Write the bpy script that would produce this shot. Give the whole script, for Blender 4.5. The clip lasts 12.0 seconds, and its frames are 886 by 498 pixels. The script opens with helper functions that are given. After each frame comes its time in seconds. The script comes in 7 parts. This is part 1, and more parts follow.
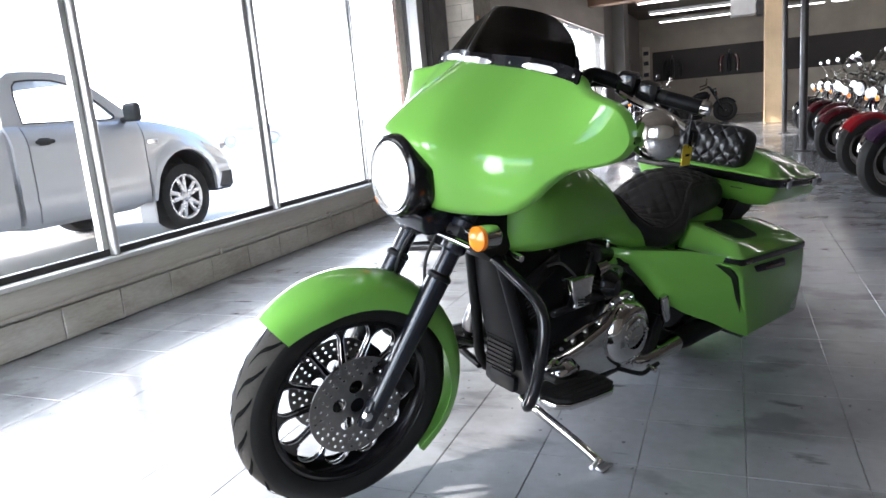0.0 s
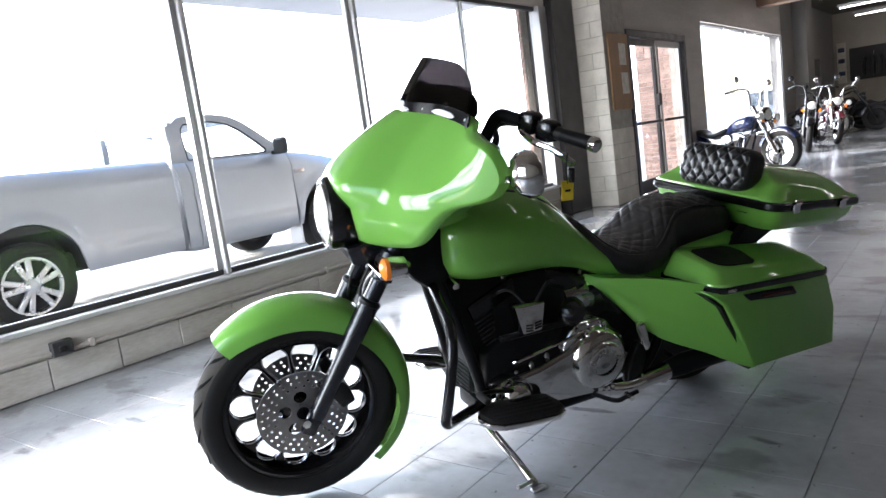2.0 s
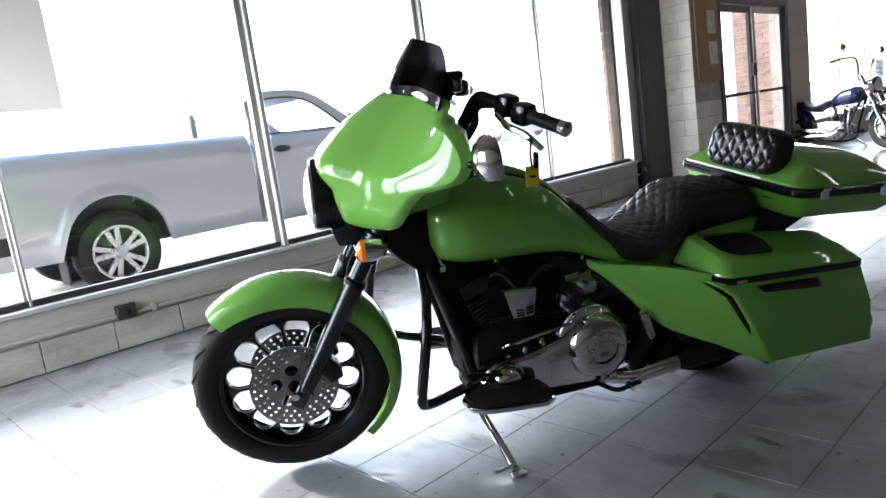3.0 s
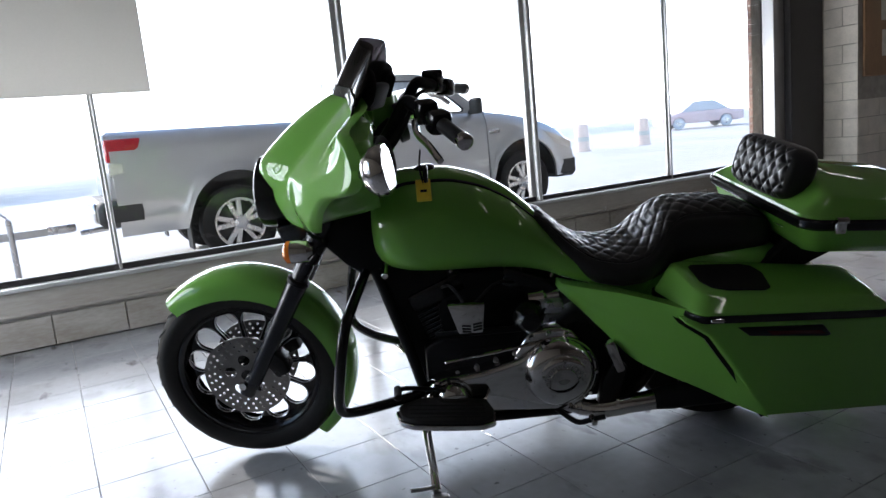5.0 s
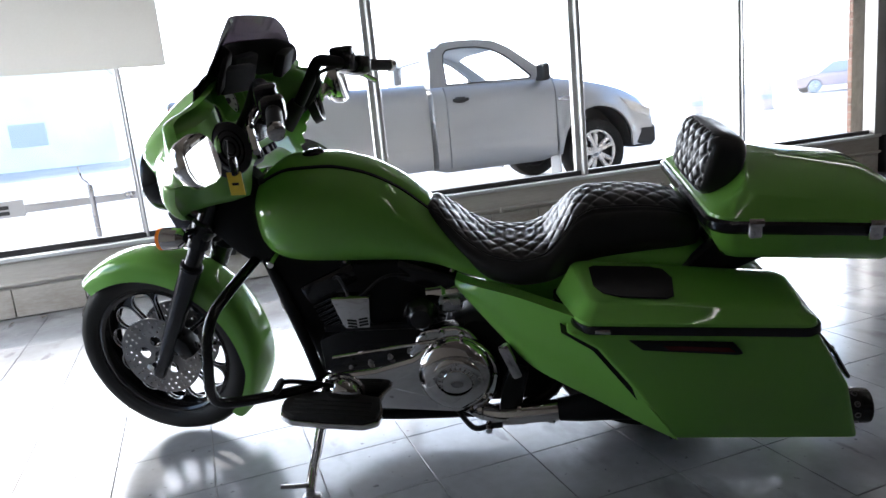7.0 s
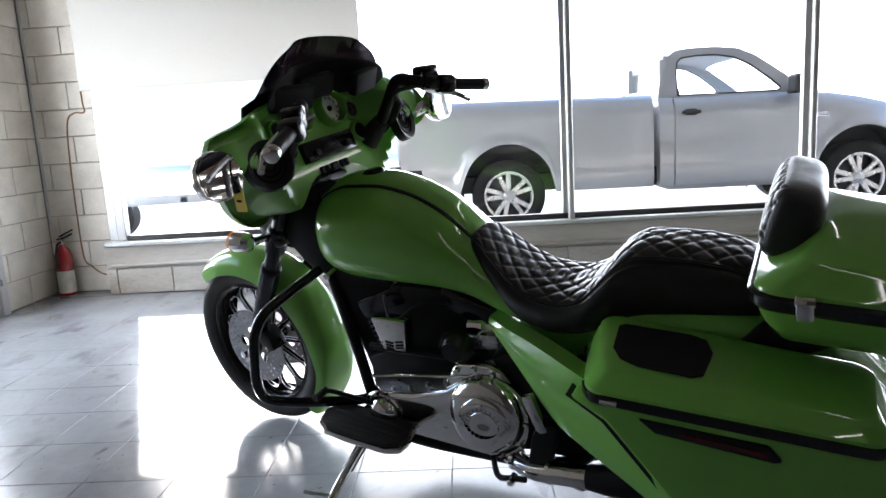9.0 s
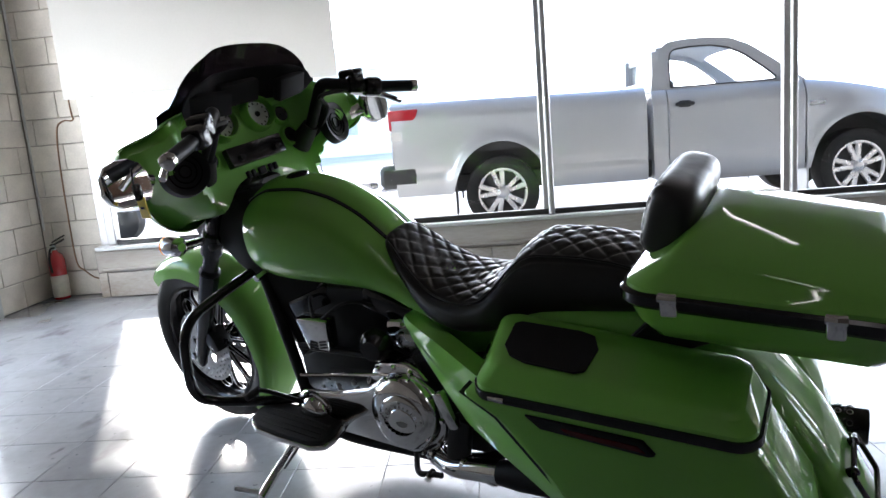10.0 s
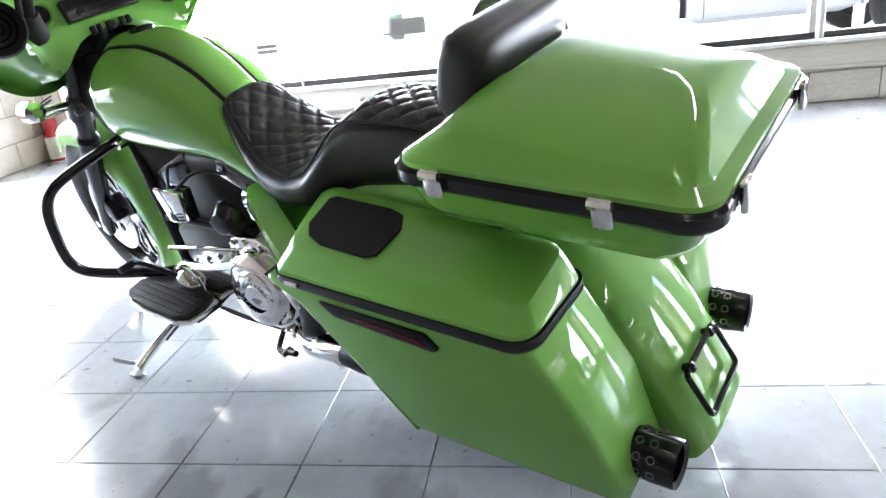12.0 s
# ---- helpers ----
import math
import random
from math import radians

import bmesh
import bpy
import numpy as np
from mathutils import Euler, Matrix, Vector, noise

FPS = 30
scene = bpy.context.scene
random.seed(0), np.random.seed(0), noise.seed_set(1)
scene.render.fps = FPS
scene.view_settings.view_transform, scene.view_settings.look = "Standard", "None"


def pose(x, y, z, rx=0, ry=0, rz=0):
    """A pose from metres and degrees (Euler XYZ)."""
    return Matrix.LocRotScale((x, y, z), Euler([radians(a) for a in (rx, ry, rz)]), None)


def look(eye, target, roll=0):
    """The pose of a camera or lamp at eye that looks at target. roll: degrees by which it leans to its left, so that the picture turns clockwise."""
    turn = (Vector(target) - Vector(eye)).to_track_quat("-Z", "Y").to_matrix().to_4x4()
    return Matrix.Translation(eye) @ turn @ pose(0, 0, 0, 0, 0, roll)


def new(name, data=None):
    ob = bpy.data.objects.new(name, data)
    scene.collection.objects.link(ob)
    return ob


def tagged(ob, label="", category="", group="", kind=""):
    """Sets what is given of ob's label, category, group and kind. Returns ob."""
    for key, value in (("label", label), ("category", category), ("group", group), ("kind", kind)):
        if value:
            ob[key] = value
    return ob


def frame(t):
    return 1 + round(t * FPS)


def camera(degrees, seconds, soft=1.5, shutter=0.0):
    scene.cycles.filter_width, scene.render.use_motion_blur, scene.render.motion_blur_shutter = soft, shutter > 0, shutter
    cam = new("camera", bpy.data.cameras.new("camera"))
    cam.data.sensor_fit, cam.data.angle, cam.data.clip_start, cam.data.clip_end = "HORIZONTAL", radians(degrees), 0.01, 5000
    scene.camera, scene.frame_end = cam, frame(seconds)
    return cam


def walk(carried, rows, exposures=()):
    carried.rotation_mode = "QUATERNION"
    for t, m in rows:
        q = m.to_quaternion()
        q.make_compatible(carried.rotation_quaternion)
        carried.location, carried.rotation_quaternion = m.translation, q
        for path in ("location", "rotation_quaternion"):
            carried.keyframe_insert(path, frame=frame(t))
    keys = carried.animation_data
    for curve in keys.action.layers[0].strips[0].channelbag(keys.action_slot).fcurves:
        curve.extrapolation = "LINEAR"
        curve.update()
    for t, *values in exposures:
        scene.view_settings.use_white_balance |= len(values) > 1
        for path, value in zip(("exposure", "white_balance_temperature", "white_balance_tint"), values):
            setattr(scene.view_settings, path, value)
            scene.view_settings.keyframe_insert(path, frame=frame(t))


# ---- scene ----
cam = camera(65.0, 12.0)
METRES, EYE, TILT, LEAN, TURN = 4.16, 1.123, 0.0, 0.0, 23.0
ROWS = [
    (0.0, 0.0, 0.0, 0.0, -1.01, -11.54, 4.98),
    (0.5, 0.0477, -0.0079, -0.0012, 0.52, -11.16, 6.0),
    (1.0, 0.0891, -0.0097, -0.0, 5.03, -10.98, 7.03),
    (1.5, 0.1407, -0.0166, -0.0011, 9.15, -9.92, 7.76),
    (2.0, 0.1885, -0.023, -0.0018, 14.2, -8.61, 7.66),
    (2.5, 0.233, -0.0101, -0.0067, 17.08, -8.7, 7.48),
    (3.0, 0.2698, 0.0049, -0.0054, 22.48, -9.8, 7.66),
    (5.0, 0.405, 0.1088, -0.0087, 36.85, -9.6, 5.42),
    (5.5, 0.4392, 0.1381, -0.0081, 40.64, -9.24, 5.19),
    (6.0, 0.4625, 0.1689, -0.0104, 42.25, -9.59, 5.29),
    (6.5, 0.4831, 0.2101, -0.0101, 44.17, -10.78, 5.44),
    (7.0, 0.5065, 0.2479, -0.011, 46.73, -11.6, 5.54),
    (7.5, 0.5368, 0.2853, -0.0076, 57.6, -11.04, 4.56),
    (9.5, 0.5818, 0.4266, -0.0073, 70.18, -9.57, 4.13),
    (10.0, 0.5986, 0.4564, -0.0092, 70.61, -9.87, 4.65),
    (10.5, 0.599, 0.4935, -0.0138, 69.28, -11.98, 5.35),
    (11.0, 0.597, 0.5274, -0.017, 69.45, -14.6, 5.32),
    (11.5, 0.5951, 0.5612, -0.0229, 71.02, -17.8, 6.16),
    (12.0, 0.5916, 0.6007, -0.0243, 75.64, -21.41, 6.35),
]
EXPOSURES = [(t, e, 6300, 14) for t, e in ((0.0, 3.05), (1.5, 3.05), (3.0, 2.8), (5.0, 2.0), (6.0, 2.05), (7.0, 2.5), (7.5, 2.75), (9.5, 2.75), (10.5, 3.1), (11.0, 3.75), (11.5, 4.35), (12.0, 4.75))]
EDGES = [
    (3.2, look((1.081, 0.499, 1.096), (-0.407, 1.794, 0.768), -7.4)),
    (4.8, look((1.374, 1.034, 1.108), (-0.339, 2.010, 0.773), -5.4)),
    (7.7, look((1.597, 2.030, 1.088), (-0.356, 2.242, 0.713), -4.6)),
    (9.3, look((1.529, 2.511, 1.092), (-0.439, 2.393, 0.759), -3.7)),
]
walk(cam, sorted(EDGES + [(t, pose(0, 0, EYE, TILT, LEAN, TURN) @ pose(METRES * x, METRES * y, METRES * z, 90 + pitch, roll, yaw)) for t, x, y, z, yaw, pitch, roll in ROWS], key=lambda row: row[0]), EXPOSURES)

# ---- light ----
SUN_TO = Vector((1.0, 0.48, -0.56)).normalized()   # the way the sunlight travels
world = bpy.data.worlds.new("sky")
scene.world = world
world.use_nodes = True
wt = world.node_tree
wt.nodes.clear()
sky = wt.nodes.new("ShaderNodeTexSky")
sky.sky_type = 'NISHITA'
sky.sun_disc = False
sky.sun_elevation = math.asin(-SUN_TO.z)
sky.sun_rotation = math.atan2(-SUN_TO.x, -SUN_TO.y)
sky.air_density, sky.dust_density = 1.0, 1.0
bgn = wt.nodes.new("ShaderNodeBackground")
bgn.inputs["Strength"].default_value = 0.15
outn = wt.nodes.new("ShaderNodeOutputWorld")
wt.links.new(sky.outputs[0], bgn.inputs["Color"])
wt.links.new(bgn.outputs[0], outn.inputs["Surface"])
sun_data = bpy.data.lights.new("sun", 'SUN')
sun_data.energy, sun_data.angle, sun_data.color = 1.35, radians(0.6), (1.0, 0.95, 0.86)
sun = new("sun", sun_data)
sun.matrix_world = look((-20, -8, 15), Vector((-20, -8, 15)) + SUN_TO)


def window_light(name, at, size_y, size_z, watts):
    """The sky's light, in a window's opening."""
    d = bpy.data.lights.new(name, 'AREA')
    d.shape, d.size, d.size_y, d.energy, d.color = 'RECTANGLE', size_y, size_z, watts, (0.93, 0.97, 1.0)
    ob = new(name, d)
    ob.matrix_world = look(at, Vector(at) + Vector((1, 0, -0.15)))
    return ob


window_light("window_light", (-3.72, 3.9, 1.15), 8.2, 1.4, 30)
window_light("window_light", (-3.25, 16.1, 1.55), 6.2, 2.1, 48)
south_light = window_light("window_light", (-2.2, -1.0, 1.5), 1.4, 2.1, 20)
south_light.matrix_world = look((-2.2, -1.02, 1.5), (-2.1, 1.0, 1.3))

# ---- materials ----
def mat(name, col, rough=0.5, metal=0.0, var=0.15, scale=6.0, fine=90.0, bump=0.0, rvar=0.1, coat=0.0, col2=None, dist=0.002, spec=0.5, stretch=(1, 1, 1), placed=False):
    """A procedural surface: colour that varies at a broad and a fine scale, uneven gloss and fine relief."""
    m = bpy.data.materials.new(name)
    m.use_nodes = True
    nt = m.node_tree
    b = nt.nodes["Principled BSDF"]
    tc = nt.nodes.new("ShaderNodeTexCoord")
    mp = nt.nodes.new("ShaderNodeMapping")
    mp.inputs["Scale"].default_value = stretch
    geo = nt.nodes.new("ShaderNodeNewGeometry")
    nt.links.new(geo.outputs["Position"] if placed else tc.outputs["Object"], mp.inputs["Vector"])
    n1 = nt.nodes.new("ShaderNodeTexNoise")
    n1.inputs["Scale"].default_value, n1.inputs["Detail"].default_value = scale, 4.0
    n2 = nt.nodes.new("ShaderNodeTexNoise")
    n2.inputs["Scale"].default_value, n2.inputs["Detail"].default_value = fine, 3.0
    for n in (n1, n2):
        nt.links.new(mp.outputs[0], n.inputs["Vector"])
    info = nt.nodes.new("ShaderNodeObjectInfo")
    mixf = nt.nodes.new("ShaderNodeMath")
    mixf.operation = 'MULTIPLY_ADD'
    nt.links.new(n2.outputs["Fac"], mixf.inputs[0])
    mixf.inputs[1].default_value = 0.4
    nt.links.new(n1.outputs["Fac"], mixf.inputs[2])
    ramp = nt.nodes.new("ShaderNodeMapRange")
    ramp.inputs["From Min"].default_value, ramp.inputs["From Max"].default_value = 0.45, 0.95
    nt.links.new(mixf.outputs[0], ramp.inputs["Value"])
    mix = nt.nodes.new("ShaderNodeMix")
    mix.data_type = 'RGBA'
    lo = col2 or tuple(c * (1 - var) for c in col)
    hi = col if col2 else tuple(min(1, c * (1 + var * 0.6)) for c in col)
    mix.inputs[6].default_value, mix.inputs[7].default_value = (*lo, 1), (*hi, 1)
    nt.links.new(ramp.outputs[0], mix.inputs[0])
    nt.links.new(mix.outputs[2], b.inputs["Base Color"])
    rr = nt.nodes.new("ShaderNodeMapRange")
    rr.inputs["To Min"].default_value, rr.inputs["To Max"].default_value = max(0.0, rough - rvar * rough), min(1, rough + rvar * rough)
    rr.inputs["From Min"].default_value, rr.inputs["From Max"].default_value = 0.3, 0.7
    nt.links.new(n1.outputs["Fac"], rr.inputs["Value"])
    if rvar:
        nt.links.new(rr.outputs[0], b.inputs["Roughness"])
    else:
        b.inputs["Roughness"].default_value = rough
    b.inputs["Metallic"].default_value = metal
    b.inputs["Specular IOR Level"].default_value = spec
    b.inputs["Coat Weight"].default_value = coat
    b.inputs["Coat Roughness"].default_value = 0.03
    if bump:
        bp = nt.nodes.new("ShaderNodeBump")
        bp.inputs["Strength"].default_value, bp.inputs["Distance"].default_value = bump, dist
        nt.links.new(mixf.outputs[0], bp.inputs["Height"])
        nt.links.new(bp.outputs[0], b.inputs["Normal"])
    m["mix"] = mix.name
    return m


def per_piece(m, amount):
    """Lets each piece of a surface be a little lighter or darker."""
    nt = m.node_tree
    b = nt.nodes["Principled BSDF"]
    src = nt.nodes[m["mix"]].outputs[2]
    info = nt.nodes.new("ShaderNodeObjectInfo")
    mr = nt.nodes.new("ShaderNodeMapRange")
    mr.inputs["To Min"].default_value, mr.inputs["To Max"].default_value = 1 - amount, 1 + amount
    nt.links.new(info.outputs["Random"], mr.inputs["Value"])
    hsv = nt.nodes.new("ShaderNodeHueSaturation")
    nt.links.new(mr.outputs[0], hsv.inputs["Value"])
    nt.links.new(src, hsv.inputs["Color"])
    nt.links.new(hsv.outputs[0], b.inputs["Base Color"])
    return m


def scuffed(m):
    """Trodden dirt in drifts and short dark scrapes over a floor."""
    nt = m.node_tree
    b = nt.nodes["Principled BSDF"]
    src = b.inputs["Base Color"].links[0].from_socket
    geo = nt.nodes.new("ShaderNodeNewGeometry")
    for scale, detail, lo, hi, dark, stretch in ((1.1, 9.0, 0.52, 0.66, 0.62, (1, 1, 1)), (4.0, 8.0, 0.58, 0.66, 0.66, (0.6, 1, 1)), (9.0, 4.0, 0.66, 0.72, 0.5, (0.35, 1, 1)), (34.0, 2.0, 0.70, 0.74, 0.5, (1, 1, 1))):
        mp = nt.nodes.new("ShaderNodeMapping")
        mp.inputs["Scale"].default_value = stretch
        mp.inputs["Rotation"].default_value = (0, 0, 0.5)
        nt.links.new(geo.outputs["Position"], mp.inputs["Vector"])
        n = nt.nodes.new("ShaderNodeTexNoise")
        n.inputs["Scale"].default_value, n.inputs["Detail"].default_value = scale, detail
        nt.links.new(mp.outputs[0], n.inputs["Vector"])
        mr = nt.nodes.new("ShaderNodeMapRange")
        mr.inputs["From Min"].default_value, mr.inputs["From Max"].default_value = lo, hi
        mr.inputs["To Min"].default_value, mr.inputs["To Max"].default_value = 1.0, dark
        nt.links.new(n.outputs["Fac"], mr.inputs["Value"])
        mul = nt.nodes.new("ShaderNodeMix")
        mul.data_type, mul.blend_type = 'RGBA', 'MULTIPLY'
        mul.inputs[0].default_value = 1.0
        nt.links.new(src, mul.inputs[6])
        nt.links.new(mr.outputs[0], mul.inputs[7])
        src = mul.outputs[2]
    nt.links.new(src, b.inputs["Base Color"])
    return m


def glass(name, tint=(1, 1, 1), rough=0.0, thin=0.0):
    """Clear glass: mostly straight through, with a gloss that grows at grazing angles."""
    m = bpy.data.materials.new(name)
    m.use_nodes = True
    nt = m.node_tree
    nt.nodes.clear()
    o = nt.nodes.new("ShaderNodeOutputMaterial")
    tr = nt.nodes.new("ShaderNodeBsdfTransparent")
    tr.inputs["Color"].default_value = (*tint, 1)
    gl = nt.nodes.new("ShaderNodeBsdfGlossy")
    gl.inputs["Roughness"].default_value = rough
    lw = nt.nodes.new("ShaderNodeLayerWeight")
    lw.inputs["Blend"].default_value = 0.5
    pw = nt.nodes.new("ShaderNodeMath")
    pw.operation = 'POWER'
    pw.inputs[1].default_value = 5.0
    nt.links.new(lw.outputs["Facing"], pw.inputs[0])
    ad = nt.nodes.new("ShaderNodeMath")
    ad.operation = 'MULTIPLY_ADD'
    ad.inputs[1].default_value, ad.inputs[2].default_value = 0.9, 0.03
    nt.links.new(pw.outputs[0], ad.inputs[0])
    mx = nt.nodes.new("ShaderNodeMixShader")
    nt.links.new(ad.outputs[0], mx.inputs[0])
    nt.links.new(tr.outputs[0], mx.inputs[1])
    nt.links.new(gl.outputs[0], mx.inputs[2])
    nt.links.new(mx.outputs[0], o.inputs["Surface"])
    return m


def glow(name, col, strength):
    m = bpy.data.materials.new(name)
    m.use_nodes = True
    b = m.node_tree.nodes["Principled BSDF"]
    b.inputs["Base Color"].default_value = (*col, 1)
    b.inputs["Emission Color"].default_value = (*col, 1)
    b.inputs["Emission Strength"].default_value = strength
    return m


M = {}
M["green"] = mat("green_paint", (0.150, 0.372, 0.062), 0.5, 0.0, 0.03, 900, 2500, 0.0, 0.0, coat=1.0, spec=0.04)
M["black_gloss"] = mat("black_gloss", (0.006, 0.006, 0.007), 0.16, 0.0, 0.3, 5, 80, 0.0, 0.2, spec=0.4)
M["black_satin"] = mat("black_satin", (0.006, 0.006, 0.007), 0.45, 0.0, 0.3, 8, 120, 0.05, 0.2, spec=0.15)
M["trim_gloss"] = mat("black_trim", (0.004, 0.004, 0.005), 0.22, 0.0, 0.2, 5, 80, 0.0, 0.1, spec=0.15)
M["groove"] = mat("tread_groove", (0.003, 0.003, 0.003), 0.9, 0.0, 0.3, 20, 200, 0.0, 0.1, spec=0.1)
M["black_metal"] = mat("black_metal", (0.006, 0.006, 0.007), 0.36, 0.0, 0.4, 14, 160, 0.1, 0.3, spec=0.3)
M["fork_black"] = mat("fork_black", (0.008, 0.009, 0.013), 0.22, 0.1, 0.2, 4, 90, 0.0, 0.2, spec=0.5)
M["rubber"] = mat("rubber", (0.015, 0.0145, 0.014), 0.72, 0.0, 0.35, 9, 140, 0.25, 0.15, spec=0.3)
M["sidewall"] = mat("sidewall_rubber", (0.010, 0.0095, 0.009), 0.55, 0.0, 0.3, 9, 140, 0.2, 0.15, spec=0.25)
M["tread"] = mat("tread_rubber", (0.040, 0.036, 0.031), 0.8, 0.0, 0.4, 9, 140, 0.25, 0.15, spec=0.2)
M["leather"] = mat("leather", (0.008, 0.008, 0.009), 0.4, 0.0, 0.25, 20, 260, 0.35, 0.2, dist=0.0008, spec=0.45)
M["chrome"] = mat("chrome", (0.66, 0.645, 0.63), 0.06, 1.0, 0.06, 6, 60, 0.0, 0.6)
M["cloth"] = mat("black_fabric", (0.012, 0.012, 0.013), 0.85, 0.0, 0.3, 30, 300, 0.3, 0.1, dist=0.001, spec=0.2)
M["steel"] = mat("steel", (0.48, 0.48, 0.5), 0.3, 1.0, 0.2, 12, 200, 0.05, 0.3)
M["dark_steel"] = mat("dark_steel", (0.20, 0.195, 0.19), 0.36, 1.0, 0.25, 20, 220, 0.05, 0.3)
M["alu"] = mat("aluminium", (0.42, 0.41, 0.40), 0.42, 0.7, 0.15, 3, 90, 0.05, 0.2)
M["orange"] = mat("orange_lens", (0.9, 0.22, 0.02), 0.15, 0.0, 0.1, 30, 300, 0.2, 0.1)
M["red_lens"] = mat("red_lens", (0.45, 0.02, 0.03), 0.15, 0.0, 0.2, 30, 200, 0.1, 0.1)
M["red_dark"] = mat("dark_red_lens", (0.06, 0.006, 0.008), 0.2, 0.0, 0.2, 30, 200, 0.0, 0.1)
M["yellow"] = mat("yellow_tag", (0.75, 0.55, 0.03), 0.5, 0.0, 0.15, 20, 100, 0.0, 0.1)
M["smoke"] = glass("smoked_plastic", (0.085, 0.075, 0.08))
M["glass"] = glass("clear_glass", (0.97, 0.98, 0.98))
M["car_glass"] = mat("car_glass", (0.07, 0.085, 0.09), 0.04, 0.0, 0.2, 2, 20, 0.0, 0.3, spec=0.9)
M["lens"] = mat("lamp_lens", (0.78, 0.76, 0.72), 0.08, 0.3, 0.25, 24, 60, 0.1, 0.3, coat=1.0)
M["mirror"] = mat("mirror_glass", (0.9, 0.9, 0.9), 0.02, 1.0, 0.02, 4, 40, 0.0, 0.2)
M["gauge"] = mat("gauge_face", (0.42, 0.42, 0.40), 0.4, 0.0, 0.1, 20, 80, 0.0, 0.1)
M["dark_green"] = mat("dash_green", (0.14, 0.37, 0.055), 0.45, 0.05, 0.04, 900, 2500, 0.0, 0.0, coat=0.7, spec=0.3)
M["tile"] = per_piece(mat("floor_tile", (0.275, 0.287, 0.305), 0.18, 0.0, 0.10, 1.3, 24, 0.05, 0.4, col2=(0.205, 0.21, 0.218), dist=0.001, placed=True), 0.03)
scuffed(M["tile"])
M["slab"] = mat("tile_joint", (0.23, 0.225, 0.22), 0.7, 0.0, 0.3, 8, 60, 0.1)
M["block"] = per_piece(mat("painted_block", (0.68, 0.63, 0.555), 0.65, 0.0, 0.2, 5, 70, 0.5, 0.15, dist=0.004, placed=True), 0.06)
M["mortar"] = mat("mortar", (0.36, 0.33, 0.29), 0.85, 0.0, 0.25, 12, 80, 0.4)
M["curb"] = mat("painted_concrete", (0.46, 0.43, 0.385), 0.6, 0.0, 0.35, 2.2, 35, 0.4, 0.2, col2=(0.31, 0.27, 0.23), dist=0.004, stretch=(1, 0.35, 2.5))
M["curb_block"] = per_piece(mat("stained_curb_block", (0.53, 0.50, 0.45), 0.62, 0.0, 0.3, 4.5, 45, 0.6, 0.2, col2=(0.31, 0.265, 0.215), dist=0.004, stretch=(1, 0.5, 1.6), placed=True), 0.03)
M["wall"] = mat("wall_paint", (0.40, 0.36, 0.30), 0.75, 0.0, 0.2, 1.5, 40, 0.15, 0.1)
M["wall_brown"] = mat("brown_wall_paint", (0.095, 0.075, 0.06), 0.7, 0.0, 0.2, 1.5, 40, 0.15, 0.1)
M["wall_grey"] = mat("grey_wall_paint", (0.20, 0.19, 0.18), 0.7, 0.0, 0.2, 1.5, 40, 0.15, 0.1)
M["dark_frame"] = mat("dark_frame", (0.035, 0.032, 0.033), 0.4, 0.3, 0.3, 5, 70, 0.05, 0.3)
M["sill"] = mat("sill_metal", (0.55, 0.55, 0.55), 0.38, 0.5, 0.2, 3, 60, 0.1, 0.3)
M["ceiling"] = mat("ceiling_paint", (0.14, 0.12, 0.10), 0.85, 0.0, 0.3, 1.0, 25, 0.2)
M["beam"] = mat("beam_paint", (0.16, 0.09, 0.055), 0.7, 0.0, 0.3, 2.0, 40, 0.2)
M["column"] = mat("column_paint", (0.52, 0.38, 0.23), 0.65, 0.0, 0.2, 2.0, 40, 0.2)
M["band"] = mat("slat_board", (0.028, 0.024, 0.022), 0.6, 0.0, 0.3, 2.0, 40, 0.1)
M["wood"] = mat("notice_board", (0.30, 0.17, 0.085), 0.55, 0.0, 0.3, 3.0, 60, 0.15, stretch=(1, 1, 0.3))
M["paper"] = mat("paper", (0.62, 0.58, 0.50), 0.7, 0.0, 0.25, 12, 80, 0.0)
M["brick"] = per_piece(mat("red_brick", (0.33, 0.215, 0.175), 0.85, 0.0, 0.35, 9, 90, 0.5, dist=0.004, placed=True), 0.2)
M["silver"] = mat("silver_paint", (0.51, 0.52, 0.53), 0.32, 0.55, 0.03, 700, 2000, 0.0, 0.0, coat=0.7)
M["trim_black"] = mat("black_plastic", (0.03, 0.03, 0.03), 0.6, 0.0, 0.3, 8, 120, 0.2)
M["alloy"] = mat("wheel_alloy", (0.62, 0.62, 0.63), 0.28, 0.8, 0.1, 8, 90, 0.0, 0.2)
M["asphalt"] = mat("parking_concrete", (0.54, 0.52, 0.49), 0.9, 0.0, 0.2, 0.25, 6.0, 0.3, col2=(0.36, 0.35, 0.33))
# near white so the far building sinks into the outdoor glare
M["stucco"] = mat("pale_siding", (0.97, 0.90, 0.78), 0.8, 0.0, 0.15, 0.8, 20, 0.2)
M["panel"] = mat("hanging_panel", (0.40, 0.385, 0.355), 0.7, 0.0, 0.12, 1.2, 60, 0.1)
pnt = M["panel"].node_tree
through_light = pnt.nodes.new("ShaderNodeBsdfTranslucent")
through_light.inputs["Color"].default_value = (0.72, 0.70, 0.66, 1)
sheet_mix = pnt.nodes.new("ShaderNodeMixShader")
sheet_mix.inputs[0].default_value = 0.43
pnt.links.new(pnt.nodes["Principled BSDF"].outputs[0], sheet_mix.inputs[1])
pnt.links.new(through_light.outputs[0], sheet_mix.inputs[2])
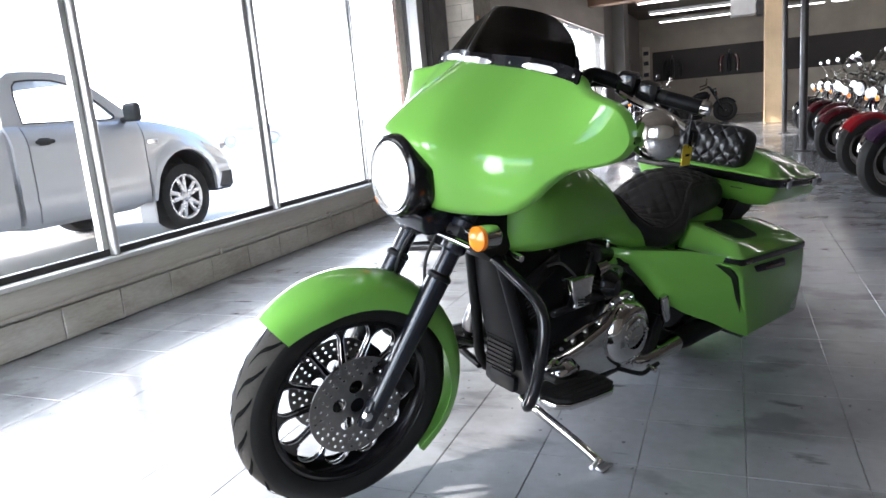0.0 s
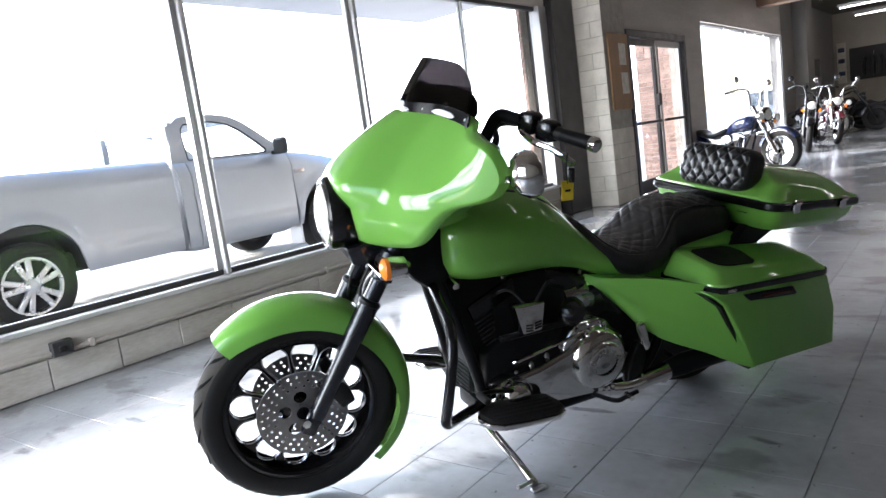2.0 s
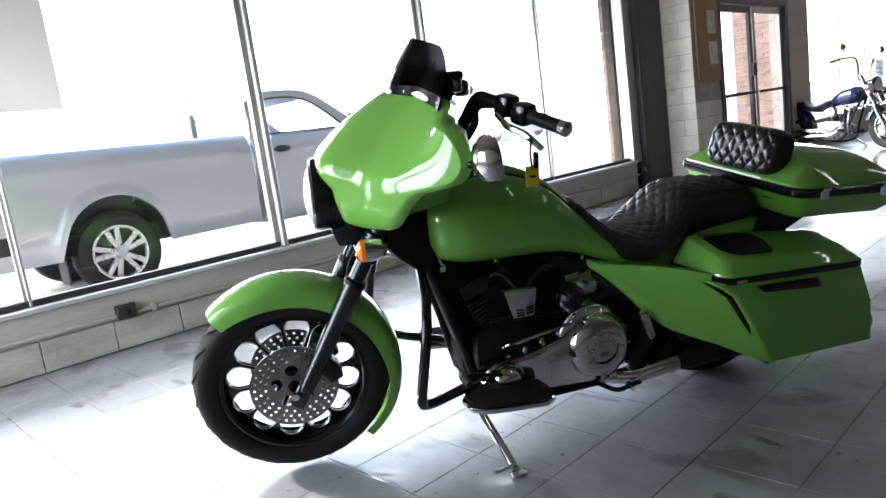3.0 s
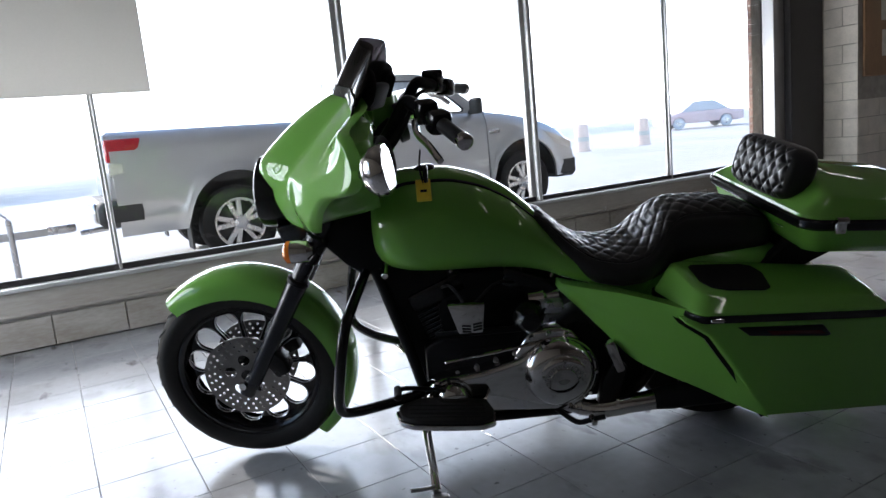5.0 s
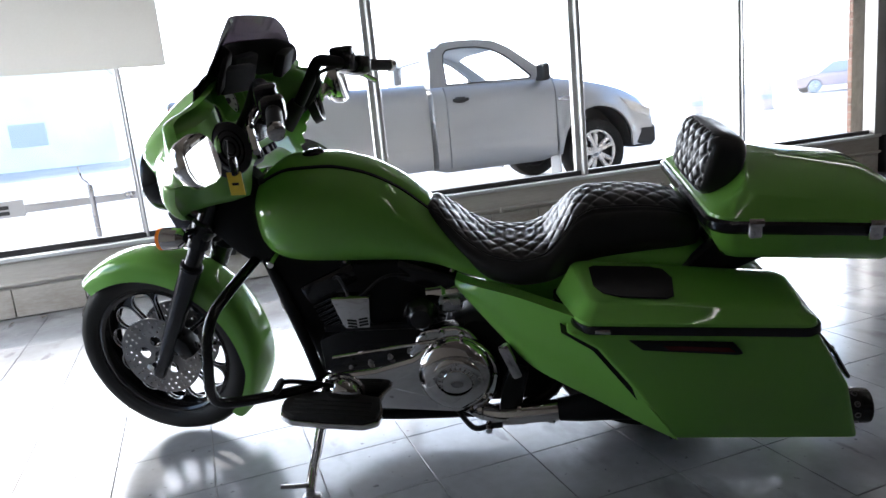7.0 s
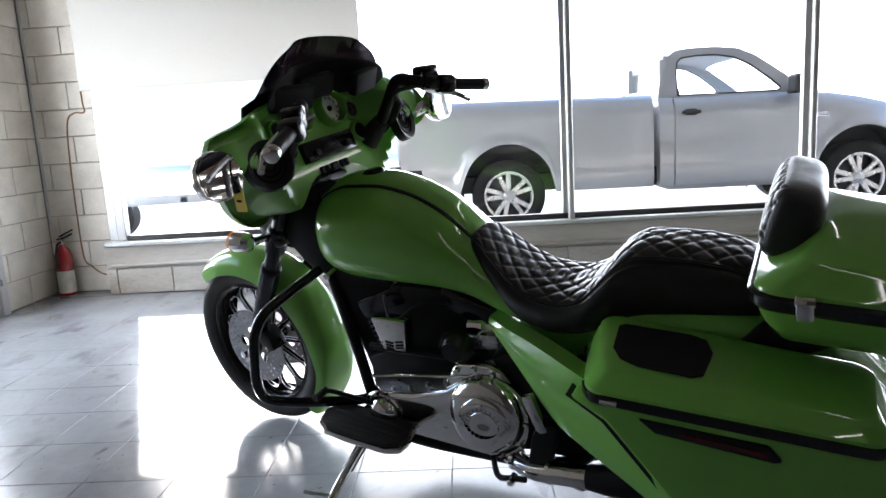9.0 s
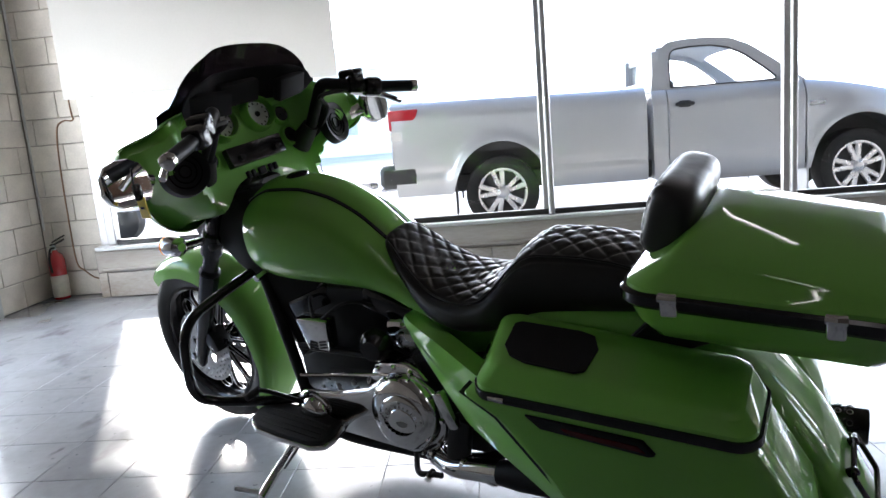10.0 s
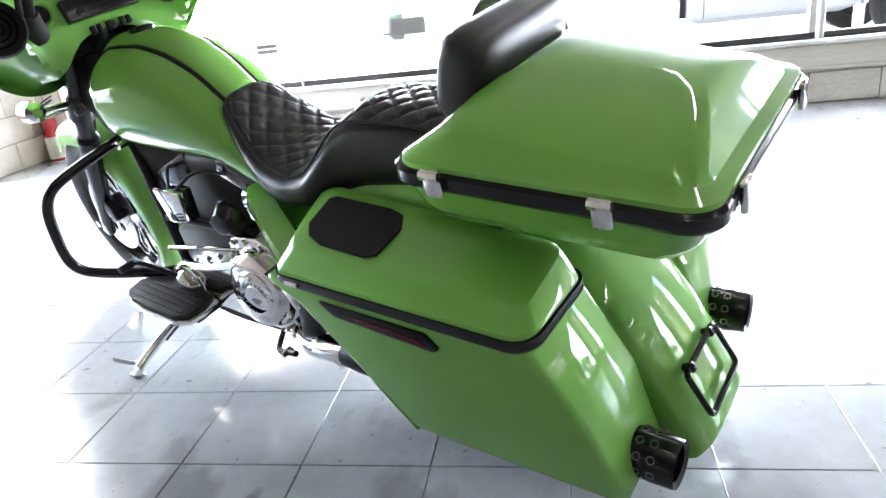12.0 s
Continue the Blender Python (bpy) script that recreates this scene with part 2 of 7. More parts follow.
pnt.links.new(sheet_mix.outputs[0], pnt.nodes["Material Output"].inputs["Surface"])
M["red_paint"] = mat("red_paint", (0.42, 0.015, 0.02), 0.25, 0.0, 0.1, 4, 200, 0.0, coat=0.8)
M["red_dark_paint"] = mat("dark_red_paint", (0.20, 0.008, 0.012), 0.25, 0.1, 0.1, 4, 200, 0.0, 0.0, coat=0.8)
M["maroon"] = mat("maroon_paint", (0.07, 0.008, 0.014), 0.22, 0.1, 0.15, 4, 200, 0.0, coat=0.8)
M["purple"] = mat("plum_paint", (0.03, 0.012, 0.035), 0.22, 0.1, 0.15, 4, 200, 0.0, coat=0.8)
M["blue"] = mat("blue_paint", (0.006, 0.014, 0.06), 0.22, 0.1, 0.15, 4, 200, 0.0, coat=0.8)
M["white_label"] = mat("label_white", (0.68, 0.64, 0.55), 0.5, 0.0, 0.15, 20, 120)
M["tube_light"] = glow("lamp_tube", (1.0, 0.95, 0.9), 2.0)
# emission for the backdrop sheet, a stand-in for overexposed sky
M["haze"] = glow("sky_sheet_glow", (0.94, 0.97, 1.0), 1.4)
# barrel orange with the outdoor glare mixed into the colour
M["glare_pale_orange"] = mat("glare_pale_orange", (0.86, 0.68, 0.56), 0.6, 0.0, 0.1, 4, 60)
# car red lightened in the paint to look washed out by glare
M["glare_pale_red"] = mat("glare_pale_red", (0.72, 0.55, 0.53), 0.5, 0.0, 0.1, 4, 60)
M["pale_grey"] = mat("pale_grey", (0.55, 0.55, 0.56), 0.6, 0.0, 0.1, 4, 60)

# ---- tools ----
def part(name, bm, material, parent=None, label="", angle=38, m=None):
    """Links a bmesh as one mesh object, under a thing or a part."""
    bmesh.ops.remove_doubles(bm, verts=bm.verts, dist=1e-5)
    bmesh.ops.recalc_face_normals(bm, faces=bm.faces)
    if m is not None:
        bm.transform(m)
    lim = radians(angle)
    for e in bm.edges:
        e.smooth = len(e.link_faces) == 2 and e.calc_face_angle(3.0) < lim
    for f in bm.faces:
        f.smooth = True
    me = bpy.data.meshes.new(name)
    bm.to_mesh(me)
    bm.free()
    me.materials.append(material)
    ob = new(name, me)
    ob.parent = parent
    if label:
        tagged(ob, label=label)
    return ob


def thing(name, label, category, m=None, group="", kind=""):
    ob = new(name)
    ob.empty_display_size = 0.1
    if m is not None:
        ob.matrix_world = m
    return tagged(ob, label, category, group, kind)


def box(size, at=(0, 0, 0), bevel=0.0, seg=2, rot=None, bm=None):
    b = bmesh.new()
    bmesh.ops.create_cube(b, size=1.0)
    bmesh.ops.scale(b, vec=size, verts=b.verts)
    if bevel:
        bmesh.ops.bevel(b, geom=b.edges[:], offset=bevel, segments=seg, affect='EDGES', profile=0.5)
    if rot is not None:
        b.transform(rot)
    bmesh.ops.translate(b, vec=at, verts=b.verts)
    return join(bm, b)


def join(bm, b):
    if bm is None:
        return b
    me = bpy.data.meshes.new("tmp")
    b.to_mesh(me)
    b.free()
    bm.from_mesh(me)
    bpy.data.meshes.remove(me)
    return bm


def span(x0, x1, y0, y1, z0, z1, bevel=0.0, bm=None):
    return box((x1 - x0, y1 - y0, z1 - z0), ((x0 + x1) / 2, (y0 + y1) / 2, (z0 + z1) / 2), bevel, 1, None, bm)


def frame_of(d):
    """A turn whose z runs along d."""
    return Vector(d).to_track_quat('Z', 'Y').to_matrix().to_4x4()


def lathe(profile, at=(0, 0, 0), axis=(0, 1, 0), n=32, bm=None, closed=False):
    """Turns (radius, along) pairs about an axis."""
    b = bmesh.new()
    rings = []
    for r, h in profile:
        if r < 1e-6:
            rings.append([b.verts.new((0, 0, h))])
        else:
            rings.append([b.verts.new((r * math.cos(2 * math.pi * i / n), r * math.sin(2 * math.pi * i / n), h)) for i in range(n)])
    pairs = list(zip(rings, rings[1:])) + ([(rings[-1], rings[0])] if closed else [])
    for a, c in pairs:
        for i in range(n):
            j = (i + 1) % n
            if len(a) == 1 and len(c) == 1:
                continue
            if len(a) == 1:
                b.faces.new((a[0], c[j], c[i]))
            elif len(c) == 1:
                b.faces.new((a[i], a[j], c[0]))
            else:
                b.faces.new((a[i], a[j], c[j], c[i]))
    b.transform(Matrix.Translation(at) @ frame_of(axis))
    return join(bm, b)


def rod(p, q, r, n=12, bm=None, r2=None):
    p, q = Vector(p), Vector(q)
    r2 = r if r2 is None else r2
    c = min(r, r2) * 0.2
    L = (q - p).length
    return lathe([(0, 0), (r - c, 0), (r, c), (r2, L - c), (r2 - c, L), (0, L)], p, q - p, n, bm)


def smooth_path(pts, k=6):
    """A curve through the points."""
    P = [Vector(p) for p in pts]
    P = [P[0] * 2 - P[1]] + P + [P[-1] * 2 - P[-2]]
    out = []
    for i in range(1, len(P) - 2):
        for s in range(k):
            t = s / k
            a, b, c, d = P[i - 1], P[i], P[i + 1], P[i + 2]
            out.append(0.5 * ((2 * b) + (c - a) * t + (2 * a - 5 * b + 4 * c - d) * t * t + (3 * b - a - 3 * c + d) * t ** 3))
    out.append(P[-2])
    return out


def tube(pts, r, n=10, k=6, bm=None, closed=False):
    P = smooth_path(pts, k) if k > 1 else [Vector(p) for p in pts]
    b = bmesh.new()
    rings = []
    up = None
    for i, p in enumerate(P):
        d = (P[min(i + 1, len(P) - 1)] - P[max(i - 1, 0)]).normalized()
        if up is None:
            up = d.orthogonal().normalized()
        up = (up - d * up.dot(d)).normalized()
        side = d.cross(up)
        rr = r(i / (len(P) - 1)) if callable(r) else r
        rings.append([b.verts.new(p + (up * math.cos(2 * math.pi * j / n) + side * math.sin(2 * math.pi * j / n)) * rr) for j in range(n)])
    for a, c in zip(rings, rings[1:]):
        for j in range(n):
            b.faces.new((a[j], a[(j + 1) % n], c[(j + 1) % n], c[j]))
    b.faces.new(rings[0][::-1])
    b.faces.new(rings[-1])
    return join(bm, b)


def loft(rings, caps=True, bm=None, closed=True):
    b = bmesh.new()
    R = [[b.verts.new(v) for v in ring] for ring in rings]
    n = len(R[0])
    for a, c in zip(R, R[1:]):
        for j in range(n if closed else n - 1):
            b.faces.new((a[j], a[(j + 1) % n], c[(j + 1) % n], c[j]))
    if caps and closed:
        b.faces.new(R[0][::-1])
        b.faces.new(R[-1])
    return join(bm, b)


def prism(poly, lo, hi, axis='y', bevel=0.0, seg=2, bm=None):
    """A side outline of (x, z) pairs drawn out from y = lo to hi (or (x, y) pairs along z, or (y, z) along x)."""
    b = bmesh.new()
    place = {'y': lambda u, v, w: (u, w, v), 'z': lambda u, v, w: (u, v, w), 'x': lambda u, v, w: (w, u, v)}[axis]
    A = [b.verts.new(place(u, v, lo)) for u, v in poly]
    B = [b.verts.new(place(u, v, hi)) for u, v in poly]
    n = len(poly)
    b.faces.new(A)
    b.faces.new(B[::-1])
    for i in range(n):
        b.faces.new((A[i], B[i], B[(i + 1) % n], A[(i + 1) % n]))
    bmesh.ops.recalc_face_normals(b, faces=b.faces)
    if bevel:
        es = [e for e in b.edges if e.calc_face_angle(0) > 0.35]
        bmesh.ops.bevel(b, geom=es, offset=bevel, segments=seg, affect='EDGES', profile=0.5, clamp_overlap=True)
    return join(bm, b)


def plate(outer, holes, thick, bm=None):
    """A flat plate in x, z with real holes, centred on y = 0."""
    b = bmesh.new()
    es = []
    for loop in [outer] + holes:
        vs = [b.verts.new((x, 0, z)) for x, z in loop]
        es += [b.edges.new((vs[i], vs[(i + 1) % len(vs)])) for i in range(len(vs))]
    bmesh.ops.triangle_fill(b, use_beauty=True, use_dissolve=False, edges=es)
    g = bmesh.ops.extrude_face_region(b, geom=b.faces[:])
    bmesh.ops.translate(b, vec=(0, thick, 0), verts=[v for v in g["geom"] if isinstance(v, bmesh.types.BMVert)])
    bmesh.ops.translate(b, vec=(0, -thick / 2, 0), verts=b.verts)
    bmesh.ops.recalc_face_normals(b, faces=b.faces)
    return join(bm, b)


def circle(r, n=24, cx=0.0, cz=0.0, sx=1.0, turn=0.0):
    out = []
    for i in range(n):
        a = 2 * math.pi * i / n
        x, z = r * sx * math.cos(a), r * math.sin(a)
        out.append((cx + x * math.cos(turn) - z * math.sin(turn), cz + x * math.sin(turn) + z * math.cos(turn)))
    return out


def ring_se(x, w, zb, zt, e=2.6, n=40, y0=0.0):
    """A rounded cross-section at x."""
    out = []
    for i in range(n):
        a = 2 * math.pi * i / n
        c, s = math.cos(a), math.sin(a)
        out.append((x, y0 + w * math.copysign(abs(c) ** (2 / e), c), (zt + zb) / 2 + (zt - zb) / 2 * math.copysign(abs(s) ** (2 / e), s)))
    return out


def lerp_table(table, x):
    """Smooth values between the rows of a table, by its first column, with no overshoot."""
    T = sorted(table)
    if x <= T[0][0]:
        return T[0][1:]
    if x >= T[-1][0]:
        return T[-1][1:]
    i = next(k for k in range(len(T) - 1) if x <= T[k + 1][0])

    def slope(k, c):
        return (T[k + 1][c] - T[k][c]) / (T[k + 1][0] - T[k][0])

    def tangent(k, c):
        if k == 0 or k == len(T) - 1:
            return slope(min(k, len(T) - 2), c)
        p, q = slope(k - 1, c), slope(k, c)
        return 0.0 if p * q <= 0 else 2 * p * q / (p + q)
    h = T[i + 1][0] - T[i][0]
    t = (x - T[i][0]) / h
    out = []
    for c in range(1, len(T[0])):
        a, b = T[i][c], T[i + 1][c]
        m0, m1 = tangent(i, c) * h, tangent(i + 1, c) * h
        out.append(a * (2 * t ** 3 - 3 * t * t + 1) + m0 * (t ** 3 - 2 * t * t + t) + b * (3 * t * t - 2 * t ** 3) + m1 * (t ** 3 - t * t))
    return tuple(out)


def rounded_rect(x0, x1, y0, y1, r, n=5):
    out = []
    for cx, cy, a0 in ((x1 - r, y1 - r, 0), (x0 + r, y1 - r, 90), (x0 + r, y0 + r, 180), (x1 - r, y0 + r, 270)):
        for i in range(n + 1):
            a = radians(a0 + 90 * i / n)
            out.append((cx + r * math.cos(a), cy + r * math.sin(a)))
    return out

# ---- the room ----
WX = -3.53          # inner face of the window wall
WO = -3.80          # its outer face
PX = -3.711         # the block pier in the corner, set back
WX2, WO2 = -3.05, -3.32    # the same wall beyond the pier, a step further in
SOUTH, NORTH, EAST, TOP = -0.86, 27.0, 11.0, 3.55
SILL, HEAD, HEAD2 = 0.40, 2.62, 2.60

floor = tagged(part("floor", span(WO, EAST, SOUTH - 0.2, NORTH + 0.2, -0.2, -0.004), M["slab"]), "grey slab under worn vinyl floor tiles", "floor", kind="structure")
tagged(part("ceiling", span(WO, EAST, SOUTH - 0.2, NORTH + 0.2, TOP, TOP + 0.2), M["ceiling"]), "dark painted showroom ceiling", "ceiling", kind="structure")
tagged(part("ceiling_beam", span(-3.5, EAST, 17.0, 17.4, 3.1, TOP - 0.004, 0.01), M["beam"]), "brown painted ceiling beam", "beam", kind="structure")
tagged(part("ceiling_beam", span(-3.5, EAST, 9.2, 9.5, 3.2, TOP - 0.004, 0.01), M["beam"]), "brown painted ceiling beam", "beam", kind="structure")
tagged(part("wall_north", span(WO, EAST, NORTH, NORTH + 0.2, 0, TOP), M["wall"]), "beige painted far wall of the showroom", "wall", kind="structure")
tagged(part("wall_east", span(EAST, EAST + 0.2, SOUTH, NORTH, 0, TOP), M["wall_brown"]), "dark brown painted side wall of the showroom", "wall", kind="structure")
tagged(part("slat_wall", span(-2.6, 6.5, NORTH - 0.05, NORTH - 0.004, 1.35, 2.38, 0.005), M["band"]), "black display boards along the far wall", "wall panel", kind="structure")

# the window wall: solid parts between its openings
west = bmesh.new()
span(WO, WX, -0.35, 8.2, 0.20, SILL - 0.03, 0, west)
span(WO, WX - 0.02, -0.35, 8.2, 0.0, 0.20, 0, west)
span(WO, WX, SOUTH, 8.9, HEAD, TOP, 0, west)
span(WO, PX - 0.004, SOUTH, -0.35, 0, HEAD, 0, west)
span(WO2, WX2, 9.62, 12.05, 2.32, TOP, 0, west)
span(WO2, WX2, 12.05, 12.95, 0, TOP, 0, west)
span(WO2, WX2, 12.95, 19.25, HEAD2, TOP, 0, west)
span(WO2, WX2, 12.95, 19.25, 0, SILL, 0, west)
wall_west = tagged(part("wall_west", west, M["curb"]), "painted block wall under a long shop window", "wall", kind="structure")
far_west = bmesh.new()
span(WO2, WX2, 19.25, 23.2, 0, TOP, 0, far_west)
span(WO2, WX2, 24.4, NORTH, 0, TOP, 0, far_west)
span(WO2, WX2, 23.2, 24.4, 2.1, TOP, 0, far_west)
span(WO2, -2.72, 20.6, 21.5, 0, TOP, 0.01, far_west)
tagged(part("wall_west_far", far_west, M["wall_grey"]), "grey painted wall with a pier beyond the far window", "wall", kind="structure")
tagged(part("door_2", span(WO2 + 0.05, WO2 + 0.1, 23.2, 24.4, 0, 2.1, 0.01), M["alu"]), "closed pale door in the far wall", "door", kind="structure")

# window 1: five panes between four mullions
win = thing("window_1", "tall shop window with slim grey metal mullions", "window", kind="structure")
part("window_sill", span(WX - 0.14, WX + 0.035, -0.33, 8.2, SILL - 0.03, SILL, 0.006), M["sill"], win, "pale metal sill")
part("bottom_rail", span(WX - 0.10, WX - 0.045, -0.19, 8.2, SILL, SILL + 0.04, 0.005), M["dark_frame"], win, "dark bottom rail")
part("top_rail", span(WX - 0.10, WX - 0.045, -0.19, 8.2, HEAD - 0.05, HEAD, 0.005), M["dark_frame"], win)
def mullion(y, w, d, parent):
    bm = span(WX - 0.10, WX - 0.10 + d * 0.45, y - w / 2, y + w / 2, SILL + 0.003, HEAD - 0.05, 0.003)
    mu = part("mullion", bm, M["alu"], parent)
    bm = prism(rounded_rect(WX - 0.10 + d * 0.46, WX - 0.10 + d, y - w * 0.40 + w * 0.5, y + w * 0.40 + w * 0.5, w * 0.3, 3), SILL + 0.003, HEAD - 0.05, 'z')
    part("glazing_bar", bm, M["alu"], mu)
    bm = prism(rounded_rect(WX - 0.10 + d * 0.44, WX - 0.10 + d + 0.004, y - w * 0.45 + w * 0.5, y + w * 0.45 + w * 0.5, w * 0.3, 3), 1.20, 1.225, 'z')
    part("joint_ring", bm, M["steel"], mu)
for y, w, d in ((1.42, 0.026, 0.06), (3.12, 0.055, 0.11), (4.83, 0.055, 0.11), (6.55, 0.026, 0.06)):
    mullion(y, w, d, win)
part("side_jamb", span(WX - 0.12, WX - 0.045, -0.262, -0.192, SILL + 0.002, HEAD, 0.004), M["alu"], win)
part("jamb_board", span(PX + 0.002, WX - 0.10, -0.348, -0.264, SILL + 0.002, HEAD, 0.003), M["sill"], win, "pale board between the pier and the jamb")
part("side_jamb", span(WX - 0.12, WX + 0.02, 8.12, 8.3, SILL - 0.02, HEAD, 0.006), M["alu"], win, "pale metal end jamb")
for y0, y1 in ((-0.19, 1.405), (1.435, 3.09), (3.15, 4.80), (4.86, 6.535), (6.565, 8.12)):
    p = part("pane", span(WX - 0.082, WX - 0.076, y0, y1, SILL + 0.04, HEAD - 0.05), M["glass"], win)
    p.visible_shadow = False
tagged(part("window_post", span(WO, WX + 0.10, 8.3, 8.88, 0, TOP - 0.004, 0.01), M["dark_frame"]), "dark painted steel post at the window's end", "post", kind="structure")
conduit = thing("conduit", "painted pipe along the wall under the window", "pipe", kind="structure")
part("pipe", tube([(WX + 0.016, y, 0.225 + 0.004 * math.sin(y * 2)) for y in (-0.3, 1, 2.5, 4, 5.5, 7, 8.2)], 0.014, 8), M["curb"], conduit)
for y in (2.1, 4.05, 5.6, 7.0):
    part("clip", span(WX + 0.001, WX + 0.034, y - 0.018, y + 0.018, 0.20, 0.25, 0.006), M["curb"], conduit)

part("corner_pipe", rod((-3.695, -0.835, 0.54), (-3.695, -0.835, TOP - 0.004), 0.009, 8), M["sill"], conduit, "thin pale pipe in the corner")

# block pier beside the door, with its notice board
tagged(part("pier", span(WO, WX2 - 0.006, 8.9, 9.62, 0, TOP - 0.004), M["mortar"]), "painted concrete block pier beside the door", "pier", kind="structure")
nb = thing("notice_board", "brown wooden board with pinned papers", "notice board")
part("board", span(WX2 + 0.003, WX2 + 0.03, 8.97, 9.60, 1.24, 2.24, 0.006), M["wood"], nb)
for y0, z0, h in ((9.28, 1.83, 0.28), (9.30, 1.45, 0.28)):
    part("sheet", span(WX2 + 0.030, WX2 + 0.033, y0, y0 + 0.22, z0, z0 + h), M["paper"], nb)

# glazed double door
dr = thing("door_1", "closed double glass door in a metal frame", "door", kind="structure")
fr = bmesh.new()
span(WX2 - 0.12, WX2 + 0.02, 9.62, 9.72, 0, 2.22, 0.005, fr)
span(WX2 - 0.12, WX2 + 0.02, 11.95, 12.05, 0, 2.22, 0.005, fr)
span(WX2 - 0.12, WX2 + 0.02, 9.62, 12.05, 2.222, 2.318, 0.005, fr)
part("door_frame", fr, M["dark_frame"], dr)
for y0, y1 in ((9.73, 10.82), (10.85, 11.94)):
    lf = bmesh.new()
    span(WX2 - 0.09, WX2 - 0.04, y0, y0 + 0.08, 0.01, 2.21, 0.004, lf)
    span(WX2 - 0.09, WX2 - 0.04, y1 - 0.08, y1, 0.01, 2.21, 0.004, lf)
    span(WX2 - 0.09, WX2 - 0.04, y0 + 0.08, y1 - 0.08, 0.01, 0.2, 0.004, lf)
    span(WX2 - 0.09, WX2 - 0.04, y0 + 0.08, y1 - 0.08, 2.12, 2.21, 0.004, lf)
    leaf = part("leaf", lf, M["dark_frame" if y0 < 10 else "alu"], dr)
    pg = part("pane", span(WX2 - 0.068, WX2 - 0.062, y0 + 0.08, y1 - 0.08, 0.2, 2.12), M["glass"], leaf)
    pg.visible_shadow = False
    part("push_bar", span(WX2 - 0.04, WX2 + 0.02, y0 + 0.1, y1 - 0.1, 1.00, 1.04, 0.01), M["dark_frame"], leaf, "dark push bar")
part("lock_box", span(WX2 - 0.04, WX2 + 0.0, 10.74, 10.84, 1.25, 1.43, 0.008), M["dark_frame"], dr)

# window 2
w2 = thing("window_2", "wide far shop window with thin mullions", "window", kind="structure")
part("window_sill", span(WX2 - 0.14, WX2 + 0.03, 12.95, 19.25, SILL + 0.002, SILL + 0.03, 0.006), M["sill"], w2)
for y in (12.97, 14.55, 16.1, 17.7, 19.23):
    part("mullion", span(WX2 - 0.1, WX2 - 0.03, y - 0.02, y + 0.02, SILL + 0.03, HEAD2, 0.004), M["alu"], w2)
part("top_rail", span(WX2 - 0.10, WX2 - 0.045, 12.99, 19.21, HEAD2 - 0.04, HEAD2 - 0.002, 0.005), M["alu"], w2)
for y0, y1 in ((12.99, 14.53), (14.57, 16.08), (16.12, 17.68), (17.72, 19.21)):
    p = part("pane", span(WX2 - 0.082, WX2 - 0.076, y0, y1, SILL + 0.03, HEAD2 - 0.04), M["glass"], w2)
    p.visible_shadow = False

# end wall beside the window
S0, S1 = -2.95, -0.35
sw = span(WO, S0, SOUTH - 0.2, SOUTH - 0.006, 0, TOP)
span(S1, EAST, SOUTH - 0.2, SOUTH - 0.006, 0, TOP, 0, sw)
span(S0, S1, SOUTH - 0.2, SOUTH - 0.006, 0, SILL, 0, sw)
span(S0, S1, SOUTH - 0.2, SOUTH - 0.006, 2.60, TOP, 0, sw)
w3 = thing("window_3", "shop window in the end wall", "window", kind="structure")
for x in (S0 + 0.03, -2.1, -1.22, S1 - 0.03):
    part("mullion", span(x - 0.03, x + 0.03, SOUTH - 0.12, SOUTH - 0.05, SILL, 2.60, 0.004), M["alu"], w3)
for x0, x1 in ((S0 + 0.06, -2.13), (-2.07, -1.25), (-1.19, S1 - 0.06)):
    p = part("pane", span(x0, x1, SOUTH - 0.09, SOUTH - 0.084, SILL, 2.60), M["glass"], w3)
    p.visible_shadow = False
tagged(part("wall_south", sw, M["mortar"]), "painted concrete block end wall", "wall", kind="structure")
tagged(part("door_jamb", span(-3.06, -2.98, SOUTH - 0.01, SOUTH + 0.05, 0, 2.1, 0.008), M["sill"]), "pale door jamb on the block wall", "door frame", kind="structure")

# columns
tagged(part("column", span(0.78, 1.20, 19.6, 20.05, 0, TOP - 0.004, 0.015), M["column"]), "tan painted square column", "column", kind="structure")
tagged(part("column", span(5.6, 6.2, 19.6, 20.2, 0, TOP - 0.004, 0.015), M["column"]), "tan painted square column", "column", kind="structure")
def pipe_post(x, y, r, label):
    bm = rod((x, y, 0), (x, y, TOP - 0.004), r, 14)
    lathe([(0, 0), (r * 2.2, 0), (r * 2.2, 0.012), (r, 0.02)], (x, y, 0.0), (0, 0, 1), 14, bm)
    tagged(part("support_post", bm, M["dark_frame"]), label, "post", kind="structure")
pipe_post(1.00, 11.8, 0.055, "dark round steel support post")
pipe_post(1.00, 15.8, 0.05, "dark round steel support post")

# strip lights
def strip_light(x0, x1, y, z):
    t = thing("strip_light", "long white fluorescent strip light", "ceiling lamp", pose(0, 0, 0), "strip lights")
    part("housing", span(x0, x1, y - 0.06, y + 0.06, z + 0.03, z + 0.10, 0.01), M["sill"], t)
    part("tube", rod((x0 + 0.05, y, z), (x1 - 0.05, y, z), 0.013, 10), M["tube_light"], t)
    for x in (x0 + 0.3, x1 - 0.3):
        part("hanger", rod((x, y, z + 0.10), (x, y, TOP + 0.002), 0.006, 6), M["dark_frame"], t)
for y in (19.0, 22.0, 25.0):
    for x0 in (-2.2, 0.3, 2.8, 5.3):
        strip_light(x0, x0 + 2.4, y, 3.22)
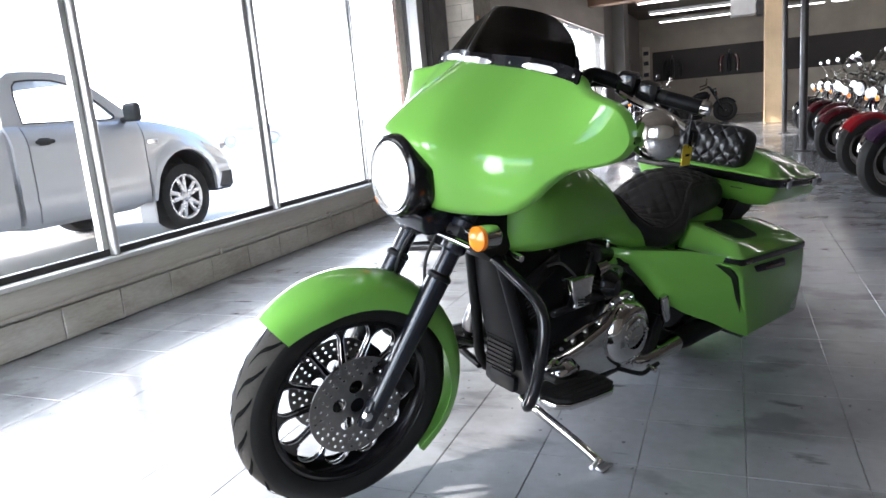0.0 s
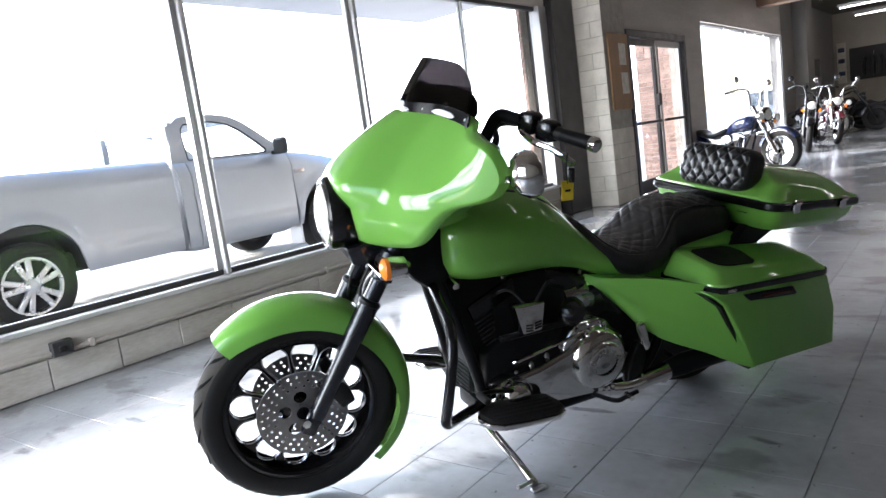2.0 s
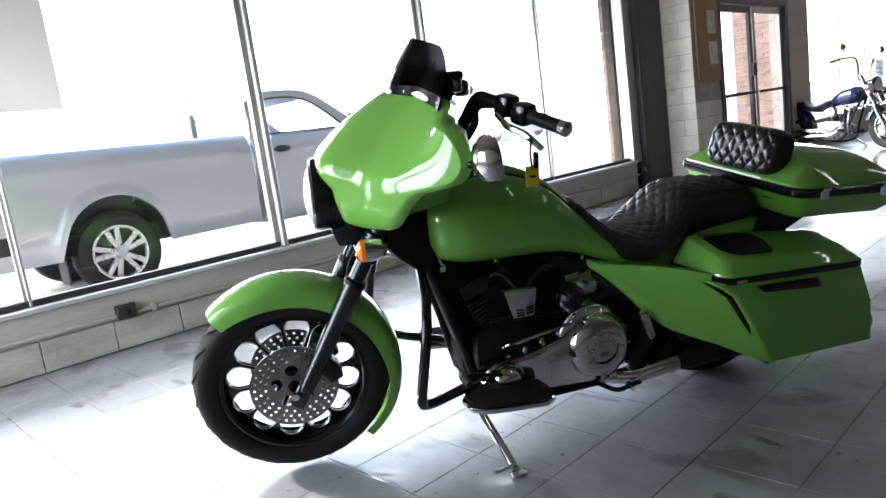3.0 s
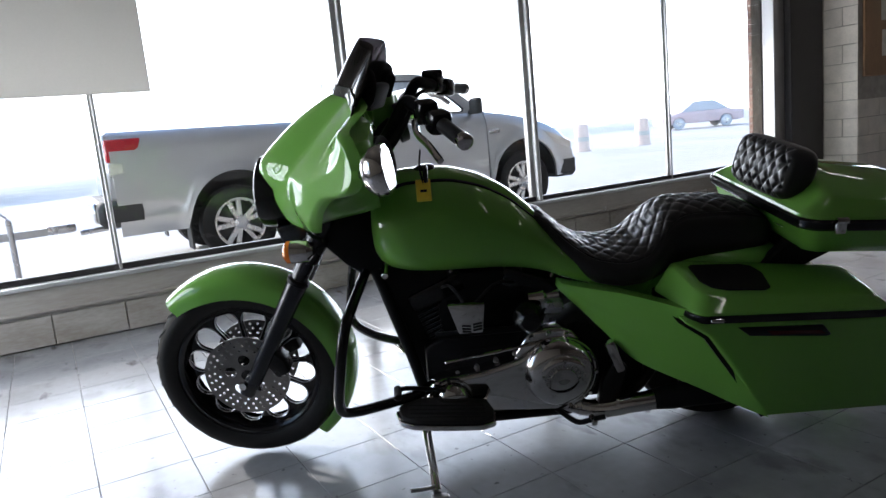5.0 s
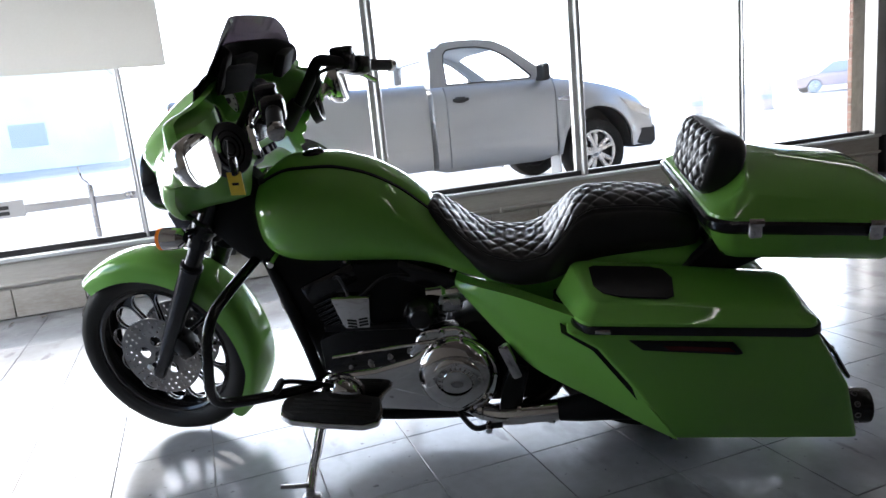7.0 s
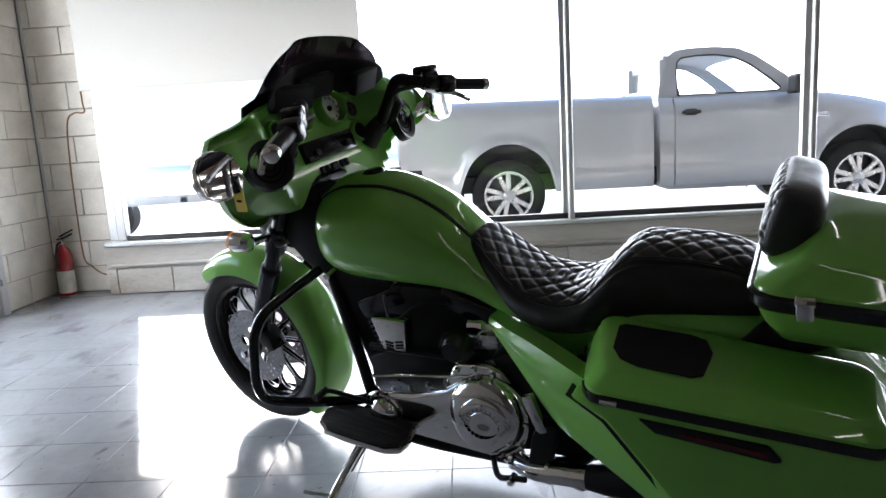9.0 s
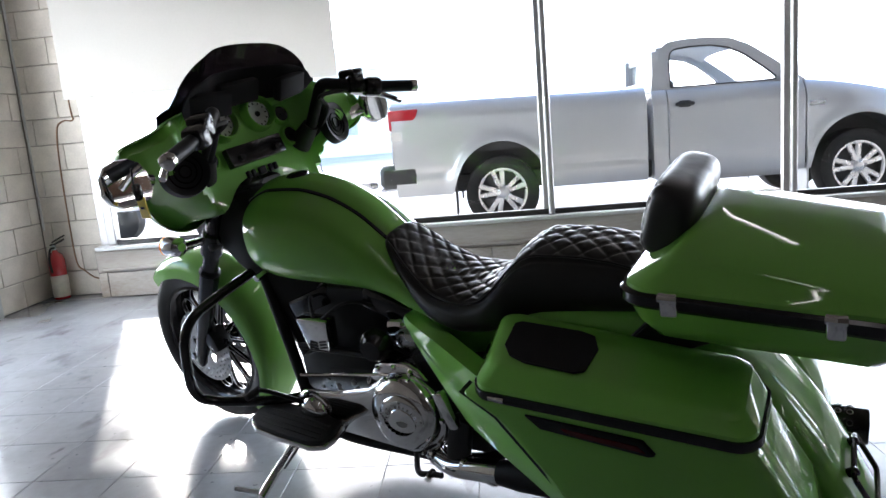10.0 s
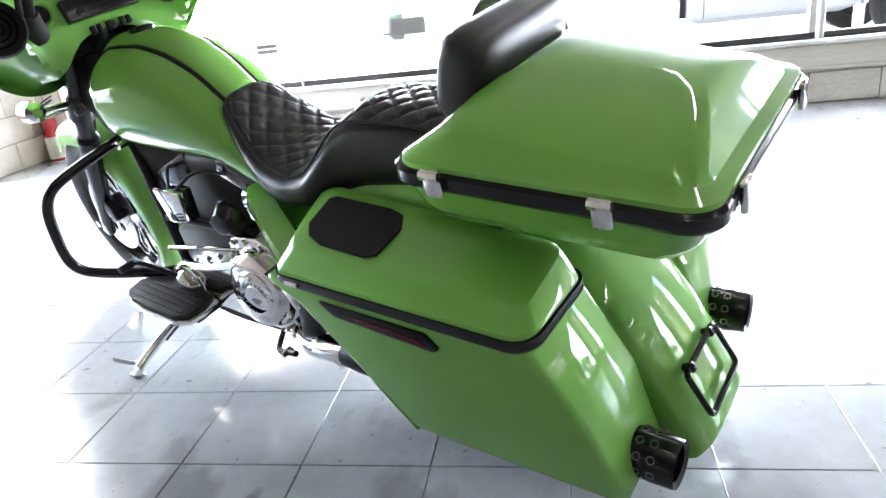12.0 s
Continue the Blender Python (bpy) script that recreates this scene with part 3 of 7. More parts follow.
for x0, y in ((0.8, 3.4), (0.8, 6.2), (-3.2, 4.3), (-3.2, 7.6), (4.6, 5.0), (1.4, 8.6), (4.6, 8.6), (1.4, 12.2), (4.6, 12.2), (1.4, 15.6), (4.6, 15.6)):
    strip_light(x0, x0 + 2.4, y, 3.22)
heater = thing("heater", "grey box heater hanging from the ceiling", "heater")
part("body", span(0.0, 0.6, 20.2, 20.7, 2.75, 3.2, 0.02), M["sill"], heater)
part("fan_grille", span(0.62, 0.9, 20.2, 20.7, 2.7, 3.25, 0.03), M["dark_frame"], heater)
for x in (0.1, 0.5):
    part("hanger", rod((x, 20.45, 3.2), (x, 20.45, TOP + 0.002), 0.01, 6), M["dark_frame"], heater)

# hanging panel in front of the window
hp = thing("hanging_panel", "plain grey board hanging in front of the window", "panel")
part("board", span(-3.224, -3.216, -0.20, 1.735, 1.490, 2.95, 0.002), M["panel"], hp)
for y in (0.0, 1.5):
    part("cord", rod((-3.22, y, 2.945), (-3.22, y, TOP + 0.002), 0.004, 6), M["steel"], hp)

# fire extinguisher on the floor in the corner
fx = thing("fire_extinguisher", "red fire extinguisher with a white label, standing in the corner", "extinguisher", pose(-3.63, -0.735, 0))
part("cylinder", lathe([(0, 0), (0.055, 0), (0.062, 0.01), (0.062, 0.31), (0.05, 0.35), (0.022, 0.375), (0.018, 0.39), (0, 0.39)], (0, 0, 0), (0, 0, 1), 24), M["red_paint"], fx)
part("label", lathe([(0.0625, 0.02), (0.0632, 0.02), (0.0632, 0.19), (0.0625, 0.19)], (0, 0, 0), (0, 0, 1), 24), M["white_label"], fx, "worn white label")
part("valve", rod((0, 0, 0.385), (0, 0, 0.43), 0.016, 10), M["steel"], fx)
part("handle", tube([(0.0, -0.03, 0.43), (0, 0.02, 0.44), (0, 0.09, 0.47)], 0.007, 8), M["black_satin"], fx)
part("lever", tube([(0.0, -0.01, 0.45), (0, 0.04, 0.475), (0, 0.10, 0.50)], 0.006, 8), M["black_satin"], fx)
part("hose", tube([(0.02, 0.01, 0.41), (0.07, 0.01, 0.40), (0.085, 0.0, 0.32), (0.075, 0.0, 0.22)], 0.009, 8), M["rubber"], fx)

# power cord on the wall pier
pc = thing("power_cord", "thin brown cord hanging down the block pier", "cable")
part("cord", tube([(-3.695, -0.449, 2.4), (-3.695, -0.454, 1.517), (-3.695, -0.445, 1.381), (-3.695, -0.522, 1.374), (-3.695, -0.586, 1.315), (-3.695, -0.611, 1.058), (-3.695, -0.618, 0.663), (-3.695, -0.612, 0.28), (-3.695, -0.555, 0.199), (-3.695, -0.494, 0.145), (-3.695, -0.45, 0.129)], 0.006, 8), M["wood"], pc)
wo = thing("wall_outlet", "dark metal outlet box on the wall below the sill", "outlet")
part("box", span(WX + 0.001, WX + 0.05, 1.86, 1.98, 0.20, 0.29, 0.006), M["trim_black"], wo)
part("plug", span(WX + 0.05, WX + 0.075, 1.89, 1.93, 0.23, 0.26, 0.006), M["rubber"], wo)

# ---- outdoors ----
OUT = -0.07
tagged(part("ground", span(-400, 400, -400, 400, OUT - 0.3, OUT), M["asphalt"]), "pale sunlit concrete parking lot", "ground", kind="structure")
# added glowing sheet: whitens the view outside and lights the room slightly
tagged(part("backdrop", span(-95.2, -95, -260, 320, OUT - 0.2, 34), M["haze"]), "glowing sheet standing in for bright sky beyond the lot", "backdrop", kind="structure")
# added wall outside the corner, out of view, to block low sun
tagged(part("wing_wall", span(WO, WX, -3.1, SOUTH - 0.21, OUT, 3.15, 0.01), M["wall_grey"]), "unseen grey wall added outside the corner to block sun", "wall", kind="structure")
# added slab, never in view, that stops sunlight entering the end window
tagged(part("canopy_south", span(-3.5, 0.3, -2.4, SOUTH - 0.21, 2.75, 2.93, 0.02), M["stucco"]), "unseen flat slab added to keep sun out of the end window", "canopy", kind="structure")
# added out of view to cut sun and sky light through the long window
tagged(part("canopy", span(-5.95, WO - 0.004, -6, 8.9, 2.95, 3.15, 0.02), M["pale_grey"]), "unseen flat slab added outside to shade the shop windows", "canopy", kind="structure")

# ---- the green motorcycle: x forward from the front axle, y to its left, z up ----
BIKE = pose(-1.016, 1.611, 0, -9.5, 0, 243.5)
bike = thing("motorcycle", "bright green touring motorcycle with black wheels, leaning on its kickstand", "motorcycle", BIKE)
RAKE = Vector((-0.50, 0, 0.866)).normalized()
NECK = Vector((-0.40, 0, 0.92))
STEER = Matrix.Translation((0, -0.015, 0)) @ Matrix.Translation(NECK) @ Matrix.Rotation(radians(-4.5), 4, 'X') @ Matrix.Rotation(radians(-7), 4, RAKE) @ Matrix.Translation(-NECK)
MIRROR = Matrix.Diagonal((1, -1, 1, 1))
SIDES = (Matrix.Identity(4), MIRROR)


def bp(name, bm, material, parent=None, label="", steer=False, side=None, angle=38):
    m = side if side is not None else Matrix.Identity(4)
    if steer:
        m = STEER @ m
    return part(name, bm, material, parent or bike, label, angle, m)


# front wheel
AX = Vector((0.005, 0, 0.332))
def tyre_bm(R, w, rim, at):
    prof = [(rim, -w * 0.38), (rim + 0.012, -w * 0.44), (rim + (R - rim) * 0.5, -w * 0.5), (R - 0.022, -w * 0.44), (R - 0.008, -w * 0.28), (R, 0), (R - 0.008, w * 0.28), (R - 0.022, w * 0.44), (rim + (R - rim) * 0.5, w * 0.5), (rim + 0.012, w * 0.44), (rim, w * 0.38)]
    return lathe(prof, at, (0, 1, 0), 72)


def groove_bm(R, w, at, n):
    """Slanting tread grooves as thin dark strips let into the tyre."""
    bm = bmesh.new()
    for i in range(n):
        a0 = 2 * math.pi * i / n
        for sgn in (1, -1):
            pts = []
            for k in range(9):
                t = k / 8
                a = a0 + 0.34 * t + 0.03 * math.sin(6 * t) + (0.14 if sgn < 0 else 0)
                y = sgn * w * (0.06 + 0.36 * t)
                r = R + 0.0007 - 0.022 * max(0.0, (abs(y) / w - 0.1) / 0.34) ** 2
                pts.append(((r * math.cos(a), y, r * math.sin(a)), a))
            vs = []
            for (p, a) in pts:
                wd = 0.0095
                q = Vector(p) + Vector(at)
                tdir = Vector((-math.sin(a), 0, math.cos(a)))
                vs.append((bm.verts.new(q - tdir * wd), bm.verts.new(q + tdir * wd)))
            for u, v in zip(vs, vs[1:]):
                bm.faces.new((u[0], u[1], v[1], v[0]))
    return bm


def petal(r0, rc, wide, ang, n=14):
    """An egg-shaped opening: round at its outer end, narrow towards the hub."""
    out = [(rc + wide * math.cos(a), wide * math.sin(a)) for a in (radians(-105 + 210 * i / n) for i in range(n + 1))]
    out += [(r0 + wide * 0.3, wide * 0.30), (r0, wide * 0.12), (r0, -wide * 0.12), (r0 + wide * 0.3, -wide * 0.30)]
    return [(x * math.cos(ang) - y * math.sin(ang), x * math.sin(ang) + y * math.cos(ang)) for x, y in out]


holes = []
for i in range(12):
    a = 2 * math.pi * (i + 0.35) / 12
    holes.append(petal(0.066, 0.181, 0.0415, a, 14))
rim_bm = plate(circle(0.231, 72), holes + [circle(0.03, 16)], 0.014)
rim_bm.transform(Matrix.Translation(AX))
lathe([(0.228, -0.046), (0.236, -0.052), (0.246, -0.05), (0.246, -0.044), (0.240, -0.03), (0.227, -0.010), (0.227, 0.010), (0.240, 0.03), (0.246, 0.044), (0.246, 0.05), (0.236, 0.052), (0.228, 0.046)], AX, (0, 1, 0), 72, rim_bm)
opening_edges = bmesh.new()
for hole in holes:
    for y in (-0.0072, 0.0072):
        tube([(x + AX.x, y, z + AX.z) for x, z in hole + hole[:2]], 0.0017, 5, 1, opening_edges)
fw = bp("front_wheel", rim_bm, M["black_gloss"], label="gloss black wheel with egg-shaped openings", steer=True)
bp("opening_edge", opening_edges, M["steel"], fw, "thin machined edges round the openings", steer=True)
bp("tyre", tyre_bm(0.331, 0.128, 0.243, AX), M["tread"], fw, "tan-grey dusty front tyre", steer=True)
for sy in (1, -1):
    bp("sidewall", lathe([(0.2435, 0.0495 * sy), (0.255, 0.0572 * sy), (0.27, 0.0622 * sy), (0.287, 0.0646 * sy), (0.299, 0.0620 * sy), (0.307, 0.0580 * sy)], AX, (0, 1, 0), 72), M["sidewall"], fw, "dark smooth tyre wall", steer=True)
bp("tread_groove", groove_bm(0.331, 0.128, AX, 22), M["groove"], fw, steer=True, angle=5)
bp("hub", lathe([(0, -0.07), (0.03, -0.07), (0.04, -0.05), (0.035, 0), (0.04, 0.05), (0.03, 0.07), (0, 0.07)], AX, (0, 1, 0), 24), M["black_gloss"], fw, steer=True)
for i in range(3):
    bp("rim_line", lathe([(0.2475 + 0.0055 * i, 0.052), (0.2485 + 0.0055 * i, 0.054), (0.2495 + 0.0055 * i, 0.052)], AX, (0, 1, 0), 60), M["black_gloss"], fw, steer=True)
rot_holes = []
for k, (r, n, off) in enumerate(((0.095, 22, 0.0), (0.113, 26, 0.5), (0.131, 30, 0.2))):
    for i in range(n):
        a = 2 * math.pi * (i + off) / n
        rot_holes.append(circle(0.0050, 7, r * math.cos(a), r * math.sin(a)))
for i in range(5):
    a = 2 * math.pi * (i + 0.2) / 5
    rot_holes.append(circle(0.022, 12, 0.058 * math.cos(a), 0.058 * math.sin(a), 0.95, a))
for sy in (1, -1):
    rb = plate(circle(0.146, 64), rot_holes + [circle(0.022, 14)], 0.005)
    rb.transform(Matrix.Translation(AX + Vector((0, 0.068 * sy, 0))))
    rot = bp("brake_disc", rb, M["dark_steel"], fw, "drilled steel brake disc", True)
cal = prism([(-0.165, 0.03), (-0.150, 0.075), (-0.115, 0.110), (-0.085, 0.095), (-0.095, 0.05), (-0.12, 0.01)], -0.035, 0.035, 'y', 0.008)
for sy in (1, -1):
    b2 = cal.copy()
    b2.transform(Matrix.Translation(AX + Vector((0, 0.085 * sy, -0.0))))
    bp("brake_caliper", b2, M["black_metal"], label="black brake caliper behind the fork leg", steer=True)
cal.free()

# front fender: a deep shell that wraps the tyre
def fender_bm(c, r_of, half_of, drop_of, a0, a1, n=40, m=18, thick=0.004):
    outer, inner = [], []
    for i in range(n + 1):
        t = i / n
        a = radians(a0 + (a1 - a0) * t)
        R, hw, dp = r_of(t), half_of(t), drop_of(t)
        ro, ri = [], []
        for j in range(m + 1):
            u = -1 + 2 * j / m
            th = u * math.pi / 2
            s = math.copysign(abs(math.sin(th)) ** 0.75, th)
            k = max(0.0, math.cos(th)) ** 0.55
            y = hw * s
            r = R - dp * (1 - k)
            for lst, e in ((ro, 0), (ri, thick)):
                rr, yy = r - e * k, y * (1 - e / hw)
                lst.append(Vector((c[0] + rr * math.cos(a), c[1] + yy, c[2] + rr * math.sin(a))))
        outer.append(ro)
        inner.append(ri)
    return loft([o + i[::-1] for o, i in zip(outer, inner)], True)


ff = fender_bm(AX, lambda t: 0.372 + 0.012 * math.sin(math.pi * t) - 0.012 * t, lambda t: 0.088 * min(1, 0.80 + 1.6 * min(t, 1 - t)), lambda t: 0.048 + 0.040 * math.sin(math.pi * min(1, t * 1.15 + 0.1)) ** 0.7, 50, 226)
bp("front_fender", ff, M["green"], label="glossy green wrap-around fender", steer=True, angle=50)

# fork legs
for side in SIDES:
    lo = Vector((-0.012, 0.108, 0.30))
    up = lo + RAKE * 0.88
    leg = bp("fork_leg", rod(lo + RAKE * 0.03, lo + RAKE * 0.44, 0.0255, 20, None, 0.0345), M["fork_black"], label="black fork leg", steer=True, side=side)
    bp("fork_tube", rod(lo + RAKE * 0.44, up, 0.027, 18), M["fork_black"], leg, steer=True, side=side)
    bp("dust_seal", rod(lo + RAKE * 0.43, lo + RAKE * 0.455, 0.0365, 18), M["black_satin"], leg, steer=True, side=side)
    bp("fork_cover", rod(lo + RAKE * 0.52, lo + RAKE * 0.62, 0.037, 20), M["fork_black"], leg, steer=True, side=side)
    bp("axle_clamp", box((0.05, 0.034, 0.09), lo + RAKE * 0.02 + Vector((0.006, 0, 0.0)), 0.012, 2, Matrix.Rotation(radians(-30), 4, 'Y')), M["fork_black"], leg, steer=True, side=side)
    bp("axle_nut", lathe([(0, 0), (0.014, 0), (0.014, 0.012), (0, 0.015)], AX + Vector((0, 0.122, -0.006)), (0, 1, 0), 6), M["chrome"], leg, steer=True, side=side)
tri = bmesh.new()
for k in (0.58, 0.78):
    q = Vector((-0.012, 0, 0.30)) + RAKE * k
    box((0.075, 0.28, 0.035), q, 0.012, 2, Matrix.Rotation(radians(-30), 4, 'Y'), tri)
bp("fork_clamp", tri, M["black_metal"], label="black fork clamps", steer=True)
bp("light_bar", tube([Vector((-0.255, y, 0.80)) for y in (-0.22, -0.1, 0.1, 0.22)], 0.011, 10, 2), M["chrome"], label="slim chrome bar under the fairing", steer=True)
bp("headlight_bracket", prism([(-0.30, 0.80), (-0.20, 0.80), (-0.18, 0.86), (-0.30, 0.88)], -0.09, 0.09, 'y', 0.01), M["fork_black"], steer=True)
for side in SIDES:
    base = Vector((-0.285, 0.240, 0.830))
    sg = bp("turn_signal", lathe([(0, -0.045), (0.014, -0.045), (0.03, -0.03), (0.034, 0), (0.034, 0.02), (0, 0.02)], base, (1, 0, 0), 24), M["chrome"], label="chrome turn signal with an amber lens", steer=True, side=side)
    bp("lens", lathe([(0.0335, 0), (0.033, 0.012), (0.02, 0.022), (0, 0.026)], base + Vector((0.0205, 0, 0)), (1, 0, 0), 24), M["orange"], sg, "amber lens", steer=True, side=side)
    bp("stalk", rod(base + Vector((-0.02, 0, 0)), base + Vector((-0.01, -0.13, -0.02)), 0.012, 10), M["chrome"], sg, steer=True, side=side)
    bp("front_brake_hose", tube([(-0.27, 0.05, 0.80), (-0.22, 0.06, 0.72), (-0.20, 0.085, 0.62), (-0.15, 0.10, 0.50), (-0.12, 0.09, 0.42)], 0.005, 8), M["rubber"], steer=True, side=side)

# batwing fairing
LOW = [(0.0, 0.872), (0.08, 0.866), (0.15, 0.866), (0.20, 0.872), (0.24, 0.882), (0.278, 0.902), (0.322, 0.942), (0.354, 0.988), (0.381, 1.018), (0.429, 1.036), (0.460, 1.054), (0.474, 1.074), (0.480, 1.095)]
HIGH = [(0.0, 1.262), (0.15, 1.258), (0.26, 1.246), (0.300, 1.234), (0.335, 1.214), (0.39, 1.202), (0.435, 1.192), (0.458, 1.172), (0.472, 1.145), (0.480, 1.115)]


def fair_x(y, z):
    """How far forward the fairing's skin lies."""
    a = abs(y)
    x = -0.238 - 0.27 * (a / 0.48) ** 1.9
    h = max(0.0, z - 1.03)
    k = max(0.0, min(1.0, (a - 0.28) / 0.19))
    x -= h * h / (h + 0.05) * (1.28 - 0.90 * a) * (1 - 0.88 * k * k * (3 - 2 * k))
    d = math.hypot(a, z - 0.955 if z < 0.955 else 0.52 * (z - 0.955))
    k = max(0.0, min(1.0, (0.225 - d) / 0.115))
    b = max(0.0, min(1.0, (z - 0.99) / 0.08))
    x += (0.050 + 0.052 * b) * k * k * (3 - 2 * k)
    x += 0.018 * math.exp(-((a - 0.27) / 0.12) ** 2) * math.exp(-((z - 0.98) / 0.13) ** 2)
    d = max(0.0, 0.97 - z)
    x -= 0.45 * d * d / (d + 0.04) + 0.010 * (max(0.0, 0.885 - z) / 0.04) ** 1.5
    return x


def fair_grid(off=0.0, nu=72, nv=34, shrink=0.0):
    rows = []
    for i in range(nu + 1):
        y = math.sin((-1 + 2 * i / nu) * math.pi / 2) * (0.480 - shrink)
        a = abs(y)
        zl = lerp_table(LOW, a)[0] + shrink
        zh = lerp_table(HIGH, a)[0] - shrink
        col = []
        for j in range(nv + 1):
            v = 0.5 - 0.5 * math.cos(math.pi * j / nv)
            z = zl + (zh - zl) * v
            edge = 1 - min(1.0, min(v, 1 - v) / 0.05)
            col.append(Vector((fair_x(y, z) - off - 0.014 * edge ** 2, y, z)))
        rows.append(col)
    return rows


def shell(rows, back):
    """A skin with thickness from a grid of points."""
    b = bmesh.new()
    F = [[b.verts.new(p) for p in r] for r in rows]
    K = [[b.verts.new(p + Vector((-back, 0, 0))) for p in r] for r in rows]
    n, m = len(F), len(F[0])
    for i in range(n - 1):
        for j in range(m - 1):
            b.faces.new((F[i][j], F[i + 1][j], F[i + 1][j + 1], F[i][j + 1]))
            b.faces.new((K[i][j], K[i][j + 1], K[i + 1][j + 1], K[i + 1][j]))
    for i in range(n - 1):
        b.faces.new((F[i][0], K[i][0], K[i + 1][0], F[i + 1][0]))
        b.faces.new((F[i][-1], F[i + 1][-1], K[i + 1][-1], K[i][-1]))
    for j in range(m - 1):
        b.faces.new((F[0][j], F[0][j + 1], K[0][j + 1], K[0][j]))
        b.faces.new((F[-1][j], K[-1][j], K[-1][j + 1], F[-1][j + 1]))
    return b


fair = bp("fairing", shell(fair_grid(), 0.018), M["green"], label="glossy green batwing fairing", steer=True, angle=75)
# headlight
HL = Vector((-0.226, 0, 0.955))
hd = bp("headlight", lathe([(0, 0), (0.106, 0), (0.114, 0.03), (0.115, 0.072), (0.112, 0.084), (0.104, 0.090), (0.096, 0.088), (0.093, 0.08), (0, 0.078)], HL, (1, 0, 0.03), 48), M["black_gloss"], label="round headlight in a black bezel", steer=True)
bp("lens", lathe([(0.0, 0.112), (0.03, 0.110), (0.06, 0.104), (0.08, 0.096), (0.092, 0.086), (0.092, 0.08)], HL, (1, 0, 0.03), 40), M["lens"], hd, "clear bright lens", steer=True)
bp("trim_ring", lathe([(0.091, 0.083), (0.0945, 0.092), (0.098, 0.083)], HL, (1, 0, 0.03), 40), M["chrome"], hd, steer=True)
# windshield and its trim
ws_rows, tr_rows = [], []
for i in range(37):
    u = -1 + 2 * i / 36
    y0 = 0.30 * u
    zb = lerp_table(HIGH, abs(y0))[0] - 0.004
    xb = fair_x(y0, zb) + 0.004
    top = 0.136 * max(0.0, 1 - abs(u) ** 2.2) ** 0.56 + 0.010
    col = []
    for j in range(11):
        v = j / 10
        h = top * v
        col.append(Vector((xb - 0.52 * h - 0.06 * h * v * 2, y0 * (1 - 0.10 * v), zb + h)))
    ws_rows.append(col)
    tr_rows.append([Vector((xb + 0.006 - 0.3 * k * 0.022, y0 * 1.02, zb - 0.018 + 0.020 * k)) for k in (0, 1, 2)])
bp("windshield", shell(ws_rows, 0.004), M["smoke"], fair, "low dark smoked windshield", steer=True, angle=60)
bp("windshield_trim", shell(tr_rows, 0.006), M["trim_gloss"], fair, "black trim strip with three bright slots", steer=True)
for yc, hw in ((-0.185, 0.050), (0.0, 0.060), (0.185, 0.050)):
    rows = []
    for i in range(13):
        u = -1 + 2 * i / 12
        y = yc + hw * u
        z = lerp_table(HIGH, abs(y))[0] - 0.003
        x = fair_x(y, z) + 0.0075
        hh = 0.0085 * max(0.05, 1 - u ** 4) ** 0.5
        rows.append([Vector((x - 0.3 * k * hh * 0.5, y * 1.02, z + 0.0 + k * hh)) for k in (-1, 0, 1)])
    bp("slot_trim", shell(rows, 0.004), M["steel"], fair, "bright oval slot", steer=True)
for y in (-0.28, -0.10, 0.10, 0.28):
    z = lerp_table(HIGH, abs(y))[0]
    bp("screw", lathe([(0, 0), (0.006, 0), (0.006, 0.003), (0, 0.005)], (fair_x(y, z) + 0.004, y * 1.02, z), (1, 0, 0.3), 10), M["chrome"], fair, steer=True)

# inner fairing: the dash that faces the rider
def wing(y):
    k = max(0.0, min(1.0, (abs(y) - 0.19) / 0.11))
    return k * k * (3 - 2 * k)


def dash_x(y, z):
    k = wing(y)
    return (-0.478 + 0.32 * (z - 1.10)) * (1 - k) + (-0.560 + 0.15 * (z - 1.10)) * k


def ease(v):
    v = max(0.0, min(1.0, v))
    return v * v * (3 - 2 * v)


dash_rows = []
for i in range(49):
    y = (-1 + 2 * i / 48) * 0.466
    a = abs(y)
    zl = lerp_table(LOW, a)[0] + 0.008 + 0.10 * math.exp(-(a / 0.16) ** 4)
    zh = lerp_table(HIGH, a)[0] - 0.008
    tip = ease((0.466 - a) / 0.06)
    col = []
    for j in range(25):
        v = j / 24
        z = zl + (zh - zl) * v
        back = max(0.0, fair_x(y, z) - 0.014 - dash_x(y, z))
        s = ease(v / (0.12 + 0.43 * wing(y))) * ease((1 - v) / 0.09) * tip
        col.append(Vector((fair_x(y, z) - 0.014 - back * s, y, z)))
    dash_rows.append(col)
inner = bp("inner_fairing", shell(dash_rows, 0.004), M["dark_green"], label="green inner fairing with gauges and radio", steer=True, angle=50)


def dash_at(y, z, lift=0.0):
    return Vector((dash_x(y, z) - lift, y, z))


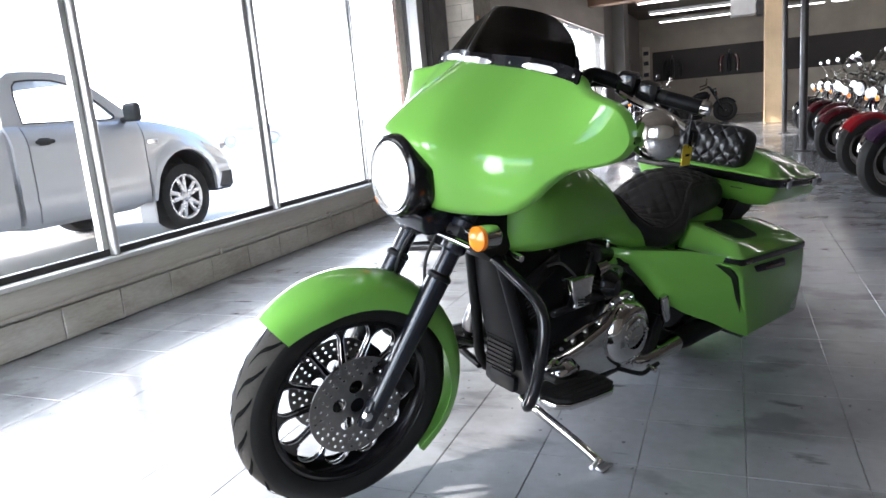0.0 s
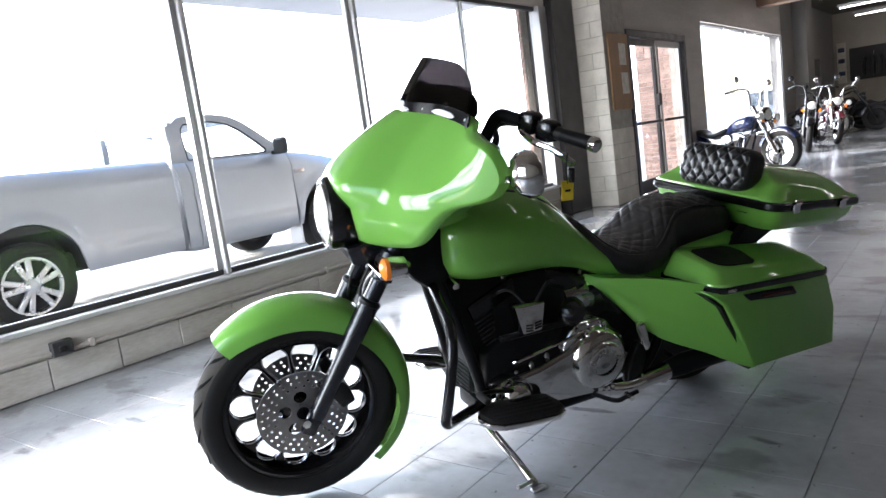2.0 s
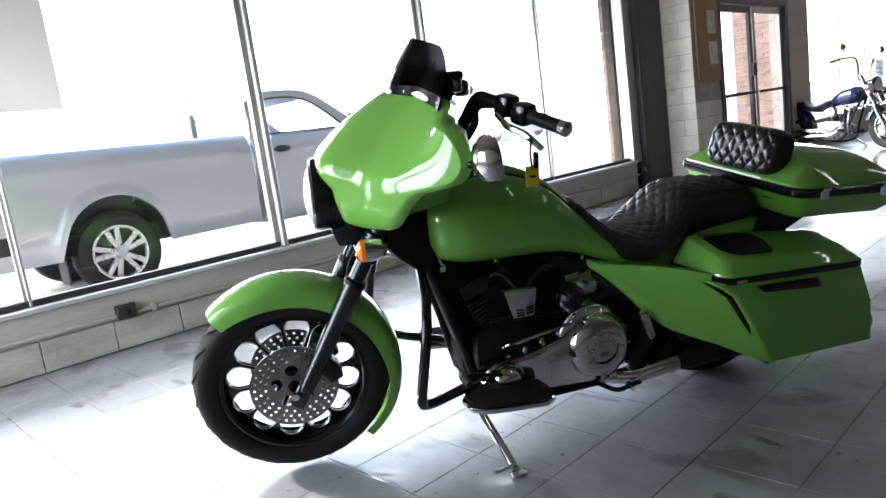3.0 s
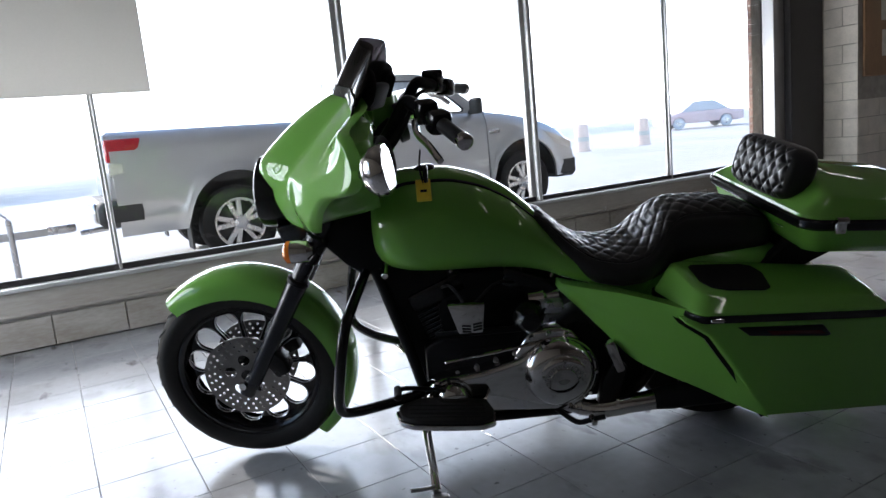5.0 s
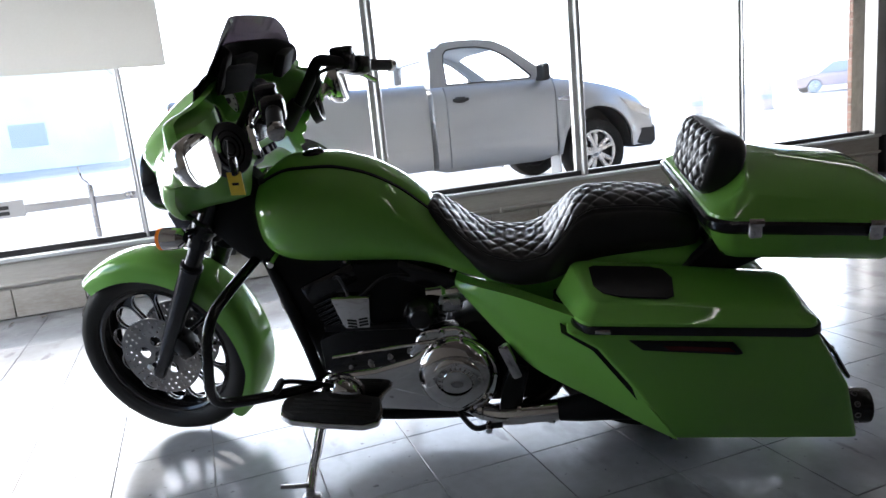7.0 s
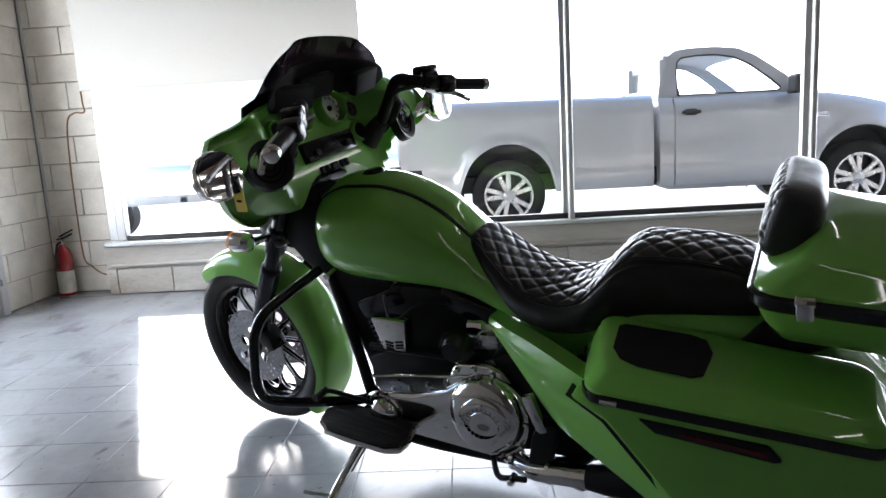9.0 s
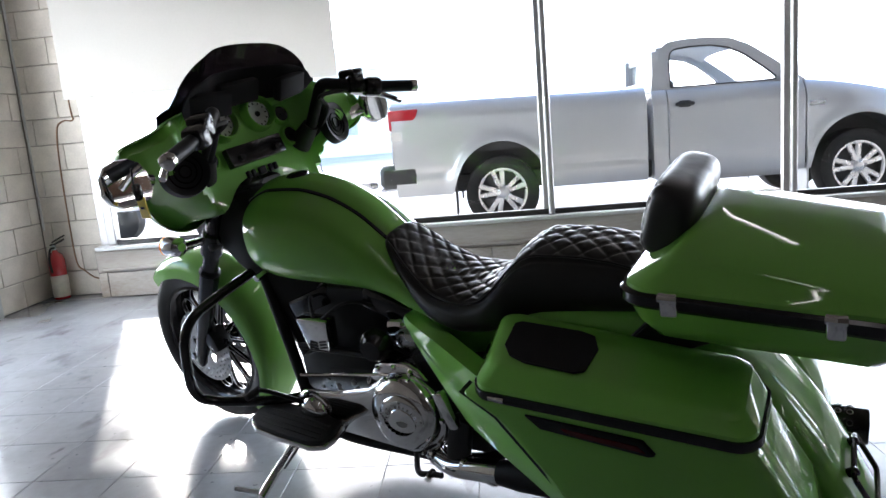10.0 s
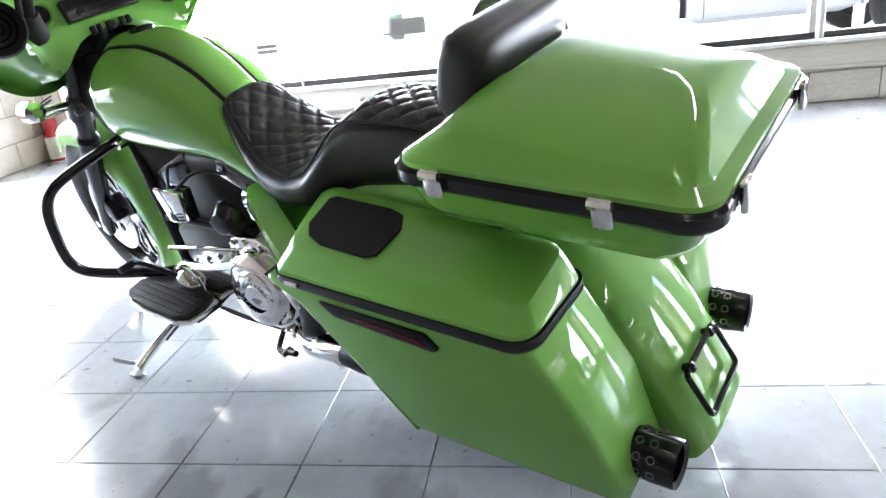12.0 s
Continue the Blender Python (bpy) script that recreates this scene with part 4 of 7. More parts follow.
BACK = Vector((-1, 0, 0.32)).normalized()
for y, z, r, big in ((0.074, 1.178, 0.047, True), (-0.074, 1.178, 0.047, True), (0.165, 1.158, 0.025, False), (-0.165, 1.158, 0.026, False), (-0.165, 1.088, 0.026, False), (0.165, 1.088, 0.026, False)):
    d = 0.034 if big else 0.012
    g = bp("gauge", lathe([(r, 0.004), (r + 0.001, d), (r + 0.005, d + 0.002), (r + 0.009, d - 0.003), (r + 0.014, -0.02)], dash_at(y, z, 0.004), BACK, 36), M["green"], inner, "round gauge in a green hood", steer=True)
    bp("bezel", lathe([(r * 0.88, 0.010), (r * 0.93, 0.013), (r * 0.99, 0.010)], dash_at(y, z, 0.004), BACK, 32), M["chrome"], g, "chrome bezel", steer=True)
    bp("dial", lathe([(0, 0.009), (r * 0.97, 0.009)], dash_at(y, z, 0.004), BACK, 32), M["gauge" if big else "black_satin"], g, "pale dial" if big else "dark dial", steer=True)
    bp("hub_cap", lathe([(0, 0.015), (r * 0.18, 0.014), (r * 0.2, 0.008)], dash_at(y, z, 0.004), BACK, 16), M["black_satin"], g, steer=True)
    for k in range(9):
        a = radians(-210 + 30 * k)
        bp("tick", box((0.004, 0.0016, r * 0.14), (0, 0, 0)), M["black_satin"], g, steer=True, side=Matrix.Translation(dash_at(y, z, 0.004) + BACK * 0.0095) @ frame_of(BACK) @ Matrix.Rotation(a, 4, 'Z') @ Matrix.Translation((0, r * 0.74, 0)) @ Matrix.Rotation(radians(90), 4, 'X'))
rt = Matrix.Translation(dash_at(-0.0, 1.075, 0.010)) @ Matrix.Rotation(radians(18), 4, 'Y')
radio = bp("radio", box((0.03, 0.218, 0.062), (-0.006, 0, 0), 0.004), M["black_gloss"], inner, "black radio in the dash", steer=True, side=rt)
for y in (-0.07, 0.07):
    bp("knob", lathe([(0, 0.016), (0.010, 0.015), (0.011, 0)], (-0.018, y, -0.010), (-1, 0, 0), 14), M["black_satin"], radio, steer=True, side=rt)
bp("display", box((0.004, 0.09, 0.03), (-0.0195, 0, 0.006), 0.001), M["trim_gloss"], radio, steer=True, side=rt)
for y in (-0.055, -0.035, 0.035, 0.055, 0.0):
    bp("switch", box((0.014, 0.014 if y else 0.028, 0.024), dash_at(y, 1.014, 0.008), 0.003, 1, Matrix.Rotation(radians(18), 4, 'Y')), M["black_satin"], inner, steer=True)
for sy in (1, -1):
    c = dash_at(0.305 * sy, 1.095, 0.006)
    sp = bp("speaker", lathe([(0, 0.004), (0.05, 0.006), (0.062, 0.014), (0.068, 0.014), (0.072, -0.015)], c, (-1, 0.25 * sy, 0.2), 32), M["black_satin"], inner, "round black speaker", steer=True)
    for r in (0.015, 0.03, 0.045):
        bp("grille_ring", lathe([(r, 0.006), (r + 0.002, 0.010), (r + 0.004, 0.006)], c, (-1, 0.25 * sy, 0.2), 24), M["black_gloss"], sp, steer=True)
# pouch along the top of the dash
pr = []
for i in range(41):
    u = -1 + 2 * i / 40
    y = 0.252 * u
    k = max(0.02, 1 - abs(u) ** 6) ** 0.5
    c = Vector((fair_x(y, 1.25) - 0.050, y, 1.280 - 0.030 * u * u))
    pr.append([c + Vector((-0.016 * k * math.cos(a) - 0.5 * 0.052 * k * math.sin(a), 0, 0.052 * k * math.copysign(abs(math.sin(a)) ** 0.7, math.sin(a)))) for a in (2 * math.pi * q / 20 for q in range(20))])
pouch = bp("windshield_pouch", loft(pr), M["cloth"], inner, "black fabric three-pocket pouch", steer=True, angle=60)
for y, w in ((-0.158, 0.135), (0.0, 0.150), (0.158, 0.135)):
    q = box((0.032, w, 0.072), (0, 0, 0), 0.009, 2)
    bp("pocket", q, M["cloth"], pouch, steer=True, side=Matrix.Translation((fair_x(y, 1.25) - (0.078 if y else 0.094), y, 1.262 - 0.030 * (y / 0.252) ** 2)) @ Matrix.Rotation(radians(-22), 4, 'Y') @ Matrix.Rotation(radians(-0.9 * y / 0.158 * 12), 4, 'Z'))

# handlebar
HB = [(-0.440, 0.0, 1.02), (-0.452, 0.13, 1.02), (-0.490, 0.200, 1.050), (-0.552, 0.212, 1.110), (-0.604, 0.209, 1.180), (-0.638, 0.216, 1.232), (-0.668, 0.248, 1.228), (-0.720, 0.325, 1.202), (-0.795, 0.486, 1.170)]
bar = bp("handlebar", tube([(x, -y, z) for x, y, z in HB[:0:-1]] + HB, 0.0195, 12, 6), M["black_satin"], label="black swept-back handlebar", steer=True)
gd = (Vector(HB[-1]) - Vector(HB[-2])).normalized()
for k, side in enumerate(SIDES):
    e = Vector(HB[-1])
    bp("grip", lathe([(0, -0.125), (0.018, -0.125), (0.019, -0.11), (0.0175, -0.10), (0.0175, -0.02), (0.019, -0.012)], e, gd, 20), M["rubber"], bar, "black rubber grip", steer=True, side=side)
    bp("grip_end", lathe([(0.0195, -0.013), (0.021, -0.008), (0.021, 0.008), (0.015, 0.013), (0, 0.014)], e, gd, 20), M["chrome"], bar, "chrome grip end", steer=True, side=side)
    bp("switch_housing", box((0.062, 0.062, 0.06), e - gd * 0.155, 0.016, 2, frame_of(gd)), M["black_gloss"], bar, steer=True, side=side)
    bp("lever_clamp", box((0.058, 0.062, 0.055), e - gd * 0.205 + Vector((0.012, 0, 0.012)), 0.012, 2, frame_of(gd)), M["black_gloss"], bar, steer=True, side=side)
    if k:
        bp("reservoir", box((0.075, 0.05, 0.03), e - gd * 0.20 + Vector((0.02, -0.005, 0.045)), 0.01, 2), M["black_gloss"], bar, steer=True, side=side)
    bp("lever", tube([e - gd * 0.20 + Vector((0.045, 0.0, -0.01)), e - gd * 0.13 + Vector((0.065, 0.0, -0.02)), e - gd * 0.07 + Vector((0.062, 0.005, -0.026)), e - gd * 0.02 + Vector((0.052, 0.01, -0.050))], 0.0095, 8), M["chrome"], bar, "polished lever", steer=True, side=side)
    bp("bar_boot", tube([HB[2], (-0.520, 0.207, 1.078), HB[3]], lambda t: 0.040 - 0.014 * t, 16, 4), M["rubber"], bar, "black rubber boot where the bar leaves the dash", steer=True, side=side)
    for q in (0.0, 0.012):
        bp("control_cable", tube([e - gd * (0.21 + q), e - gd * 0.30 + Vector((0.02, -0.03 + q, -0.02)), Vector((-0.625 + q, 0.235, 1.16)), Vector((-0.565 + q, 0.238, 1.09)), Vector((-0.50, 0.228, 1.05))], 0.0065, 8), M["rubber"], bar, steer=True, side=side)
    mc = Vector((-0.592, 0.498, 1.116))
    face = Matrix.Translation(mc) @ Matrix.Rotation(radians(-5), 4, 'Z') @ Matrix.Rotation(radians(8), 4, 'Y')
    outl = [(1.62 * p, 0.98 * q) for p, q in ((-0.030, -0.052), (-0.012, -0.060), (0.014, -0.058), (0.030, -0.040), (0.037, -0.010), (0.035, 0.030), (0.024, 0.052), (0.004, 0.062), (-0.016, 0.060), (-0.031, 0.044), (-0.038, 0.012), (-0.038, -0.028))]
    mb = loft([[(-0.014, y, z) for y, z in outl], [(-0.004, y * 1.06, z * 1.06) for y, z in outl], [(0.018, y * 1.0, z * 1.0) for y, z in outl], [(0.040, y * 0.7, z * 0.75) for y, z in outl], [(0.052, y * 0.3, z * 0.35) for y, z in outl]])
    mb.transform(face)
    mir = bp("mirror", mb, M["chrome"], label="chrome mirror under the fairing wing", steer=True, side=side, angle=50)
    mg = loft([[(-0.0165, y * 0.9, z * 0.92) for y, z in outl], [(-0.0142, y * 0.9, z * 0.92) for y, z in outl]])
    mg.transform(face)
    bp("mirror_glass", mg, M["mirror"], mir, "mirror glass", steer=True, side=side)
    bp("mirror_stem", tube([mc + Vector((0.02, -0.02, 0)), mc + Vector((0.035, -0.05, -0.003)), Vector((-0.545, 0.40, 1.10))], 0.021, 12), M["chrome"], mir, steer=True, side=side)
tag_at = Vector((-0.690, 0.522, 1.165))
kt = bp("hang_tag", box((0.036, 0.004, 0.054), tag_at + Vector((0, 0, -0.10)), 0.001, 1), M["yellow"], label="yellow tag and key hanging from the lever", steer=True)
bp("tag_tie", tube([tag_at, tag_at + Vector((0.005, 0.003, -0.04)), tag_at + Vector((0, 0, -0.082))], 0.0025, 6), M["black_satin"], kt, steer=True)
bp("key_fob", box((0.012, 0.022, 0.042), tag_at + Vector((-0.008, 0.006, -0.058)), 0.005, 2), M["black_gloss"], kt, steer=True)
bp("print_bar", box((0.016, 0.001, 0.006), tag_at + Vector((0, 0.0026, -0.10))), M["black_satin"], kt, steer=True)

# fuel tank
TANK = [(-0.462, 0.03, 0.86, 0.80), (-0.472, 0.085, 0.905, 0.745), (-0.49, 0.125, 0.932, 0.712), (-0.53, 0.158, 0.957, 0.685), (-0.60, 0.178, 0.975, 0.668), (-0.70, 0.184, 0.972, 0.66), (-0.80, 0.18, 0.948, 0.655), (-0.90, 0.168, 0.895, 0.648), (-1.00, 0.152, 0.805, 0.628), (-1.08, 0.148, 0.73, 0.596), (-1.16, 0.152, 0.70, 0.568), (-1.22, 0.155, 0.64, 0.56), (-1.26, 0.15, 0.605, 0.565)]
trings = []
for i in range(49):
    x = -0.462 - (1.26 - 0.462) * i / 48
    w, zt, zb = lerp_table(TANK, x)
    trings.append(ring_se(x, w, zb, zt, 2.35, 44))
tank = bp("fuel_tank", loft(trings), M["green"], label="long stretched green fuel tank", angle=60)
cr, gr = [], []
for i in range(33):
    x = -0.50 - 0.50 * i / 32
    w, zt, zb = lerp_table(TANK, x)
    hw = 0.078 - 0.022 * i / 32 - (0.02 if i == 0 else 0)
    up = 0.016 * min(1, (i + 0.2) / 4)
    def tank_z(y):
        return (zt + zb) / 2 + (zt - zb) / 2 * max(0, 1 - (abs(y) / w) ** 2.35) ** (1 / 2.35)
    cr.append([(x, hw * u, tank_z(hw * u) + up * max(0.0, 1 - abs(u) ** 5) + 0.003) for u in (-1, -0.96, -0.85, -0.6, -0.3, 0, 0.3, 0.6, 0.85, 0.96, 1)] + [(x, hw, tank_z(hw) - 0.02), (x, -hw, tank_z(hw) - 0.02)])
    hw += 0.010
    gr.append([(x + (0.008 if i == 0 else 0), hw * u, tank_z(hw * u) + 0.004) for u in (-1, -0.8, -0.4, 0, 0.4, 0.8, 1)] + [(x, hw, tank_z(hw) - 0.02), (x, -hw, tank_z(hw) - 0.02)])
bp("console_gasket", loft(gr), M["black_satin"], tank, "black gasket under the console", angle=60)
bp("tank_console", loft(cr), M["green"], tank, "raised green tank console", angle=60)
cz = lerp_table(TANK, -0.655)[1] + 0.017
bp("fuel_cap", lathe([(0, 0.012), (0.018, 0.012), (0.030, 0.008), (0.036, 0.003), (0.037, -0.004)], (-0.655, 0, cz), (0.1, 0, 1), 32), M["black_gloss"], tank, "flush black fuel cap")
for side in SIDES:
    bp("tank_mount", rod((-0.50, 0.05, 0.70), (-0.50, 0.13, 0.69), 0.012, 10), M["chrome"], side=side)

# seat
SEAT_T = [(-0.975, 0.03, 0.80, 0.775), (-0.985, 0.065, 0.822, 0.755), (-1.005, 0.092, 0.826, 0.725), (-1.05, 0.122, 0.79, 0.672), (-1.11, 0.15, 0.735, 0.615), (-1.18, 0.175, 0.695, 0.578), (-1.26, 0.19, 0.683, 0.567), (-1.32, 0.19, 0.697, 0.57), (-1.37, 0.178, 0.742, 0.58), (-1.42, 0.155, 0.792, 0.592), (-1.47, 0.146, 0.81, 0.602), (-1.55, 0.142, 0.808, 0.61), (-1.64, 0.138, 0.797, 0.618), (-1.71, 0.128, 0.775, 0.625), (-1.75, 0.11, 0.745, 0.635), (-1.765, 0.08, 0.70, 0.65)]


def quilt(s, y, size, depth, wide=0.10):
    """Depth of diamond stitching at a place on a cushion."""
    a, b = (s + y) / size, (s - y) / size
    d = min(abs(a - round(a)), abs(b - round(b)))
    return -depth * math.exp(-(d / wide) ** 2) + depth * 0.45 * min(1, d / 0.5)


srings = []
arc = 0.0
prev = None
N_S = 230
for i in range(N_S + 1):
    x = -0.975 - 0.79 * i / N_S
    w, zt, zb = lerp_table(SEAT_T, x)
    if prev is not None:
        arc += math.hypot(x - prev[0], zt - prev[1])
    prev = (x, zt)
    ring = []
    n = 132
    for j in range(n):
        th = 2 * math.pi * j / n
        c, s = math.cos(th), math.sin(th)
        e = 2.7
        y = w * math.copysign(abs(c) ** (2 / e), c)
        z = (zt + zb) / 2 + (zt - zb) / 2 * math.copysign(abs(s) ** (2 / e), s)
        flat = (abs(y) / w)
        if s > 0 and flat < 0.80 and -1.72 < x < -1.0:
            fade = min(1, (0.80 - flat) / 0.06) * min(1, (x + 1.72) / 0.02) * min(1, (-1.0 - x) / 0.02)
            z += quilt(arc, y, 0.062, 0.0048) * fade
        elif s > 0 and 0.80 <= flat < 0.86:
            z -= 0.003
        ring.append((x, y, z))
    srings.append(ring)
seat = bp("seat", loft(srings), M["leather"], label="black leather two-up seat with diamond stitching", angle=70)
bp("seat_piping", tube([(x, lerp_table(SEAT_T, x)[0] * 0.86, lerp_table(SEAT_T, x)[1] - 0.018) for x in np.linspace(-1.0, -1.72, 30)], 0.003, 6, 2), M["leather"], seat)

# side covers
SC_TOP = [(0.0, -1.055, 0.606), (0.45, -1.20, 0.600), (1.0, -1.388, 0.566)]
SC_LOW = [(0.0, -1.055, 0.572), (0.12, -1.10, 0.53), (0.26, -1.17, 0.455), (0.42, -1.26, 0.36), (0.56, -1.35, 0.312), (0.70, -1.44, 0.272), (0.86, -1.562, 0.208), (1.0, -1.648, 0.172)]
for side in SIDES:
    rings = []
    for k in range(29):
        t = k / 28
        tx, tz = lerp_table(SC_TOP, t)
        lx, lz = lerp_table(SC_LOW, t)
        y0 = 0.125 + 0.211 * t ** 0.85
        ring = []
        for j in range(17):
            v = j / 16
            out = 0.022 * math.sin(math.pi * min(1, 0.15 + v * 0.85)) - 0.016 * math.exp(-((v - 0.5) / 0.17) ** 2) * min(1, t * 2.5) * (1 - 0.5 * t)
            ring.append(Vector((tx + (lx - tx) * v, y0 + out + 0.020 * t * v, tz + (lz - tz) * v)))
        ring += [Vector((lx + 0.01, y0 - 0.05, lz + 0.012)), Vector((tx, y0 - 0.06, tz - 0.006))]
        rings.append(ring)
    bp("side_cover", loft(rings), M["green"], label="sculpted green side cover running into the saddlebag", side=side, angle=50)

# saddlebags
for side in SIDES:
    body = prism([(-1.352, 0.545), (-1.985, 0.498), (-2.075, 0.335), (-2.122, 0.152), (-1.640, 0.172), (-1.52, 0.36), (-1.435, 0.485)], 0.15, 0.354, 'y', 0.015, 3)
    for v in body.verts:
        if v.co.y > 0.25:
            v.co.y += 0.095 * (v.co.z - 0.16)
    bag = bp("saddlebag", body, M["green"], label="stretched green hard saddlebag", side=side, angle=60)
    gap = prism([(-1.345, 0.54), (-1.425, 0.478), (-1.51, 0.352), (-1.632, 0.165), (-1.66, 0.175), (-1.55, 0.36), (-1.45, 0.49)], 0.16, 0.340, 'y', 0.0)
    for v in gap.verts:
        if v.co.y > 0.25:
            v.co.y += 0.095 * (v.co.z - 0.16)
    bp("seam_gasket", gap, M["black_satin"], bag, side=side)

    def bag_z(x):
        return 0.556 - 0.075 * (-1.345 - x)

    def lid_drop(x):
        return 1.0 - 0.34 * max(0.0, min(1.0, (-1.58 - x) / 0.40))

    def lid_top(x, y):
        """The lid's crown: high beside the seat, falling outwards and to the back."""
        return bag_z(x) + lid_drop(x) * (0.100 - 0.042 * (max(0.0, y - 0.165) / 0.185) ** 1.4)

    def bag_plan(gx0, gx1, y0, y1, r):
        """The lid from above: its front end runs back towards the outside."""
        out = []
        for x, y in rounded_rect(gx0, gx1, y0, y1, r, 6):
            out.append((x - 0.060 * max(0.0, (y - 0.15) / 0.24) * max(0.0, (x + 1.52) / 0.19), y))
        return out

    def band_ring(gx0, gx1, y0, y1, r, dz):
        return [(x, y, bag_z(x) + dz) for x, y in bag_plan(gx0, gx1, y0, y1, r)]

    def crown_ring(gx0, gx1, y0, y1, r, dz):
        return [(x, y, lid_top(x, y) + dz) for x, y in bag_plan(gx0, gx1, y0, y1, r)]
    bp("lid_seal", loft([band_ring(-1.996, -1.330, 0.145, 0.391, 0.05, -0.014), band_ring(-2.000, -1.326, 0.142, 0.395, 0.05, -0.006), band_ring(-1.998, -1.328, 0.143, 0.393, 0.05, 0.010)]), M["black_gloss"], bag, "black trim band round the lid", side=side)
    top = [band_ring(-1.992, -1.334, 0.148, 0.388, 0.046, 0.008), band_ring(-1.989, -1.337, 0.150, 0.386, 0.045, 0.018), crown_ring(-1.968, -1.378, 0.158, 0.354, 0.038, -0.008), crown_ring(-1.964, -1.384, 0.160, 0.349, 0.037, -0.003), crown_ring(-1.958, -1.392, 0.163, 0.342, 0.035, 0.0), crown_ring(-1.945, -1.405, 0.168, 0.328, 0.032, 0.002), crown_ring(-1.91, -1.435, 0.185, 0.300, 0.026, 0.003), crown_ring(-1.85, -1.48, 0.205, 0.265, 0.02, 0.003)]
    lid = bp("lid", loft(top), M["green"], bag, "glossy green lid", side=side, angle=20)
    pad = [[(x, y, lid_top(x, y) + 0.0015 + dz) for x, y in ((-1.600, 0.204), (-1.450, 0.202), (-1.436, 0.212), (-1.440, 0.290), (-1.462, 0.318), (-1.505, 0.332), (-1.620, 0.334), (-1.642, 0.322), (-1.652, 0.250), (-1.634, 0.212))] for dz in (0, 0.0045)]
    bp("speaker_pad", loft(pad), M["black_satin"], lid, "matt black pad let into the lid", side=side)
    bp("lid_hinge", rod((-1.43, 0.388, bag_z(-1.43) - 0.004), (-1.47, 0.392, bag_z(-1.47) - 0.004), 0.008, 10), M["chrome"], bag, side=side)
    lt = prism([(-1.515, 0.514), (-1.775, 0.492), (-1.80, 0.460), (-1.785, 0.456), (-1.55, 0.484)], 0.376, 0.395, 'y', 0.003)
    lh = bp("latch_plate", lt, M["black_satin"], bag, "black latch with a dark red reflector", side=side)
    bp("reflector", prism([(-1.60, 0.496), (-1.765, 0.481), (-1.782, 0.466), (-1.615, 0.482)], 0.394, 0.397, 'y', 0.001), M["red_dark"], lh, "dark red reflector", side=side)

# rear fender and lower body
def rear_ring(p, d, hw, crown, depth):
    nrm = Vector((d.z, 0, -d.x)).normalized()
    if nrm.z < 0 and abs(d.x) > abs(d.z):
        nrm = -nrm
    if nrm.x > 0 and abs(d.z) >= abs(d.x):
        nrm = -nrm
    ring = []
    for j in range(21):
        th = math.pi * j / 20
        c, s = math.cos(th), math.sin(th)
        ring.append(p + Vector((0, hw * math.copysign(abs(c) ** 0.6, c), 0)) + nrm * (crown * max(0, s) ** 0.8))
    ring.append(p + Vector((0, -hw * 0.96, 0)) - nrm * depth)
    ring.append(p + Vector((0, hw * 0.96, 0)) - nrm * depth)
    return ring


RP = smooth_path([(-1.15, 0, 0.56), (-1.35, 0, 0.585), (-1.58, 0, 0.605), (-1.74, 0, 0.595), (-1.88, 0, 0.525), (-1.99, 0, 0.41), (-2.08, 0, 0.28), (-2.16, 0, 0.13), (-2.175, 0, 0.10)], 5)
rr = []
for i, p in enumerate(RP):
    d = RP[min(i + 1, len(RP) - 1)] - RP[max(0, i - 1)]
    t = i / (len(RP) - 1)
    rr.append(rear_ring(p, d, 0.148, 0.072 - 0.034 * t - (0.012 if i == len(RP) - 1 else 0), 0.06))
rf = bp("rear_fender", loft(rr), M["green"], label="long stretched green rear fender between the bags", angle=50)
fo = Matrix.Translation((-2.176, 0.014, 0.228)) @ Matrix.Rotation(radians(28), 4, 'Y')
pf = bmesh.new()
tube([(0, y, z) for y, z in rounded_rect(-0.088, 0.088, -0.052, 0.052, 0.012, 3)] + [(0, 0.088, 0.0), (0, 0.088, 0.042)], 0.0065, 8, 1, pf)
bp("plate_frame", pf, M["black_gloss"], rf, "empty black number plate frame", side=fo)
for y in (-0.06, 0.06):
    bp("frame_stud", box((0.03, 0.016, 0.02), (0.006, y, 0.048), 0.004, 1), M["black_gloss"], rf, side=fo)
rw = bp("rear_wheel", lathe([(0.05, -0.03), (0.20, -0.05), (0.21, -0.07), (0.215, -0.07), (0.215, 0.07), (0.21, 0.07), (0.20, 0.05), (0.05, 0.03)], (-1.62, 0, 0.32), (0, 1, 0), 40), M["black_gloss"], label="gloss black rear wheel")
bp("tyre", tyre_bm(0.32, 0.17, 0.212, (-1.62, 0, 0.32)), M["rubber"], rw)

# trunk
def trunk_z(x):
    return 0.786 + 0.105 * (x + 1.73)


def tr_width(x):
    """The top case narrows a little towards its back."""
    return 1 - 0.05 * max(0.0, min(1.0, (-1.84 - x) / 0.43))


def tr_ring(x0, x1, hw, r, dz):
    return [(x, y * tr_width(x), trunk_z(x) + dz) for x, y in rounded_rect(x0, x1, -hw, hw, r, 7)]


